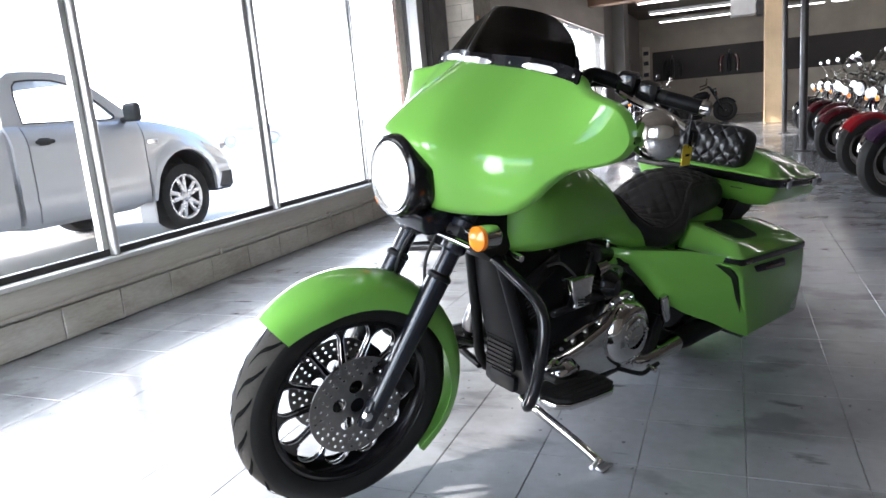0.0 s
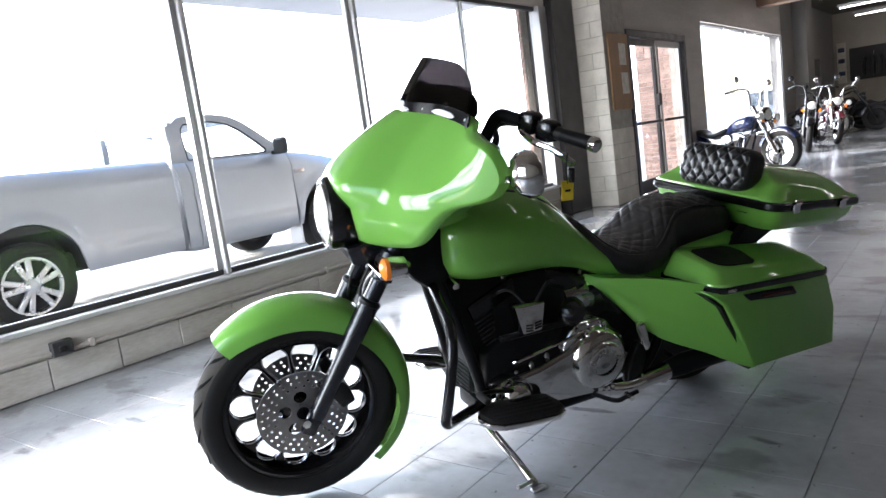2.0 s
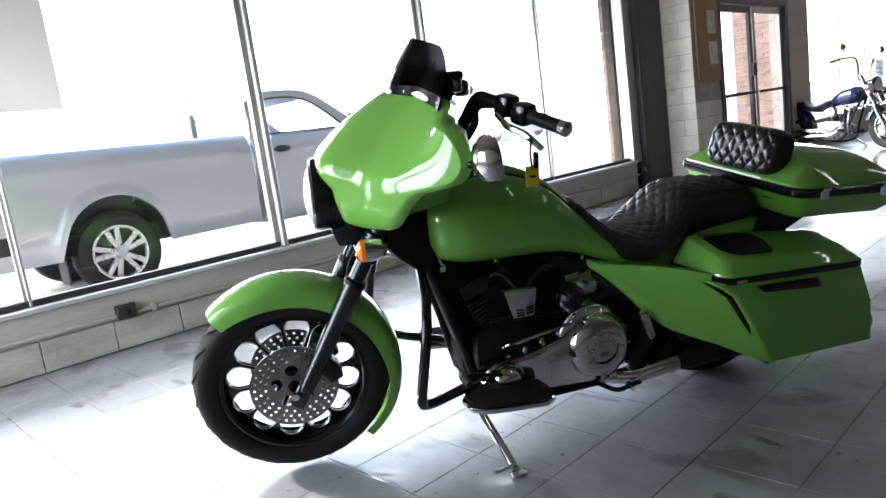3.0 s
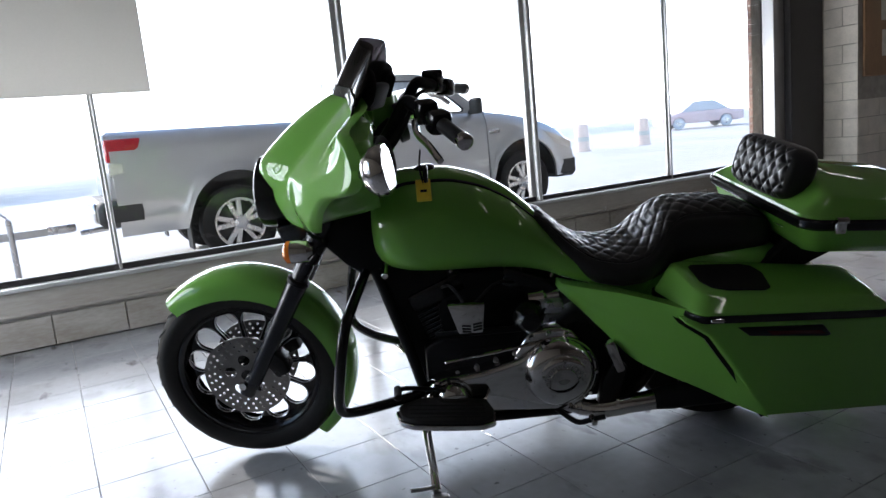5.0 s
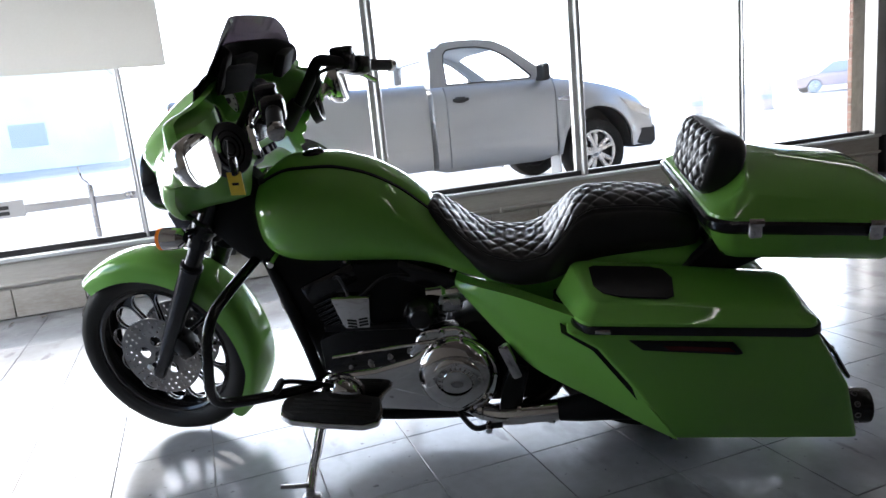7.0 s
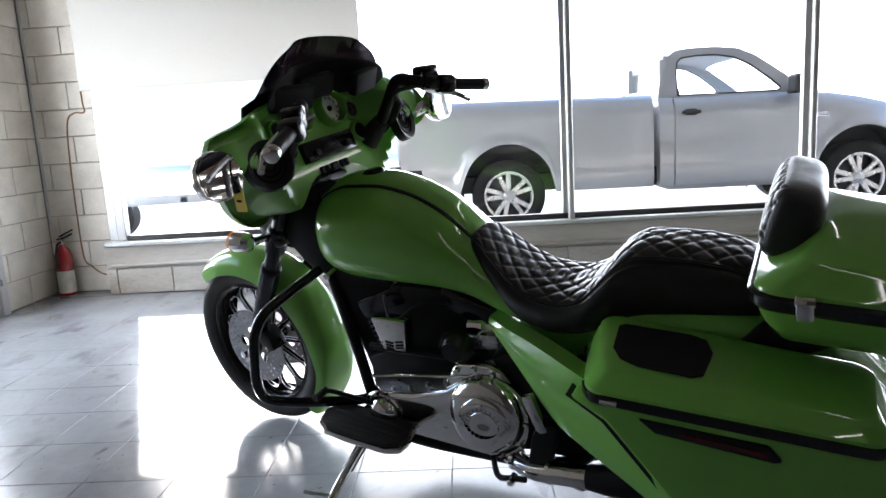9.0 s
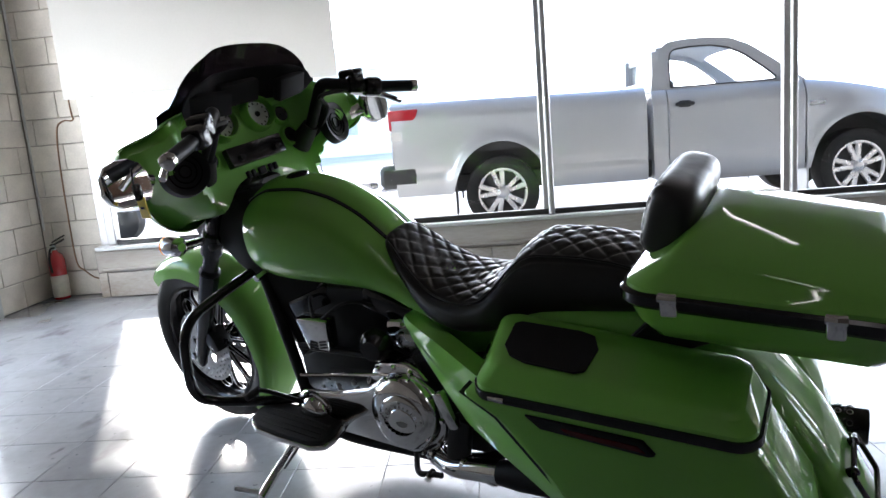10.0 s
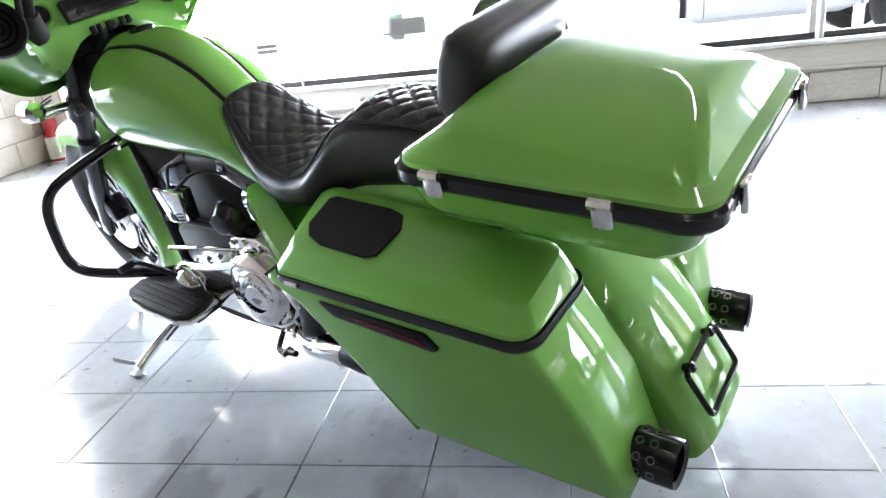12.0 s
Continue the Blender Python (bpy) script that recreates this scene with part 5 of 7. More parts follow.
bp_base = loft([tr_ring(-2.15, -1.80, 0.22, 0.03, -0.112), tr_ring(-2.20, -1.775, 0.275, 0.04, -0.100), tr_ring(-2.236, -1.752, 0.305, 0.045, -0.060), tr_ring(-2.262, -1.735, 0.321, 0.055, -0.014)])
trunk = bp("trunk", bp_base, M["green"], label="green top case with a black lip and chrome latches", angle=50)
bp("lip_band", loft([tr_ring(-2.272, -1.730, 0.323, 0.055, -0.020), tr_ring(-2.277, -1.724, 0.330, 0.058, -0.012), tr_ring(-2.277, -1.724, 0.330, 0.058, 0.008), tr_ring(-2.272, -1.730, 0.323, 0.055, 0.014)]), M["black_gloss"], trunk, "glossy black lip band")


def lid_height(x):
    """How high the lid's crease stands above its lip."""
    return 0.072 - 0.085 * max(0.0, -1.81 - x)


def lid_ring(x0, x1, hw, r, up):
    return [(x, y * tr_width(x), trunk_z(x) + lid_height(x) + up) for x, y in rounded_rect(x0, x1, -hw, hw, r, 7)]


tl = loft([tr_ring(-2.270, -1.735, 0.321, 0.055, 0.012), tr_ring(-2.269, -1.738, 0.3195, 0.054, 0.022), lid_ring(-2.246, -1.806, 0.279, 0.044, -0.006), lid_ring(-2.243, -1.811, 0.275, 0.042, -0.001), lid_ring(-2.239, -1.818, 0.267, 0.040, 0.005), lid_ring(-2.236, -1.826, 0.250, 0.037, 0.0135), lid_ring(-2.229, -1.840, 0.215, 0.034, 0.0285), lid_ring(-2.214, -1.866, 0.155, 0.03, 0.0475), lid_ring(-2.19, -1.90, 0.08, 0.03, 0.0600), lid_ring(-2.15, -1.95, 0.03, 0.02, 0.0635)])
bp("trunk_lid", tl, M["green"], trunk, "glossy green lid with creased edges", angle=22)
for x in (-1.832, -2.118):
    for side in SIDES:
        la = bp("latch", box((0.034, 0.016, 0.046), (x, 0.333 * tr_width(x) + 0.002, trunk_z(x) - 0.002), 0.0075, 4), M["chrome"], trunk, "chrome latch", side=side)
        bp("latch_hook", tube([(x - 0.017, 0.338 * tr_width(x), trunk_z(x) + 0.016), (x, 0.340 * tr_width(x), trunk_z(x) + 0.017), (x + 0.017, 0.338 * tr_width(x), trunk_z(x) + 0.018)], 0.010, 8, 3), M["chrome"], la, side=side)
for y in (-0.20, 0.20):
    bp("latch", box((0.012, 0.036, 0.05), (-2.284, y, trunk_z(-2.284) + 0.002), 0.004, 2), M["chrome"], trunk, "chrome latch")
for y, w in ((-0.17, 0.05), (0.17, 0.05)):
    bp("trim_bar", box((0.004, w, 0.004), (-1.74, y, trunk_z(-1.74) - 0.045), 0.001, 1), M["chrome"], trunk)
# backrest
br = []
for i in range(141):
    u = -1 + 2 * i / 140
    y = 0.178 * u
    k = max(0.0, 1 - abs(u) ** 7) ** 0.5
    ring = []
    m = 132
    for j in range(m):
        th = 2 * math.pi * j / m
        c, s = math.cos(th), math.sin(th)
        px = (0.058 * math.copysign(abs(c) ** 0.62, c)) * (0.4 + 0.6 * k)
        pz = (0.088 * math.copysign(abs(s) ** 0.62, s)) * (0.55 + 0.45 * k)
        if c > 0 and abs(u) < 0.90 and abs(pz) < 0.078:
            px += quilt(pz, y, 0.060, 0.0065, 0.12)
        q = Matrix.Rotation(radians(-16), 4, 'Y') @ Vector((px, y, pz))
        ring.append(q + Vector((-1.80, 0, 0.885)))
    br.append(ring)
bp("backrest", loft(br), M["leather"], trunk, "black leather backrest with diamond stitching", angle=70)
rk = bmesh.new()
span(-2.10, -1.78, -0.13, 0.13, 0.625, 0.675, 0.012, rk)
for y in (-0.15, 0.15):
    prism([(-1.66, 0.57), (-1.78, 0.57), (-1.98, 0.655), (-2.02, 0.685), (-1.78, 0.685)], y - 0.02, y + 0.02, 'y', 0.004, 1, rk)
bp("trunk_rack", rk, M["black_satin"], label="black rack under the top case")

# frame and engine
frm = bmesh.new()
for sy in (1, -1):
    tube([(-0.40, 0.03 * sy, 0.86), (-0.46, 0.06 * sy, 0.72), (-0.55, 0.10 * sy, 0.42), (-0.60, 0.12 * sy, 0.24), (-0.68, 0.13 * sy, 0.165), (-0.9, 0.14 * sy, 0.15), (-1.25, 0.14 * sy, 0.17), (-1.38, 0.13 * sy, 0.32), (-1.42, 0.12 * sy, 0.50)], 0.019, 10, 5, frm)
tube([(-0.40, 0, 0.95), (-0.7, 0, 0.70), (-1.2, 0, 0.56)], 0.03, 10, 4, frm)
rod(Vector((-0.012, 0, 0.30)) + RAKE * 0.52, Vector((-0.012, 0, 0.30)) + RAKE * 0.86, 0.034, 16, frm)
bp("frame", frm, M["black_satin"], label="black tubular frame")
bp("neck_cover", prism([(-0.31, 0.80), (-0.33, 0.93), (-0.44, 0.96), (-0.52, 0.84), (-0.505, 0.70), (-0.44, 0.67), (-0.38, 0.72)], -0.085, 0.085, 'y', 0.02, 2), M["black_satin"], label="black cover round the steering neck")
bp("downtube_cover", prism([(-0.455, 0.74), (-0.50, 0.70), (-0.70, 0.68), (-0.72, 0.22), (-0.64, 0.19), (-0.595, 0.26), (-0.53, 0.48)], -0.075, 0.075, 'y', 0.012, 2), M["black_satin"], label="black cover between the frame tubes")
eng = bmesh.new()
prism([(-0.62, 0.22), (-0.64, 0.34), (-0.72, 0.42), (-0.92, 0.42), (-1.06, 0.38), (-1.16, 0.30), (-1.16, 0.18), (-1.05, 0.15), (-0.70, 0.15)], -0.13, 0.12, 'y', 0.02, 2, eng)
prism([(-1.02, 0.30), (-1.02, 0.46), (-1.10, 0.50), (-1.24, 0.46), (-1.26, 0.25), (-1.15, 0.20)], -0.13, 0.13, 'y', 0.02, 2, eng)
engine = bp("engine", eng, M["black_metal"], label="black V-twin engine with chrome covers")


def cylinder_at(base, lean):
    d = Vector((math.sin(radians(lean)), 0, math.cos(radians(lean))))
    bm = rod(base, base + d * 0.24, 0.075, 24)
    fins = []
    for k in range(11):
        p = base + d * (0.02 + 0.016 * k)
        q = box((0.168 - 0.001 * k, 0.19, 0.007), (0, 0, 0), 0.002, 1)
        q.transform(Matrix.Translation(p) @ frame_of(d))
        fins.append(q)
    cy = bp("cylinder", bm, M["black_metal"], engine, "finned black cylinder")
    for q in fins:
        bp("fin", q, M["black_metal"], cy)
    q = box((0.175, 0.20, 0.075), (0, 0, 0), 0.018, 2)
    q.transform(Matrix.Translation(base + d * 0.225) @ frame_of(d))
    bp("rocker_cover", q, M["black_gloss"], cy)
    for sx in (-0.06, 0.06):
        for sy in (-0.07, 0.07):
            q = lathe([(0, 0.012), (0.007, 0.012), (0.009, 0)], (sx, sy, 0.038), (0, 0, 1), 8)
            q.transform(Matrix.Translation(base + d * 0.225) @ frame_of(d))
            bp("cover_bolt", q, M["chrome"], cy)


cylinder_at(Vector((-0.745, 0, 0.385)), 22)
cylinder_at(Vector((-0.875, 0, 0.385)), -22)
core = prism([(-0.66, 0.40), (-0.655, 0.60), (-0.70, 0.66), (-0.93, 0.655), (-0.985, 0.60), (-0.93, 0.42)], -0.085, 0.085, 'y', 0.02, 2)
bp("engine_core", core, M["black_satin"], engine)
bp("gearbox", prism([(-0.98, 0.18), (-1.0, 0.44), (-1.10, 0.47), (-1.24, 0.43), (-1.32, 0.36), (-1.34, 0.18)], -0.12, 0.14, 'y', 0.02, 2), M["black_satin"], engine)
bp("lower_block", prism([(-0.60, 0.16), (-0.60, 0.42), (-0.68, 0.45), (-0.98, 0.45), (-0.98, 0.16)], -0.10, 0.12, 'y', 0.015, 2), M["black_satin"], engine)
bp("breather_bar", rod((-0.64, 0.15, 0.478), (-0.97, 0.15, 0.470), 0.011, 10), M["black_satin"], engine)
ib = bmesh.new()
rod((-0.81, 0.0, 0.56), (-0.81, -0.16, 0.56), 0.075, 24, ib)
bp("air_cleaner", ib, M["black_gloss"], engine, "round black air cleaner")
bp("spark_wire", tube([(-0.74, 0.17, 0.58), (-0.70, 0.12, 0.63), (-0.66, 0.06, 0.60)], 0.005, 8), M["rubber"], engine)
bp("spark_wire", tube([(-0.77, 0.17, 0.585), (-0.85, 0.13, 0.63), (-0.94, 0.06, 0.59)], 0.005, 8), M["rubber"], engine)
coil = prism([(-0.682, 0.592), (-0.802, 0.588), (-0.790, 0.487), (-0.712, 0.487)], 0.135, 0.185, 'y', 0.006, 2)
cc = bp("coil_cover", coil, M["chrome"], engine, "chrome wedge-shaped coil cover")
for k in range(2):
    for j in range(3):
        z = 0.496 + 0.010 * j
        bp("louvre", prism([(-0.724 - 0.035 * k, z), (-0.752 - 0.035 * k, z + (0.004 if k else -0.004)), (-0.752 - 0.035 * k, z + 0.005 + (0.004 if k else -0.004)), (-0.724 - 0.035 * k, z + 0.005)], 0.1848, 0.1865, 'y'), M["black_satin"], cc)
# primary cover
front = [(-0.655 + 0.062 * math.cos(radians(a)), 0.272 + 0.062 * math.sin(radians(a))) for a in range(-90, 91, 15)]
rear = [(-1.03 + 0.135 * math.cos(radians(a)), 0.302 + 0.135 * math.sin(radians(a))) for a in range(70, 271, 12)]
outline = front + [(-0.78, 0.345), (-0.90, 0.375)] + rear
pri = prism(outline, 0.11, 0.185, 'y', 0.018, 3)
prim = bp("primary_cover", pri, M["chrome"], engine, "polished chrome primary cover", angle=50)
for i, (x, z) in enumerate(outline[::3]):
    cx, cz2 = -0.87, 0.285
    bp("cover_bolt", lathe([(0, 0.010), (0.006, 0.010), (0.008, 0)], (x + (cx - x) * 0.05, 0.183, z + (cz2 - z) * 0.06), (0, 1, 0), 8), M["chrome"], prim)
bp("front_boss", lathe([(0, 0.045), (0.030, 0.043), (0.046, 0.032), (0.054, 0.012), (0.056, 0)], (-0.675, 0.178, 0.268), (0, 1, 0), 28), M["chrome"], prim)
bp("boss_ring", lathe([(0.056, 0.0), (0.060, 0.012), (0.066, 0.010), (0.068, 0.0)], (-0.675, 0.180, 0.268), (0, 1, 0), 32), M["chrome"], prim)
bp("upper_flange", prism([(-0.885, 0.375), (-0.925, 0.440), (-0.955, 0.462), (-1.045, 0.464), (-1.085, 0.445), (-1.13, 0.38), (-1.10, 0.34), (-0.93, 0.34)], 0.105, 0.165, 'y', 0.012, 3), M["chrome"], prim, "chrome flange over the clutch dome", angle=50)
for x, z in ((-0.945, 0.442), (-1.00, 0.450), (-1.058, 0.440), (-1.10, 0.395)):
    bp("cover_bolt", lathe([(0, 0.012), (0.006, 0.012), (0.009, 0.002), (0.012, 0)], (x, 0.164, z), (0, 1, 0), 10), M["chrome"], prim)
for i in range(0, 7, 2):
    x = -0.70 - 0.032 * i
    bp("cover_bolt", lathe([(0, 0.014), (0.006, 0.013), (0.008, 0.003), (0.010, 0)], (x, 0.15, 0.330 + 0.0085 * i), (0.1, 0.35, 1), 10), M["dark_steel"], prim)
bp("clutch_dome", lathe([(0.06, 0.046), (0.088, 0.043), (0.104, 0.034), (0.114, 0.018), (0.120, -0.01)], (-1.030, 0.176, 0.318), (0, 1, 0.14), 48), M["chrome"], prim)
dc = lathe([(0, 0.022), (0.045, 0.022), (0.047, 0.020), (0.062, 0.020), (0.064, 0.022), (0.078, 0.021), (0.088, 0.012), (0.092, 0)], (-1.035, 0.200, 0.300), (0, 1, 0), 48)
derby = bp("derby_cover", dc, M["chrome"], prim, "round chrome cover with a ring of lettering bars")
for i in range(24):
    a = 2 * math.pi * i / 24
    q = box((0.005, 0.0015, 0.010), (0, 0, 0))
    q.transform(Matrix.Translation((-1.035 + 0.0545 * math.cos(a), 0.2208, 0.300 + 0.0545 * math.sin(a))) @ Matrix.Rotation(math.pi / 2 - a, 4, 'Y'))
    bp("lettering_bar", q, M["dark_steel"], derby)
bp("emblem", prism([(-1.055, 0.305), (-1.05, 0.293), (-1.035, 0.288), (-1.02, 0.293), (-1.015, 0.305), (-1.035, 0.311)], 0.2218, 0.2235, 'y'), M["dark_steel"], derby, "plain dark emblem")
for i in range(5):
    a = 2 * math.pi * (i + 0.3) / 5
    bp("cover_bolt", lathe([(0, 0.004), (0.005, 0.004), (0.0055, 0)], (-1.035 + 0.071 * math.cos(a), 0.2205, 0.300 + 0.071 * math.sin(a)), (0, 1, 0), 8), M["dark_steel"], derby)
oc = bmesh.new()
span(-0.590, -0.568, -0.06, 0.06, 0.25, 0.38, 0.008, oc)
ocl = bp("oil_cooler", oc, M["black_satin"], engine, "black finned oil cooler")
for k in range(9):
    bp("fin", span(-0.568, -0.562, -0.06, 0.06, 0.25 + 0.016 * k, 0.253 + 0.016 * k), M["black_satin"], ocl)
bp("regulator", box((0.04, 0.12, 0.06), (-0.60, 0, 0.20), 0.012), M["black_satin"], engine)
bp("horn_cover", lathe([(0, 0.05), (0.03, 0.045), (0.05, 0.02), (0.054, 0)], (-0.94, 0.14, 0.505), (-0.1, 1, 0), 24), M["black_gloss"], engine)
lines = bmesh.new()
for k in range(4):
    tube([(-1.02, 0.10 - 0.02 * k, 0.50 + 0.01 * k), (-1.10, 0.12 - 0.01 * k, 0.54), (-1.16, 0.13, 0.48 - 0.02 * k), (-1.20, 0.12, 0.40)], 0.008, 8, 5, lines)
bp("wiring_loom", lines, M["rubber"], engine)
bp("throttle_body", lathe([(0, 0), (0.04, 0), (0.04, 0.05), (0.03, 0.06), (0.03, 0.10), (0, 0.10)], (-0.96, 0.06, 0.53), (-1, 0.1, 0.1), 20), M["chrome"], engine, "chrome intake fitting")
bp("fitting", box((0.07, 0.05, 0.05), (-1.03, 0.10, 0.515), 0.012), M["steel"], engine)
bp("shift_linkage", rod((-0.66, 0.195, 0.40), (-1.02, 0.16, 0.425), 0.006, 8), M["chrome"], engine)

# exhaust
for side in SIDES:
    ex = bp("exhaust_pipe", tube([(-1.02, 0.12, 0.175), (-1.15, 0.19, 0.165), (-1.26, 0.212, 0.185), (-1.36, 0.22, 0.198)], lambda t: 0.026 + 0.008 * t, 16, 6), M["chrome"], label="chrome exhaust pipe with a black muffler and drilled tip", side=side)
    bp("muffler", tube([(-1.33, 0.218, 0.196), (-1.48, 0.225, 0.205), (-1.80, 0.240, 0.203), (-2.07, 0.245, 0.195)], lambda t: 0.034 + 0.008 * min(1.0, 6 * t), 16, 4), M["black_satin"], ex, "black muffler under the saddlebag", side=side)
    for x in (-1.10, -1.22, -1.31):
        bp("clamp", lathe([(0.031, -0.008), (0.036, -0.006), (0.036, 0.006), (0.031, 0.008)], (x, 0.12 + 0.07 * min(1.0, (-1.02 - x) / 0.13) + 0.03 * max(0.0, (-1.15 - x) / 0.21), 0.172 + 0.09 * max(0.0, -1.17 - x)), (-1, 0.25, 0.1), 20), M["chrome"], ex, side=side)
    tipb = lathe([(0.030, 0.02), (0.034, 0.10), (0.047, 0.105), (0.049, 0.10), (0.049, 0.0), (0.044, -0.005), (0.044, 0.0)], (-2.080, 0.245, 0.190), (-1, 0.02, -0.04), 28)
    tip = bp("exhaust_tip", tipb, M["black_gloss"], ex, "black drilled exhaust tip", side=side)
    for i in range(10):
        a = 2 * math.pi * i / 10
        for dx in (0.035, 0.062):
            p = Vector((-2.080 - dx, 0.245 + 0.0488 * math.cos(a), 0.190 - 0.04 * dx + 0.0488 * math.sin(a)))
            bp("tip_hole", lathe([(0.0085, 0), (0.0085, 0.002), (0.006, 0.002), (0.006, 0)], p, (0, math.cos(a), math.sin(a)), 10), M["dark_steel"], tip, side=side)
hp2 = tube([(-0.66, -0.08, 0.52), (-0.58, -0.14, 0.42), (-0.62, -0.19, 0.28), (-0.80, -0.20, 0.20), (-1.05, -0.18, 0.18)], 0.024, 14, 6)
bp("header_pipe", hp2, M["steel"], label="steel exhaust header")

# floorboards, crash bar, stand, levers
for side in SIDES:
    fb_o = [(-0.487, 0.245), (-0.500, 0.300), (-0.540, 0.325), (-0.640, 0.330), (-0.760, 0.328), (-0.800, 0.305), (-0.806, 0.255), (-0.790, 0.190), (-0.640, 0.172), (-0.520, 0.185)]
    tilt = Matrix.Translation((-0.65, 0.27, 0.256)) @ Matrix.Rotation(radians(-7), 4, 'Y') @ Matrix.Translation((0.65, -0.27, 0))
    fb = bp("floorboard", prism(fb_o, -0.020, 0.0, 'z', 0.006, 2), M["chrome"], label="rider's floorboard with a ribbed black rubber mat", side=side @ tilt)
    pad = prism([(-0.647 + (x + 0.647) * 0.95, 0.268 + (y - 0.268) * 0.93) for x, y in fb_o], 0.0, 0.016, 'z', 0.005, 2)
    pb = bp("rubber_mat", pad, M["rubber"], fb, "ribbed black rubber mat", side=side @ tilt)
    for k in range(4):
        bp("rib", box((0.24, 0.008, 0.004), (-0.65, 0.235 + 0.022 * k, 0.017), 0.001, 1), M["rubber"], pb, side=side @ tilt)
    bp("board_bracket", rod((-0.60, 0.12, 0.20), (-0.62, 0.26, 0.215), 0.014, 10), M["black_satin"], fb, side=side)
    bp("board_bracket", rod((-0.74, 0.12, 0.19), (-0.75, 0.26, 0.20), 0.014, 10), M["black_satin"], fb, side=side)
    bp("crash_bar", tube([(-0.445, 0.04, 0.700), (-0.432, 0.10, 0.687), (-0.398, 0.25, 0.652), (-0.378, 0.315, 0.622), (-0.362, 0.345, 0.565), (-0.342, 0.352, 0.46), (-0.332, 0.345, 0.385), (-0.345, 0.318, 0.338), (-0.42, 0.26, 0.308), (-0.56, 0.18, 0.29), (-0.60, 0.12, 0.28)], 0.0165, 12, 6), M["black_gloss"], label="black engine guard bar", side=side)
    pg = bp("passenger_peg", box((0.035, 0.03, 0.12), (-1.20, 0.225, 0.375), 0.012, 2, Matrix.Rotation(radians(20), 4, 'Y')), M["chrome"], label="folded chrome passenger footpeg", side=side)
    bp("peg_bracket", prism([(-1.15, 0.18), (-1.22, 0.20), (-1.25, 0.32), (-1.20, 0.34), (-1.17, 0.28)], 0.17, 0.205, 'y', 0.006), M["black_metal"], pg, side=side)
sh = bp("shift_lever", tube([(-0.66, 0.20, 0.30), (-0.58, 0.225, 0.335), (-0.53, 0.24, 0.352), (-0.505, 0.245, 0.352)], 0.008, 8), M["black_satin"], label="black shift lever over the floorboard")
bp("shift_peg", rod((-0.503, 0.235, 0.352), (-0.503, 0.295, 0.352), 0.012, 12), M["rubber"], sh)
st = bp("kickstand", tube([(-0.575, 0.10, 0.185), (-0.58, 0.20, 0.155), (-0.588, 0.34, 0.115), (-0.592, 0.415, 0.088)], 0.015, 10), M["chrome"], label="chrome kickstand touching the floor")
bp("stand_foot", box((0.055, 0.028, 0.010), (-0.600, 0.425, 0.0785), 0.004, 1, Matrix.Rotation(radians(9.5), 4, 'X')), M["steel"], st)
bp("stand_tang", tube([(-0.597, 0.40, 0.098), (-0.57, 0.415, 0.105), (-0.535, 0.43, 0.115), (-0.515, 0.435, 0.12)], 0.007, 8), M["steel"], st)
bp("stand_spring", tube([(-0.585, 0.15, 0.155), (-0.592, 0.30, 0.115)], 0.007, 8, 2), M["black_satin"], st)
heel = bp("heel_lever", tube([(-1.02, 0.16, 0.165), (-1.07, 0.235, 0.155), (-1.12, 0.245, 0.165), (-1.16, 0.25, 0.172)], 0.009, 8), M["black_satin"], label="black foot lever behind the primary cover")
bp("lever_tip", rod((-1.12, 0.23, 0.165), (-1.12, 0.27, 0.163), 0.011, 10), M["chrome"], heel)

# ---- outdoors: the pickup truck ----
TX0, TX1 = -6.07, -8.05
truck = thing("pickup_truck", "silver pickup truck parked outside the window", "truck", pose(0, 0, 0))


def arch(yc, zc, r, n=11):
    return [(yc + r * math.cos(a), zc + r * math.sin(a)) for a in (math.pi * i / (n - 1) for i in range(n))]


HUB_R, HUB_F, HUB_Z = 2.84, 6.60, 0.335
def tp(name, bm, material, parent=None, label="", angle=38):
    return part(name, bm, material, parent or truck, label, angle)
def side_x(z, low, top):
    """How far the truck's side stands inside its widest line, at a height."""
    x = 0.10 * (max(0.0, z - (top - 0.26)) / 0.26) ** 2.6 + 0.03 * (max(0.0, low + 0.22 - z) / 0.22) ** 2
    return x + 0.012 * math.exp(-((z - 0.60) / 0.035) ** 2)


def side_skin(y0, y1, low, top_of, hub=None, nu=44, nv=26):
    """A pressed body side with a rolled shoulder and a flared wheel arch."""
    skins = []
    for sx, xs in ((1, TX0), (-1, TX1)):
        rows = []
        for i in range(nu + 1):
            y = y0 + (y1 - y0) * i / nu
            lo = low
            if hub is not None and abs(y - hub) < 0.50:
                lo = max(low, 0.40 + math.sqrt(0.25 - (y - hub) ** 2))
            top = top_of(y)
            col = []
            for k in range(nv + 1):
                z = lo + (top - lo) * k / nv
                flare = 0.0
                if hub is not None:
                    flare = 0.045 * math.exp(-((math.hypot(y - hub, z - 0.40) - 0.50) / 0.09) ** 2)
                col.append(Vector((xs - sx * (side_x(z, low, top) - flare), y, z)))
            rows.append(col)
        skins.append(shell(rows, 0.035 * sx))
    return skins


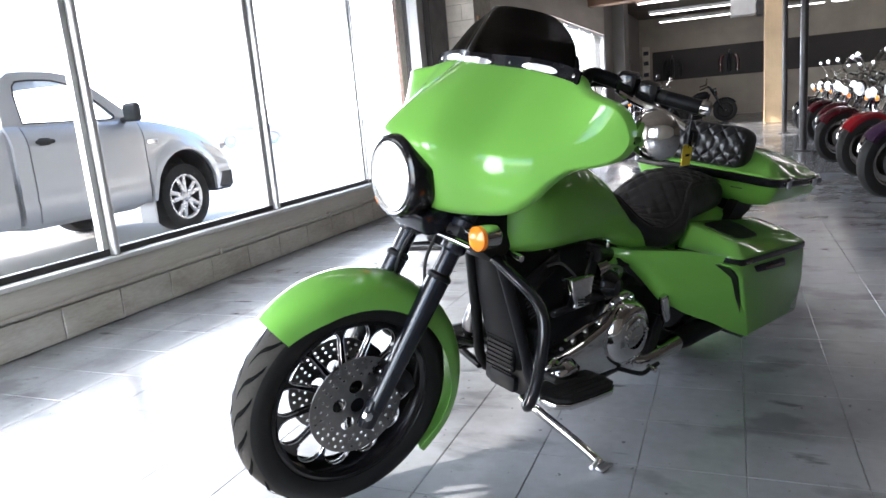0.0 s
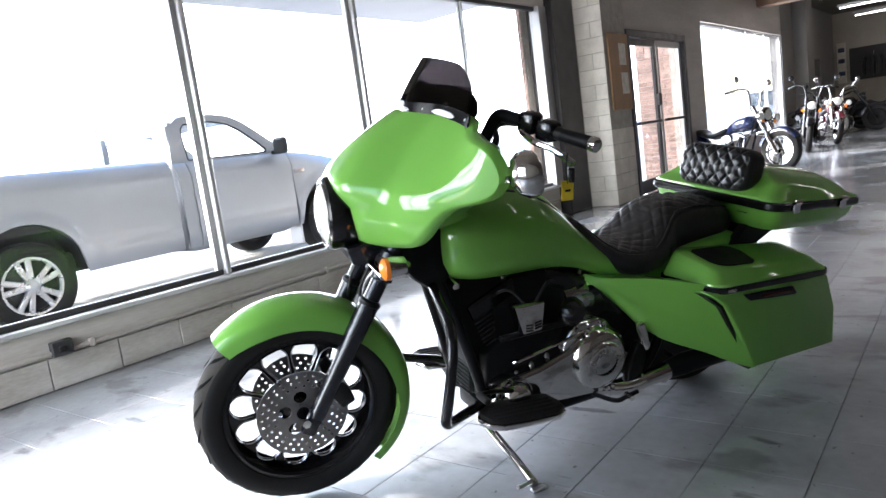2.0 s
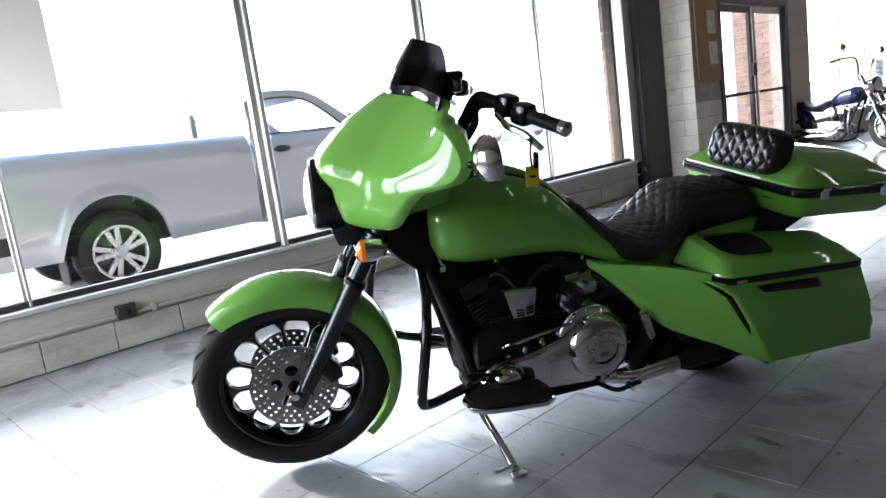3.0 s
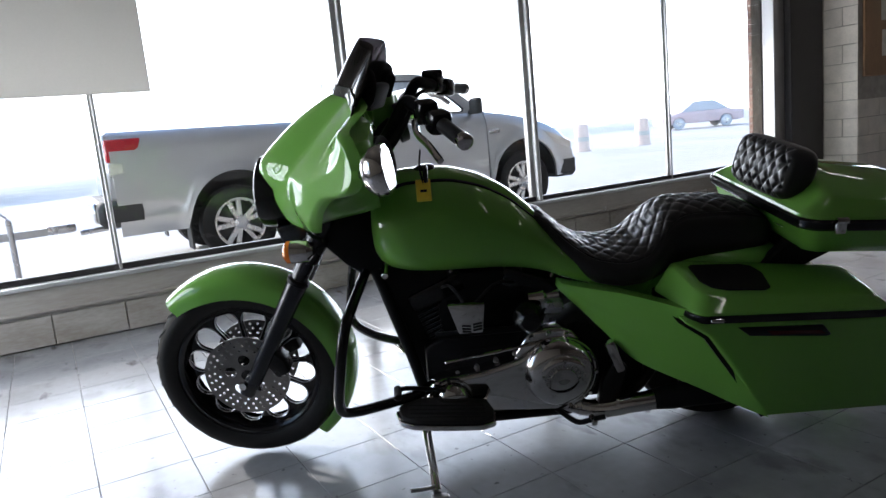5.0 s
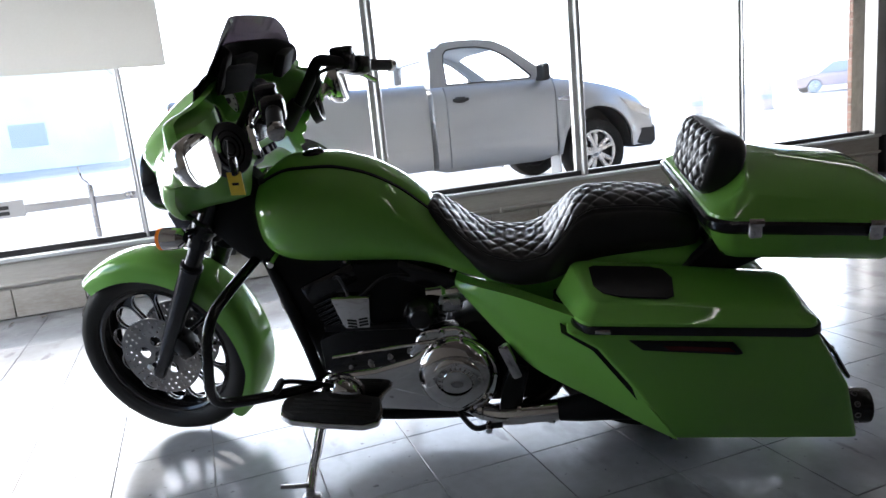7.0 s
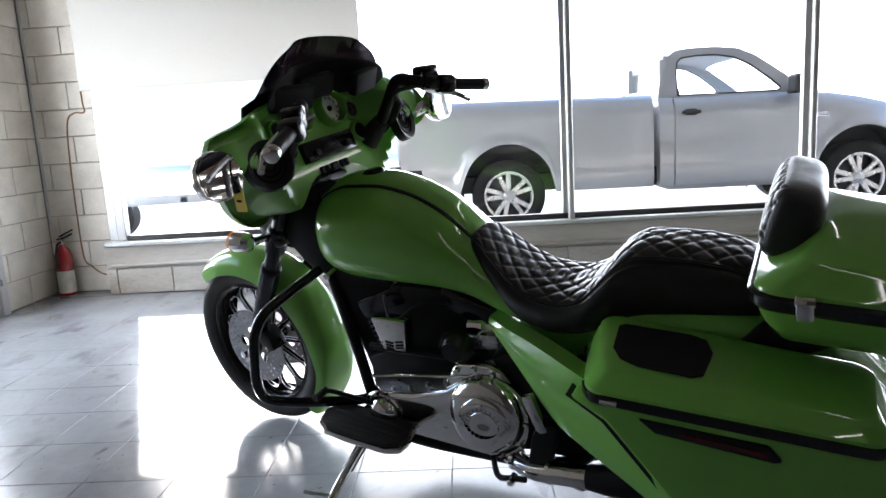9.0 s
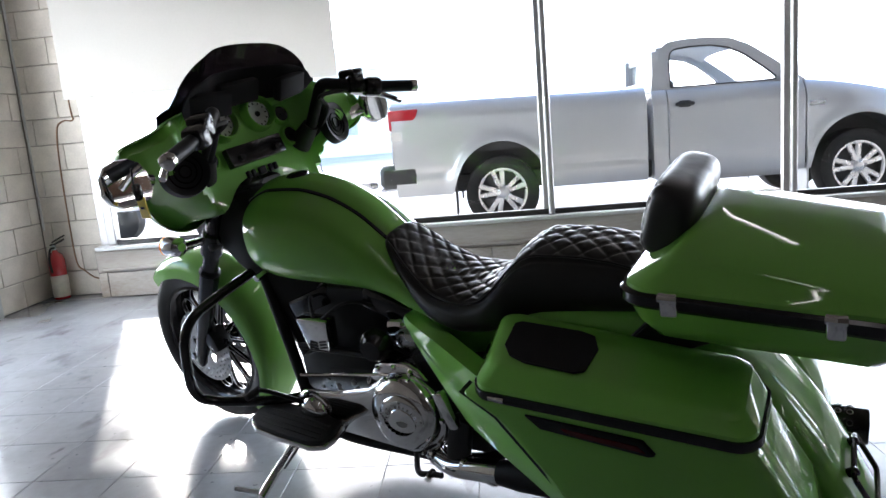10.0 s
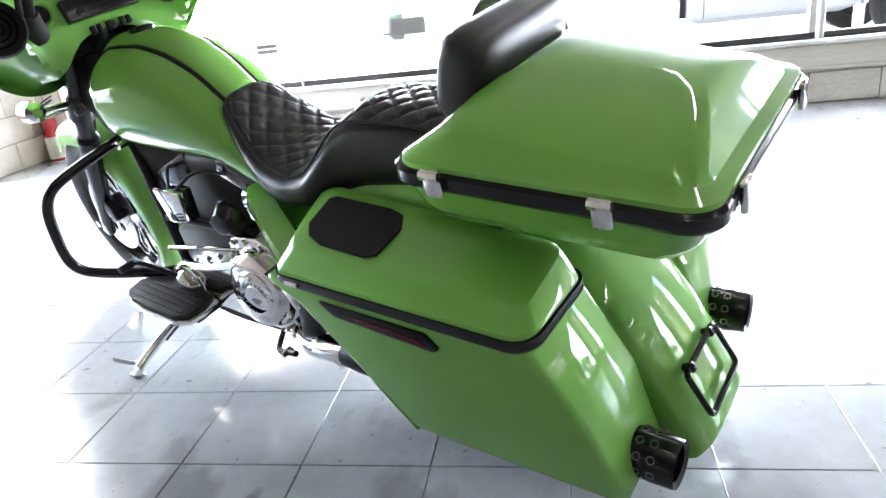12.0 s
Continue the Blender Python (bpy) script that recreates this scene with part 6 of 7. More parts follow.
for q in side_skin(1.68, 4.41, 0.36, lambda y: 1.385 - 0.02 * (y - 1.68), HUB_R):
    tp("bed_side", q, M["silver"], label="silver cargo bed side", angle=60)
for hub in (HUB_R, HUB_F):
    for x0, x1, xb in ((TX0 - 0.38, TX0 - 0.05, TX0 - 0.38), (TX1 + 0.05, TX1 + 0.38, TX1 + 0.36)):
        wh = tp("wheel_housing", prism(arch(hub, 0.40, 0.53, 15) + arch(hub, 0.40, 0.505, 15)[::-1], x0, x1, 'x'), M["trim_black"], label="black wheel arch liner")
        tp("liner_wall", prism(arch(hub, 0.40, 0.52, 15), xb, xb + 0.02, 'x'), M["trim_black"], wh)
tp("bed_floor", span(TX1 + 0.14, TX0 - 0.14, 1.75, 4.42, 0.80, 0.88), M["trim_black"])
tp("bed_front", span(TX1 + 0.14, TX0 - 0.14, 4.36, 4.42, 0.88, 1.32, 0.01), M["silver"])
tail = tp("tailgate", span(TX1 + 0.12, TX0 - 0.12, 1.64, 1.72, 0.72, 1.37, 0.02), M["silver"], label="silver tailgate")
tp("underbody", span(TX1 + 0.25, TX0 - 0.25, 1.9, 7.0, 0.36, 0.56, 0.02), M["trim_black"])
for x in (TX0, TX1 + 0.16):
    t1 = tp("tail_light", prism([(1.645, 1.09), (1.645, 1.31), (1.98, 1.31), (1.95, 1.20), (1.82, 1.09)], x - 0.155, x - 0.004, 'x', 0.02, 2), M["red_lens"], label="red tail light")
    tp("reverse_lens", span(x - 0.150, x + 0.004, 1.645, 1.80, 0.96, 1.095, 0.02), M["lens"], t1)
bmp = tp("rear_bumper", span(TX1 + 0.02, TX0 - 0.0, 1.50, 1.95, 0.46, 0.72, 0.05), M["trim_black"], label="black and chrome rear bumper")
tp("bumper_bar", span(TX1 + 0.30, TX0 - 0.28, 1.47, 1.52, 0.50, 0.71, 0.02), M["chrome"], bmp)
tp("tow_hitch", rod((-7.05, 1.75, 0.40), (-7.05, 1.35, 0.38), 0.03, 10), M["steel"], bmp)
# cab, doors and front
b_low = prism([(4.50, 0.36), (4.50, 1.285), (6.05, 1.285), (6.05, 0.34), (5.9, 0.30), (4.6, 0.30)], TX1 + 0.14, TX0 - 0.14, 'x', 0.01, 1)
tp("cab_body", b_low, M["silver"], label="silver cab", angle=50)
for q in side_skin(4.475, 4.625, 0.36, lambda y: 1.30, None, 4):
    tp("cab_side", q, M["silver"], angle=60)
CAB_SIDE = [(4.475, 1.28), (4.492, 1.42), (4.53, 1.60), (4.585, 1.72), (4.68, 1.785), (4.86, 1.805), (5.12, 1.805), (5.34, 1.775), (5.52, 1.695), (5.75, 1.53), (5.97, 1.37), (6.08, 1.28)]
CAB_GLASS = [(4.685, 1.310), (4.680, 1.56), (4.695, 1.66), (4.74, 1.705), (4.90, 1.722), (5.12, 1.718), (5.30, 1.680), (5.46, 1.600), (5.66, 1.445), (5.775, 1.340), (5.765, 1.312), (5.70, 1.306)]
roof_rows = []
for i in range(15):
    u = -1 + 2 * i / 14
    w = 0.80 * u
    roof_rows.append([Vector((-7.06 + w, y, z + 0.035 * (1 - u ** 4) - 0.03 * u ** 8)) for y, z in CAB_SIDE[3:9]])
roof = bmesh.new()
grid = [[roof.verts.new(p) for p in row] for row in roof_rows] + [[roof.verts.new(p - Vector((0, 0, 0.03))) for p in row] for row in roof_rows]
for k in (0, 15):
    for i in range(14):
        for j in range(5):
            roof.faces.new((grid[k + i][j], grid[k + i + 1][j], grid[k + i + 1][j + 1], grid[k + i][j + 1]))
tp("cab_roof", roof, M["silver"], label="silver cab roof", angle=60)
door_skins = side_skin(4.64, 6.035, 0.36, lambda y: 1.295, None, 30)
for sx, xs in ((1, TX0), (-1, TX1)):
    frame_p = plate(CAB_SIDE, [CAB_GLASS], 0.05)
    frame_p.transform(Matrix(((0, 1, 0, xs - 0.115 * sx), (1, 0, 0, 0), (0, 0, 1, 0), (0, 0, 0, 1))))
    for v in frame_p.verts:
        v.co.x -= sx * 0.16 * max(0.0, v.co.z - 1.28)
    tp("cab_frame", frame_p, M["silver"], label="silver door frame and pillars round the side window", angle=30)
    gl = prism(CAB_GLASS, -0.004, 0.004, 'x')
    for v in gl.verts:
        v.co.x += xs - 0.122 * sx - sx * 0.16 * max(0.0, v.co.z - 1.28)
    sg = tp("side_window", gl, M["glass"], label="clear side window bright with the sky behind")
    tp("window_trim", tube([(xs - 0.095 * sx - sx * 0.16 * max(0.0, z - 1.28), y, z) for y, z in CAB_GLASS + CAB_GLASS[:1]], 0.010, 6, 1), M["trim_black"], sg)
    door = tp("door", door_skins[0 if sx > 0 else 1], M["silver"], label="silver door", angle=60)
    tp("door_handle", box((0.04, 0.20, 0.04), (xs + 0.02 * sx, 4.80, 1.13), 0.015), M["trim_black"], door, "black door handle")
    tp("handle_cup", box((0.012, 0.12, 0.07), (xs + 0.006 * sx, 4.80, 1.13), 0.005, 1), M["trim_black"], door)
    mi = tp("side_mirror", box((0.20, 0.10, 0.20), (xs + 0.10 * sx, 5.84, 1.36), 0.04, 3), M["trim_black"], label="black side mirror")
    tp("mirror_arm", box((0.14, 0.06, 0.05), (xs - 0.02 * sx, 5.86, 1.29), 0.015), M["trim_black"], mi)
    tp("badge", box((0.01, 0.16, 0.05), (xs + 0.007 * sx, 6.15, 1.03), 0.003, 1), M["chrome"])
    hl = tp("headlight", prism([(6.95, 0.98), (7.18, 0.90), (7.40, 0.80), (7.39, 0.70), (7.10, 0.78)], min(xs + 0.004 * sx, xs - 0.25 * sx), max(xs + 0.004 * sx, xs - 0.25 * sx), 'x', 0.02, 2), M["lens"], label="clear headlight")
    tp("mud_flap", box((0.24, 0.02, 0.30), (xs - 0.14 * sx, 6.07, 0.26), 0.004, 1), M["silver"])
    tp("mud_flap", box((0.24, 0.02, 0.30), (xs - 0.14 * sx, 2.33, 0.28), 0.004, 1), M["trim_black"])
hood_line = lambda y: lerp_table([(6.05, 1.285), (6.45, 1.225), (6.95, 1.10), (7.25, 0.96), (7.42, 0.80)], y)[0]
for q in side_skin(6.05, 7.42, 0.36, hood_line, HUB_F, 40):
    tp("front_wing", q, M["silver"], label="silver front wing", angle=60)
tp("hood", loft([[(TX1 + 0.09, y, hood_line(y) - 0.01), (TX1 + 0.35, y, hood_line(y) + 0.035), (-7.06, y, hood_line(y) + 0.06), (TX0 - 0.35, y, hood_line(y) + 0.035), (TX0 - 0.09, y, hood_line(y) - 0.01), (TX0 - 0.14, y, hood_line(y) - 0.10), (TX1 + 0.14, y, hood_line(y) - 0.10)] for y in (6.05, 6.3, 6.6, 6.95, 7.2, 7.40)]), M["silver"], label="silver hood", angle=50)
tp("grille", span(TX1 + 0.2, TX0 - 0.2, 7.30, 7.42, 0.58, 0.80, 0.02), M["chrome"], label="chrome grille")
tp("front_bumper", span(TX1 - 0.0, TX0 + 0.0, 7.10, 7.50, 0.33, 0.62, 0.06), M["trim_black"], label="dark front bumper")
tp("windscreen", prism([(6.06, 1.29), (5.53, 1.70), (5.52, 1.69), (6.04, 1.28)], TX1 + 0.20, TX0 - 0.20, 'x'), M["glass"], label="windscreen")
tp("rear_window", span(TX1 + 0.2, TX0 - 0.2, 4.55, 4.57, 1.29, 1.64), M["glass"])
cb = bmesh.new()
span(TX1 + 0.13, TX0 - 0.13, 4.49, 4.545, 1.27, 1.40, 0.01, cb)
span(TX1 + 0.16, TX0 - 0.16, 4.545, 4.60, 1.62, 1.74, 0.01, cb)
for x in (TX1 + 0.28, TX0 - 0.28):
    span(x - 0.14, x + 0.14, 4.50, 4.58, 1.38, 1.70, 0.01, cb)
tp("cab_back", cb, M["silver"], label="silver back wall of the cab")
tp("seat_back", box((1.35, 0.14, 0.55), (-7.06, 4.72, 1.13), 0.05), M["trim_black"])
tp("aerial", rod((-7.9, 4.62, 1.70), (-7.9, 4.60, 1.90), 0.01, 6), M["trim_black"])
for yc in (HUB_R, HUB_F):
    tp("axle", rod((TX1 + 0.2, yc, HUB_Z), (TX0 - 0.2, yc, HUB_Z), 0.05, 10), M["trim_black"])
    for sx, xs in ((1, TX0 - 0.02), (-1, TX1 + 0.02)):
        xc = xs - 0.13 * sx
        wl = bmesh.new()
        lathe([(0.05, 0.085), (0.09, 0.07), (0.10, 0.05), (0.24, 0.03), (0.262, 0.10), (0.268, 0.105), (0.268, -0.1), (0.25, -0.1), (0.235, 0.0), (0.05, 0.0)], (xc, yc, HUB_Z), (sx, 0, 0), 40, wl)
        wheel = tp("wheel", wl, M["trim_black"], label="black tyre on a silver five-spoke rim")
        tp("tyre", lathe([(0.262, 0.105), (0.29, 0.125), (0.36, 0.13), (0.395, 0.115), (0.405, 0.06), (0.405, -0.06), (0.395, -0.115), (0.36, -0.13), (0.29, -0.125), (0.262, -0.105)], (xc, yc, HUB_Z), (sx, 0, 0), 48), M["rubber"], wheel)
        tp("rim_lip", lathe([(0.238, 0.09), (0.250, 0.112), (0.270, 0.114), (0.274, 0.10)], (xc, yc, HUB_Z), (sx, 0, 0), 44), M["alloy"], wheel)
        tp("hub_cap", lathe([(0, 0.115), (0.05, 0.112), (0.068, 0.10), (0.085, 0.075)], (xc, yc, HUB_Z), (sx, 0, 0), 24), M["alloy"], wheel)
        for k in range(5):
            for dd in (-0.25, 0.25):
                a = 2 * math.pi * k / 5 + 0.2
                q = box((0.035, 0.056, 0.20), (0, 0, 0.155), 0.010, 1)
                q.transform(Matrix.Translation((xc + 0.092 * sx, yc, HUB_Z)) @ Matrix.Rotation(a + dd, 4, 'X') @ Matrix.Rotation(-dd * 0.15, 4, 'X'))
                tp("spoke", q, M["alloy"], wheel)
            q = lathe([(0, 0.015), (0.012, 0.012), (0.013, 0)], (xc + 0.10 * sx, yc + 0.075 * math.cos(a), HUB_Z + 0.075 * math.sin(a)), (sx, 0, 0), 8)
            tp("lug_nut", q, M["steel"], wheel)

# a trailer tongue behind the truck
tg = thing("trailer", "pale boat trailer tongue with a jack stand", "trailer", pose(0, 0, 0))
part("tongue", prism([(-2.6, 0.36), (1.05, 0.40), (1.05, 0.48), (-2.6, 0.50)], -7.10, -7.00, 'x', 0.01), M["sill"], tg)
part("coupler", box((0.12, 0.28, 0.10), (-7.05, 1.18, 0.45), 0.03), M["steel"], tg)
jk = part("jack_post", rod((-6.92, 0.72, OUT), (-6.92, 0.72, 0.62), 0.03, 12), M["steel"], tg)
part("jack_crank", tube([(-6.92, 0.72, 0.62), (-6.92, 0.66, 0.70), (-6.92, 0.64, 0.82)], 0.012, 8), M["steel"], jk)
part("jack_foot", lathe([(0, 0), (0.09, 0), (0.09, 0.015), (0.03, 0.03)], (-6.92, 0.72, OUT + 0.001), (0, 0, 1), 16), M["steel"], jk)
part("side_rail", prism([(-2.6, 0.36), (0.2, 0.40), (0.2, 0.46), (-2.6, 0.46)], -7.75, -7.68, 'x', 0.01), M["sill"], tg)
part("crossbar", span(-7.75, -7.0, -1.2, -1.1, 0.38, 0.46, 0.008), M["sill"], tg)
plate_m = part("marker_plate", span(-6.995, -6.985, -0.45, 0.05, 0.36, 0.54, 0.006), M["sill"], tg, "pale marker plate")
for z in (0.47, 0.41):
    part("lettering_bar", span(-6.984, -6.981, -0.35, -0.10, z - 0.02, z + 0.02), M["trim_black"], plate_m)
for x in (-7.35,):
    wl = part("trailer_wheel", lathe([(0, 0.09), (0.12, 0.09), (0.15, 0.10), (0.27, 0.09), (0.29, 0), (0.27, -0.09), (0, -0.09)], (x, -2.2, OUT + 0.29), (1, 0, 0), 28), M["rubber"], tg)

# far across the lot
bd = thing("building", "metal building with a doorway across the lot, paled to imitate haze", "building", pose(0, 0, 0), kind="")
part("wall", span(-46, -38, -16, -1.5, OUT, 4.6), M["stucco"], bd)
part("roof", prism([(-16.4, 4.6), (-8.7, 6.6), (-1.1, 4.6)], -46.4, -37.6, 'x'), M["stucco"], bd)
# doorway and window in pale grey, with haze put into their colour
part("doorway", span(-38.0, -37.94, -9.6, -8.2, OUT, 2.3), M["pale_grey"], bd)
part("window", span(-38.0, -37.94, -6.2, -4.6, 1.1, 2.2), M["pale_grey"], bd)

def far_car(name, label, m, paint, length=4.5, high=1.45, pane="car_glass"):
    t = thing(name, label, "car", m)
    L, k = length, high / 1.45
    low = prism([(0, 0.30), (0.05, 0.75), (1.0, 0.92), (L - 0.9, 0.95), (L, 0.85), (L, 0.35), (L - 0.4, 0.28)] + [(L - 0.95 + 0.36 * math.cos(a), 0.32 + 0.36 * math.sin(a)) for a in (math.pi * 0, math.pi * 0.25, math.pi * 0.5, math.pi * 0.75, math.pi)] + [(0.95 + 0.36 * math.cos(a), 0.32 + 0.36 * math.sin(a)) for a in (0, math.pi * 0.25, math.pi * 0.5, math.pi * 0.75, math.pi)] + [(0.4, 0.28)], -0.88, 0.88, 'y', 0.04, 2)
    part("body", low, M[paint], t)
    part("cabin", prism([(1.1, 0.92), (1.8, high - 0.02), (L - 1.5, high), (L - 0.7, 0.95)], -0.74, 0.74, 'y', 0.05, 2), M[pane], t)
    part("roof", prism([(1.85, high - 0.01), (2.0, high + 0.03), (L - 1.6, high + 0.03), (L - 1.5, high - 0.01)], -0.70, 0.70, 'y', 0.02, 1), M[paint], t)
    for x in (0.95, L - 0.95):
        for y in (-0.78, 0.78):
            w = part("wheel", lathe([(0, 0.1), (0.2, 0.1), (0.31, 0.09), (0.32, 0), (0.31, -0.09), (0, -0.1)], (x, y, 0.32), (0, 1, 0), 24), M["rubber" if pane == "car_glass" else "pale_grey"], t)
            part("rim", lathe([(0, 0.115), (0.17, 0.108), (0.19, 0.09)], (x, y, 0.32), (0, math.copysign(1, y), 0), 20), M["alloy"], w)
    return t


# this car's panes and tyres are pale grey too, imitating distant haze
far_car("car", "small red car across the lot, paled to imitate glare", pose(-27.0, 31.5, OUT, 0, 0, 60), "glare_pale_red", 4.5, 1.45, "pale_grey")
far_car("car", "silver car parked along the far shop windows", pose(-7.4, 36.5, OUT, 0, 0, 100), "silver", 4.6, 1.6)
for x, y in ((-17.5, 17.6), (-17.0, 20.0)):
    t = thing("barrel", "orange traffic barrel on the lot, paled to imitate glare", "barrel", pose(x, y, OUT), "barrels")
    part("drum", lathe([(0, 0), (0.30, 0), (0.30, 0.05), (0.27, 0.06), (0.25, 0.5), (0.22, 0.95), (0, 0.97)], (0, 0, 0), (0, 0, 1), 20), M["glare_pale_orange"], t)
    part("stripe", lathe([(0.262, 0.35), (0.268, 0.35), (0.262, 0.5), (0.256, 0.5)], (0, 0, 0), (0, 0, 1), 20), M["white_label"], t)

# ---- other motorcycles in the showroom ----
def cruiser(label, m, paint, bars=1.12, shield=False, metal="chrome", bags=False):
    t = thing("motorcycle", label, "motorcycle", m @ pose(0, 0, 0, -7, 0, 0), "parked motorcycles")
    R = 0.33
    ax, rx = Vector((0, 0, R)), Vector((-1.62, 0, R))
    for nm, c, w in (("front_wheel", ax, 0.11), ("rear_wheel", rx, 0.16)):
        wh = part(nm, lathe([(0.03, -0.05), (0.05, -0.02), (0.19, -0.02), (0.21, -w * 0.4), (0.225, -w * 0.4), (0.225, w * 0.4), (0.21, w * 0.4), (0.19, 0.02), (0.05, 0.02), (0.03, 0.05)], c, (0, 1, 0), 30), M[metal], t)
        part("tyre", lathe([(0.222, -w * 0.42), (0.27, -w * 0.5), (0.31, -w * 0.42), (R, -w * 0.15), (R, w * 0.15), (0.31, w * 0.42), (0.27, w * 0.5), (0.222, w * 0.42)], c, (0, 1, 0), 36), M["rubber"], wh)
        part("brake_disc", lathe([(0.06, 0.0), (0.14, 0.0), (0.14, 0.004), (0.06, 0.004)], c + Vector((0, 0.06, 0)), (0, 1, 0), 28), M["dark_steel"], wh)
    part("front_fender", fender_bm(ax, lambda q: R + 0.04, lambda q: 0.075, lambda q: 0.07, 35, 165, 16, 8), M[paint], t, angle=60)
    part("rear_fender", fender_bm(rx, lambda q: R + 0.05, lambda q: 0.10, lambda q: 0.08, 20, 190, 18, 8), M[paint], t, angle=60)
    d = Vector((-0.5, 0, 0.86)).normalized()
    for y in (-0.10, 0.10):
        leg = part("fork_leg", rod((0, y, 0.30), Vector((0, y, 0.30)) + d * 0.86, 0.027, 12), M[metal], t)
        part("lower_leg", rod((0.0, y, 0.27), Vector((0, y, 0.27)) + d * 0.36, 0.036, 12), M[metal], leg)
    hc = Vector((-0.25, 0, 0.90))
    hl = part("headlight", lathe([(0, -0.12), (0.05, -0.11), (0.085, -0.04), (0.092, 0.02), (0.085, 0.03), (0, 0.03)], hc, (1, 0, -0.05), 24), M[metal], t)
    part("lens", lathe([(0, 0.045), (0.05, 0.042), (0.08, 0.031)], hc, (1, 0, -0.05), 24), M["lens"], hl)
    for y in (-0.15, 0.15):
        sg = part("turn_signal", lathe([(0, -0.03), (0.03, -0.02), (0.035, 0.01), (0, 0.012)], (-0.22, y, 0.80), (1, 0, 0), 14), M[metal], t)
        part("lens", lathe([(0, 0.025), (0.03, 0.014)], (-0.22, y, 0.80), (1, 0, 0), 14), M["orange"], sg)
    if metal == "chrome":
        nac = part("light_nacelle", lathe([(0.0, -0.20), (0.07, -0.17), (0.115, -0.06), (0.118, 0.0), (0.105, 0.012)], hc, (1, 0, -0.05), 24), M[metal], t, "chrome headlight nacelle")
        part("light_bar", rod((-0.24, -0.24, 0.84), (-0.24, 0.24, 0.84), 0.012, 8), M[metal], nac)
        for y in (-0.20, 0.20):
            pl = part("passing_lamp", lathe([(0, -0.08), (0.045, -0.06), (0.062, 0.0), (0.058, 0.02), (0, 0.02)], (-0.21, y, 0.86), (1, 0, -0.05), 20), M[metal], t, "chrome passing lamp")
            part("lens", lathe([(0, 0.032), (0.03, 0.030), (0.054, 0.021)], (-0.21, y, 0.86), (1, 0, -0.05), 20), M["lens"], pl)
        part("engine_guard", tube([(-0.44, -0.03, 0.62), (-0.40, -0.28, 0.58), (-0.38, -0.36, 0.46), (-0.42, -0.32, 0.32), (-0.56, -0.12, 0.24), (-0.56, 0.12, 0.24), (-0.42, 0.32, 0.32), (-0.38, 0.36, 0.46), (-0.40, 0.28, 0.58), (-0.44, 0.03, 0.62)], 0.016, 8, 5), M[metal], t, "chrome engine guard")
        ft = part("fender_trim", tube([(0.30, 0, 0.56), (0.335, 0, 0.50), (0.345, 0, 0.44)], 0.014, 8), M[metal], t)
        for y in (-0.10, 0.10):
            part("fork_shroud", rod(Vector((0, y, 0.30)) + d * 0.42, Vector((0, y, 0.30)) + d * 0.74, 0.042, 14), M[metal], t)
    hb = [(-0.46, 0.0, 0.99), (-0.46, 0.09, 1.0), (-0.46, 0.16, bars - 0.04), (-0.52, 0.28, bars), (-0.66, 0.42, bars - 0.05)]
    bar = part("handlebar", tube([(x, -y, z) for x, y, z in hb[:0:-1]] + hb, 0.014, 8, 5), M[metal], t)
    for sy in (1, -1):
        part("grip", rod((-0.57, 0.335 * sy, bars - 0.015), (-0.68, 0.44 * sy, bars - 0.055), 0.019, 10), M["rubber"], bar)
        mr = part("mirror", lathe([(0, 0.03), (0.04, 0.02), (0.05, 0), (0, -0.005)], (-0.50, 0.40 * sy, bars + 0.14), (1, 0, 0), 16), M[metal], t)
        part("mirror_stem", rod((-0.54, 0.31 * sy, bars), (-0.50, 0.39 * sy, bars + 0.13), 0.006, 6), M[metal], mr)
        part("lever", rod((-0.50, 0.31 * sy, bars), (-0.60, 0.44 * sy, bars - 0.05), 0.007, 6), M[metal], bar)
    tank = [(-0.42, 0.03, 0.80, 0.76), (-0.45, 0.09, 0.87, 0.70), (-0.55, 0.14, 0.91, 0.67), (-0.70, 0.14, 0.89, 0.66), (-0.85, 0.11, 0.82, 0.65), (-0.95, 0.06, 0.74, 0.64)]
    part("fuel_tank", loft([ring_se(x, *[lerp_table(tank, x)[i] for i in (0, 2, 1)], 2.3, 20) for x in np.linspace(-0.42, -0.95, 14)]), M[paint], t, angle=60)
    seat_t = [(-0.90, 0.05, 0.76, 0.68), (-0.98, 0.13, 0.74, 0.63), (-1.15, 0.16, 0.68, 0.58), (-1.30, 0.15, 0.71, 0.60), (-1.38, 0.11, 0.77, 0.62), (-1.65, 0.10, 0.76, 0.68), (-1.78, 0.05, 0.73, 0.69)]
    part("seat", loft([ring_se(x, *[lerp_table(seat_t, x)[i] for i in (0, 2, 1)], 2.4, 20) for x in np.linspace(-0.90, -1.78, 20)]), M["leather"], t, angle=60)
    en = part("engine", prism([(-0.60, 0.20), (-0.62, 0.36), (-0.75, 0.42), (-0.95, 0.42), (-1.15, 0.40), (-1.22, 0.26), (-1.10, 0.16), (-0.70, 0.15)], -0.14, 0.14, 'y', 0.02, 2), M["black_metal" if metal != "chrome" else "steel"], t)
    for base, lean in (((-0.74, 0, 0.39), 22), ((-0.87, 0, 0.39), -22)):
        dd = Vector((math.sin(radians(lean)), 0, math.cos(radians(lean))))
        cy = part("cylinder", rod(Vector(base), Vector(base) + dd * 0.25, 0.065, 14), M["black_metal"], en)
        q = box((0.14, 0.14, 0.05), (0, 0, 0), 0.014, 1)
        q.transform(Matrix.Translation(Vector(base) + dd * 0.23) @ frame_of(dd))
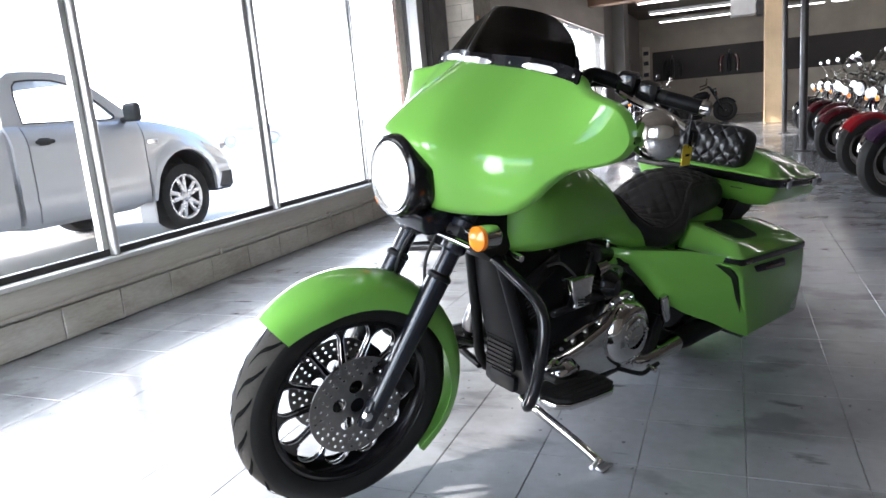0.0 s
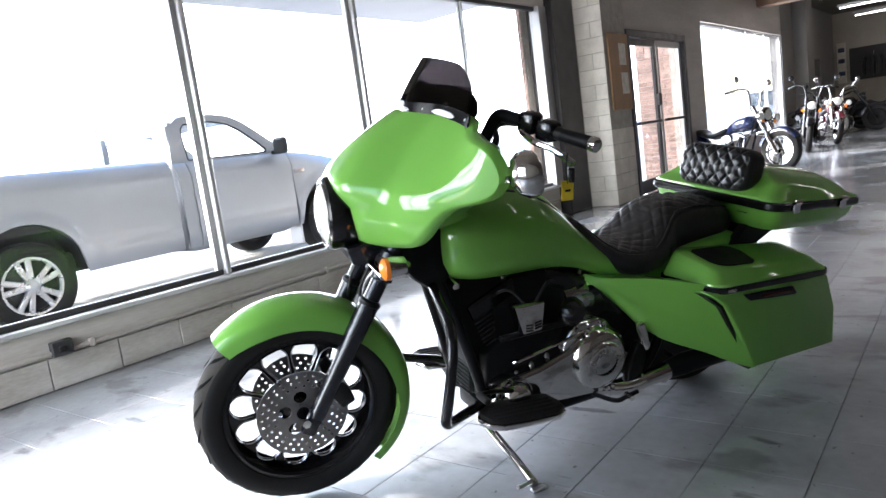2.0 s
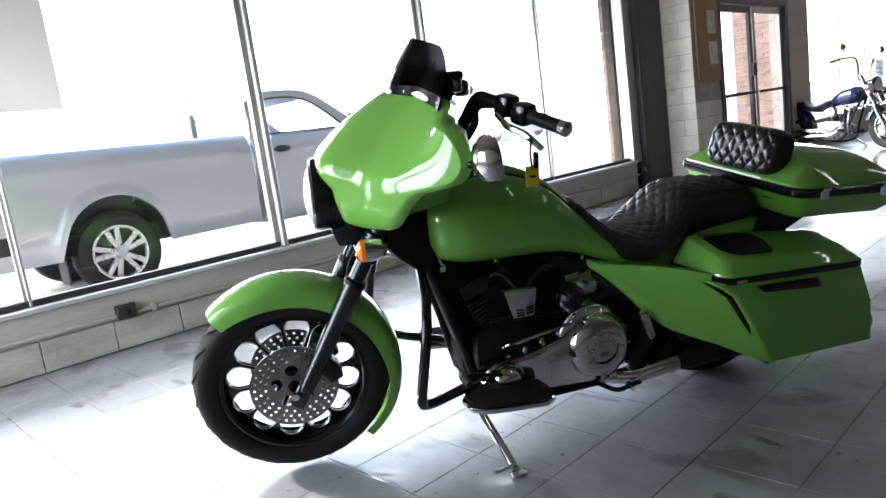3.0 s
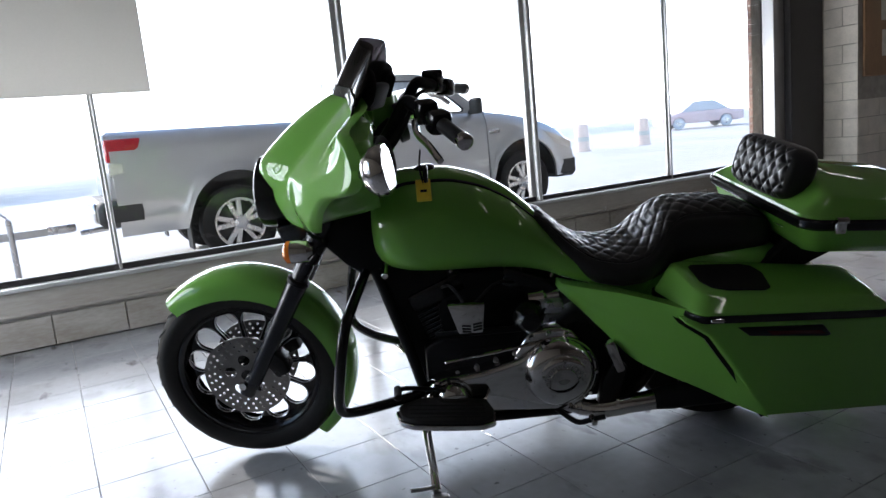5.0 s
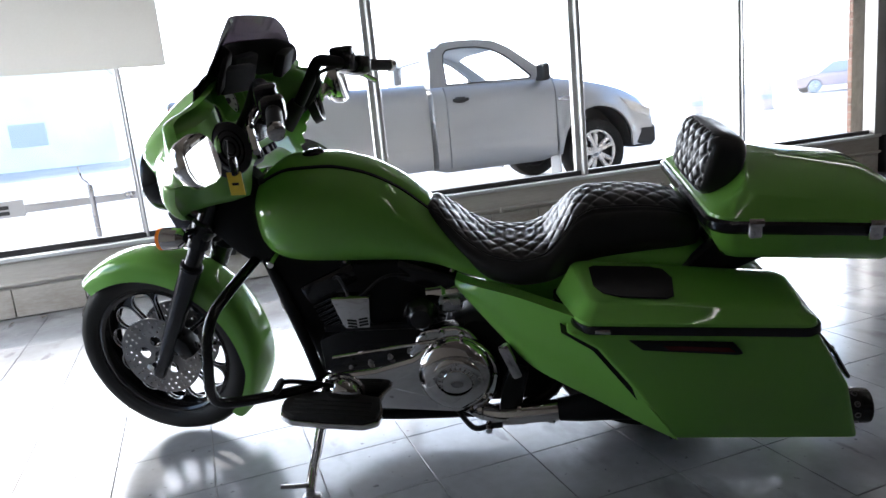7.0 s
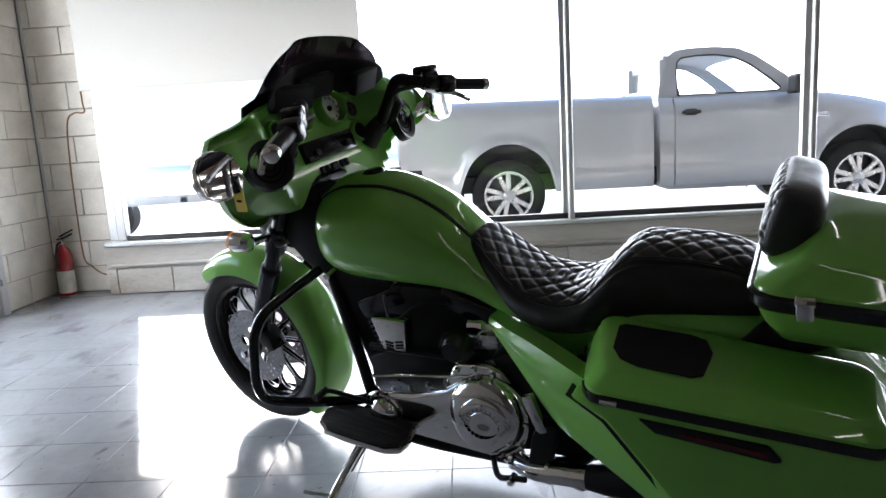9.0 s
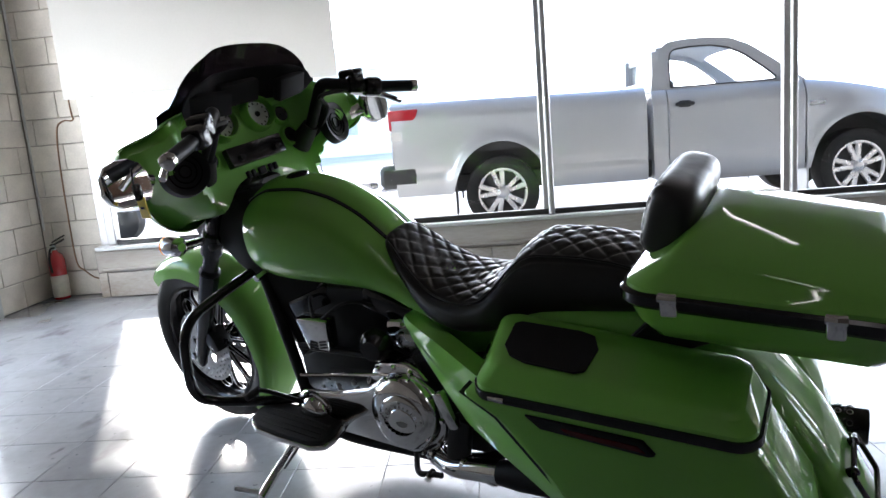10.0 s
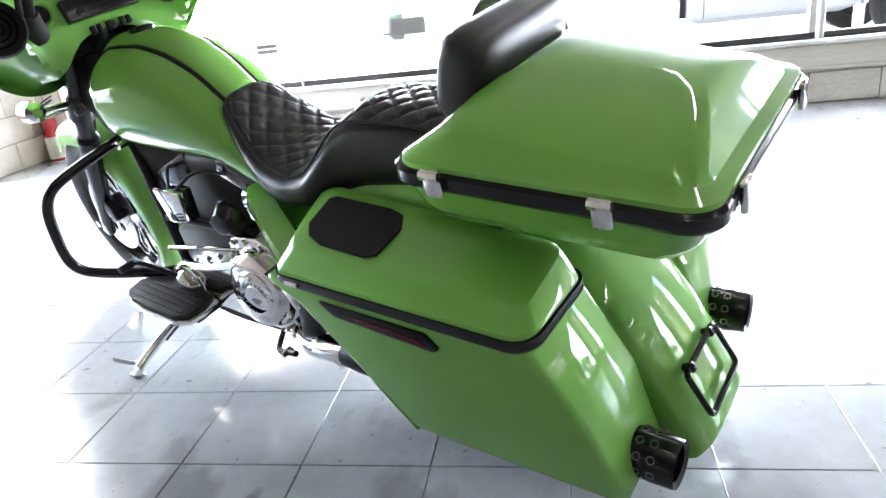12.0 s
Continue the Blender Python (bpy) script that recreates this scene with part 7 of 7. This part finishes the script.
        part("rocker_cover", q, M[metal], cy)
    part("primary_cover", prism([(-0.62, 0.24), (-0.66, 0.32), (-1.0, 0.38), (-1.14, 0.32), (-1.12, 0.20), (-1.0, 0.17), (-0.68, 0.19)], 0.12, 0.20, 'y', 0.015, 2), M[metal], en)
    part("air_cleaner", lathe([(0, 0.05), (0.06, 0.045), (0.075, 0.02), (0.078, 0)], (-0.81, -0.15, 0.55), (0, -1, 0), 18), M[metal], en)
    for z in (0.22, 0.31):
        part("exhaust_pipe", tube([(-0.66, -0.10, 0.48), (-0.62, -0.17, 0.36), (-0.75, -0.21, z), (-1.1, -0.21, z - 0.01), (-1.95, -0.22, z)], lambda q: 0.022 + 0.016 * max(0, min(1, (q - 0.4) / 0.2)), 10, 4), M[metal], t)
    fm = bmesh.new()
    for sy in (1, -1):
        tube([(-0.40, 0.03 * sy, 0.82), (-0.56, 0.10 * sy, 0.40), (-0.66, 0.13 * sy, 0.16), (-1.2, 0.13 * sy, 0.16), (-1.40, 0.12 * sy, 0.42), (-1.62, 0.13 * sy, 0.46)], 0.017, 8, 4, fm)
        rod((-1.62, 0.13 * sy, 0.33), (-1.35, 0.12 * sy, 0.52), 0.022, 8, fm)
    part("frame", fm, M["black_satin"], t)
    part("kickstand", rod((-0.66, 0.15, 0.17), (-0.62, 0.36, 0.05), 0.012, 8), M[metal], t)
    part("tail_light", box((0.05, 0.09, 0.05), (-1.99, 0, 0.60), 0.015), M["red_lens"], t)
    for sy in (1, -1):
        part("footpeg", rod((-0.62, 0.14 * sy, 0.28), (-0.62, 0.27 * sy, 0.28), 0.016, 8), M["rubber"], t)
    if shield:
        rows = [[Vector((-0.30 - 0.35 * v - 0.25 * u * u, 0.26 * u * (1 - 0.15 * v), 0.98 + 0.42 * v)) for v in (0, 0.25, 0.5, 0.75, 1.0)] for u in np.linspace(-1, 1, 13)]
        part("windshield", shell(rows, 0.004), M["glass"], t, "clear tall windshield", 60)
    if bags:
        for sy in (1, -1):
            part("saddlebag", span(-1.95, -1.42, min(0.16 * sy, 0.34 * sy), max(0.16 * sy, 0.34 * sy), 0.34, 0.62, 0.05), M["leather"], t)
    return t


ROW = (((1.62, 5.75), "maroon", True, "dark maroon cruiser with much chrome in a row of motorcycles"),
       ((1.28, 7.15), "purple", True, "plum-black cruiser with a chrome headlight in a row"),
       ((1.30, 8.65), "red_dark_paint", False, "dark red cruiser with chrome forks in a row"),
       ((1.25, 10.25), "maroon", True, "maroon fendered cruiser standing in a row"),
       ((1.42, 11.9), "maroon", True, "maroon cruiser with a clear windshield in a row"),
       ((1.40, 13.4), "maroon", False, "dark maroon cruiser with chrome forks in a row"),
       ((1.42, 14.9), "black_gloss", True, "black cruiser with a clear windshield in a row"),
       ((1.45, 16.4), "black_gloss", False, "black cruiser with chrome forks in a row"))
for (x, y), paint, sh_, lb in ROW:
    cruiser(lb, pose(x, y, 0, 0, 0, 212), paint, 1.14, sh_)
for (x, y), paint, sh_, lb in (((3.6, 9.4), "black_gloss", True, "black cruiser in the second row of motorcycles"), ((3.7, 11.6), "red_dark_paint", False, "dark red cruiser in the second row of motorcycles"), ((3.7, 13.8), "purple", True, "plum cruiser in the second row of motorcycles")):
    cruiser(lb, pose(x, y, 0, 0, 0, 212), paint, 1.14, sh_)
cruiser("blue custom motorcycle with tall handlebars by the window", pose(-1.66, 11.75, 0, 0, 0, -22), "blue", 1.30)
cruiser("black motorcycle with a fat front tyre and tall handlebars", pose(-1.90, 15.3, 0, 0, 0, -80), "black_gloss", 1.28, metal="black_gloss")
cruiser("black and maroon motorcycle beside the far window", pose(-1.65, 17.0, 0, 0, 0, -70), "maroon", 1.22)
cruiser("matt black motorcycle parked side-on at the far end", pose(-0.15, 22.2, 0, 0, 0, 2), "black_satin", 1.05, metal="black_gloss")
cruiser("black motorcycle parked behind another at the far end", pose(-1.30, 20.9, 0, 0, 0, 8), "black_gloss", 1.08, metal="black_gloss")
cruiser("black motorcycle with a windshield at the far end", pose(-2.0, 19.3, 0, 0, 0, -15), "black_gloss", 1.12, True, metal="black_gloss")

# jackets and a sign on the far wall
def jacket(x, z, paint):
    t = thing("jacket", "dark leather jacket hanging on the display boards", "jacket", pose(x, NORTH - 0.12, z), "hanging jackets")
    part("torso", loft([ring_se(0, 0.16, -0.05, 0.05, 2.4, 16), ring_se(0.02, 0.22, -0.06, 0.06, 2.4, 16), ring_se(0.35, 0.24, -0.07, 0.07, 2.4, 16), ring_se(0.62, 0.22, -0.06, 0.06, 2.4, 16)]), M["leather"], t, angle=60, m=Matrix.Rotation(radians(90), 4, 'Y') @ Matrix.Identity(4))
    for sx in (-1, 1):
        part("sleeve", tube([(sx * 0.20, 0, -0.04), (sx * 0.28, 0, -0.25), (sx * 0.27, 0, -0.60)], 0.06, 10), M[paint], t)
    part("hanger", tube([(0, 0, 0.0), (0, 0, 0.08), (0.03, 0, 0.12), (0.0, 0.06, 0.14), (0.0, 0.115, 0.14)], 0.006, 6), M["steel"], t)
jacket(-1.92, 2.08, "leather")
jacket(-0.05, 2.08, "maroon")
sgn = thing("wall_sign", "white and blue lettered sign board on the far wall", "sign")
part("board", span(-2.95, -2.70, NORTH - 0.06, NORTH - 0.004, 1.3, 2.6, 0.006), M["white_label"], sgn)
for z in (1.55, 1.95, 2.3):
    part("lettering_bar", span(-2.92, -2.73, NORTH - 0.063, NORTH - 0.061, z, z + 0.14), M["blue"], sgn)

# ---- pieces: tiles, blocks, bricks ----
TILE = 0.309
rng = random.Random(7)


def tile_mesh(name, sx, sy, z0, z1, edge):
    """A thin tile with a small chamfer round its top."""
    me = bpy.data.meshes.new(name)
    a, b = sx / 2, sy / 2
    lo = [(-a, -b, z0), (a, -b, z0), (a, b, z0), (-a, b, z0)]
    mid = [(x, y, z1 - edge) for x, y, _ in lo]
    top = [((a - edge) * (1 if x > 0 else -1), (b - edge) * (1 if y > 0 else -1), z1) for x, y, _ in lo]
    faces = [(8, 9, 10, 11)]
    for i in range(4):
        j = (i + 1) % 4
        faces += [(i, j, 4 + j, 4 + i), (4 + i, 4 + j, 8 + j, 8 + i)]
    me.from_pydata(lo + mid + top, [], faces)
    return me


tm_ = tile_mesh("floor_tile", TILE - 0.0022, TILE - 0.0022, -0.0038, 0.0, 0.0012)
tm_.materials.append(M["tile"])
X0, Y0 = 0.04, 1.075
ix0, iy0 = -11, -3
near = set()
for i in range(ix0, ix0 + 15):
    for j in range(iy0, iy0 + 20):
        near.add((i, j))
        ob = new("floor_tile", tm_)
        ob.parent = floor
        ob.location = (X0 + (i + 0.5) * TILE, Y0 + (j + 0.5) * TILE, 0)
        ob.rotation_euler = (rng.gauss(0, 0.0006), rng.gauss(0, 0.0006), rng.choice((0, math.pi / 2, math.pi)))
vs, fs = [], []
for i in range(-12, 36):
    for j in range(-7, 84):
        if (i, j) in near:
            continue
        cx, cy = X0 + (i + 0.5) * TILE, Y0 + (j + 0.5) * TILE
        x0, x1 = max(cx - TILE / 2 + 0.0011, WX), cx + TILE / 2 - 0.0011
        y0, y1 = max(cy - TILE / 2 + 0.0011, SOUTH), cy + TILE / 2 - 0.0011
        if x1 - x0 < 0.01 or y1 - y0 < 0.01 or x1 > EAST or y1 > NORTH:
            continue
        k = len(vs)
        t1, t2 = rng.gauss(0, 0.00006), rng.gauss(0, 0.00006)
        vs += [(x0, y0, -0.0038), (x1, y0, -0.0038), (x1, y1, -0.0038), (x0, y1, -0.0038), (x0, y0, -t1 - t2), (x1, y0, t1 - t2), (x1, y1, t1 + t2), (x0, y1, t2 - t1)]
        fs += [(k + 4, k + 5, k + 6, k + 7)] + [(k + a, k + (a + 1) % 4, k + 4 + (a + 1) % 4, k + 4 + a) for a in range(4)]
me = bpy.data.meshes.new("floor_tiles")
me.from_pydata(vs, [], fs)
me.materials.append(M["tile"])
rest = new("floor_tiles", me)
rest.parent = floor
tagged(rest, "worn pale grey vinyl floor tiles", kind="stuff")


def wall_pieces(parent, name, material, origin, along, out, length, z0, z1, pl, ph, joint, proud, cap=10 ** 6):
    """Courses of blocks or bricks on a wall face, half-lapped, each a little proud of the joints."""
    along, out = Vector(along), Vector(out)
    shared = {}
    row, z = 0, z0
    while z + ph <= z1 + 0.02:
        s = -(pl / 2 if row % 2 else 0.0)
        while s < length - 0.01:
            a, b = max(0.0, s), min(length, s + pl - joint)
            if b - a > 0.03:
                key = round(b - a, 3)
                if key not in shared:
                    m2 = tile_mesh(name, key, ph - joint, -0.004, proud, min(0.004, proud * 0.6))
                    m2.materials.append(material)
                    shared[key] = m2
                ob = new(name, shared[key])
                ob.parent = parent
                c = Vector(origin) + along * ((a + b) / 2) + Vector((0, 0, z + (ph - joint) / 2)) + out * rng.uniform(-0.0008, 0.0008)
                ob.matrix_basis = Matrix.Translation(c) @ Matrix((along, Vector((0, 0, 1)), out)).transposed().to_4x4()
            s += pl
        row += 1
        z += ph


west_ob = wall_west
wall_pieces(west_ob, "block", M["curb_block"], (WX - 0.016, 8.2, 0.004), (0, -1, 0), (1, 0, 0), 8.55, 0.0, 0.2, 0.424, 0.196, 0.005, 0.016)
wall_pieces(west_ob, "block", M["block"], (PX, -0.352, 0.004), (0, -1, 0), (1, 0, 0), 0.50, 0.0, HEAD, 0.424, 0.2, 0.006, 0.014)
south_ob = bpy.data.objects["wall_south"]
wall_pieces(south_ob, "block", M["block"], (S0 - 0.005, SOUTH - 0.004, 0.004), (-1, 0, 0), (0, 1, 0), 0.74, 0.0, TOP - 0.1, 0.424, 0.2, 0.006, 0.008)
pier_ob = bpy.data.objects["pier"]
wall_pieces(pier_ob, "block", M["block"], (-3.43, 8.898, 0.004), (1, 0, 0), (0, -1, 0), 0.375, 0.0, TOP - 0.1, 0.424, 0.2, 0.006, 0.006)
wall_pieces(pier_ob, "block", M["block"], (WX2 - 0.006, 8.90, 0.004), (0, 1, 0), (1, 0, 0), 0.72, 0.0, 1.1, 0.424, 0.2, 0.006, 0.006)
bw = tagged(part("brick_wall", span(-3.95, -3.36, 12.20, 12.4, OUT, 2.9), M["mortar"]), "red brick wall outside the glass door", "wall", kind="structure")
wall_pieces(bw, "brick", M["brick"], (-3.37, 12.198, OUT + 0.01), (-1, 0, 0), (0, -1, 0), 0.57, 0.0, 2.6, 0.21, 0.076, 0.011, 0.007)
bpi = tagged(part("brick_pier", span(WO - 0.06, WO - 0.006, 8.16, 8.42, OUT, 2.9), M["mortar"]), "red brick pier outside the window's end", "pier", kind="structure")
wall_pieces(bpi, "brick", M["brick"], (WO - 0.058, 8.158, OUT + 0.01), (1, 0, 0), (0, -1, 0), 0.050, 0.0, 2.9, 0.21, 0.076, 0.011, 0.007)
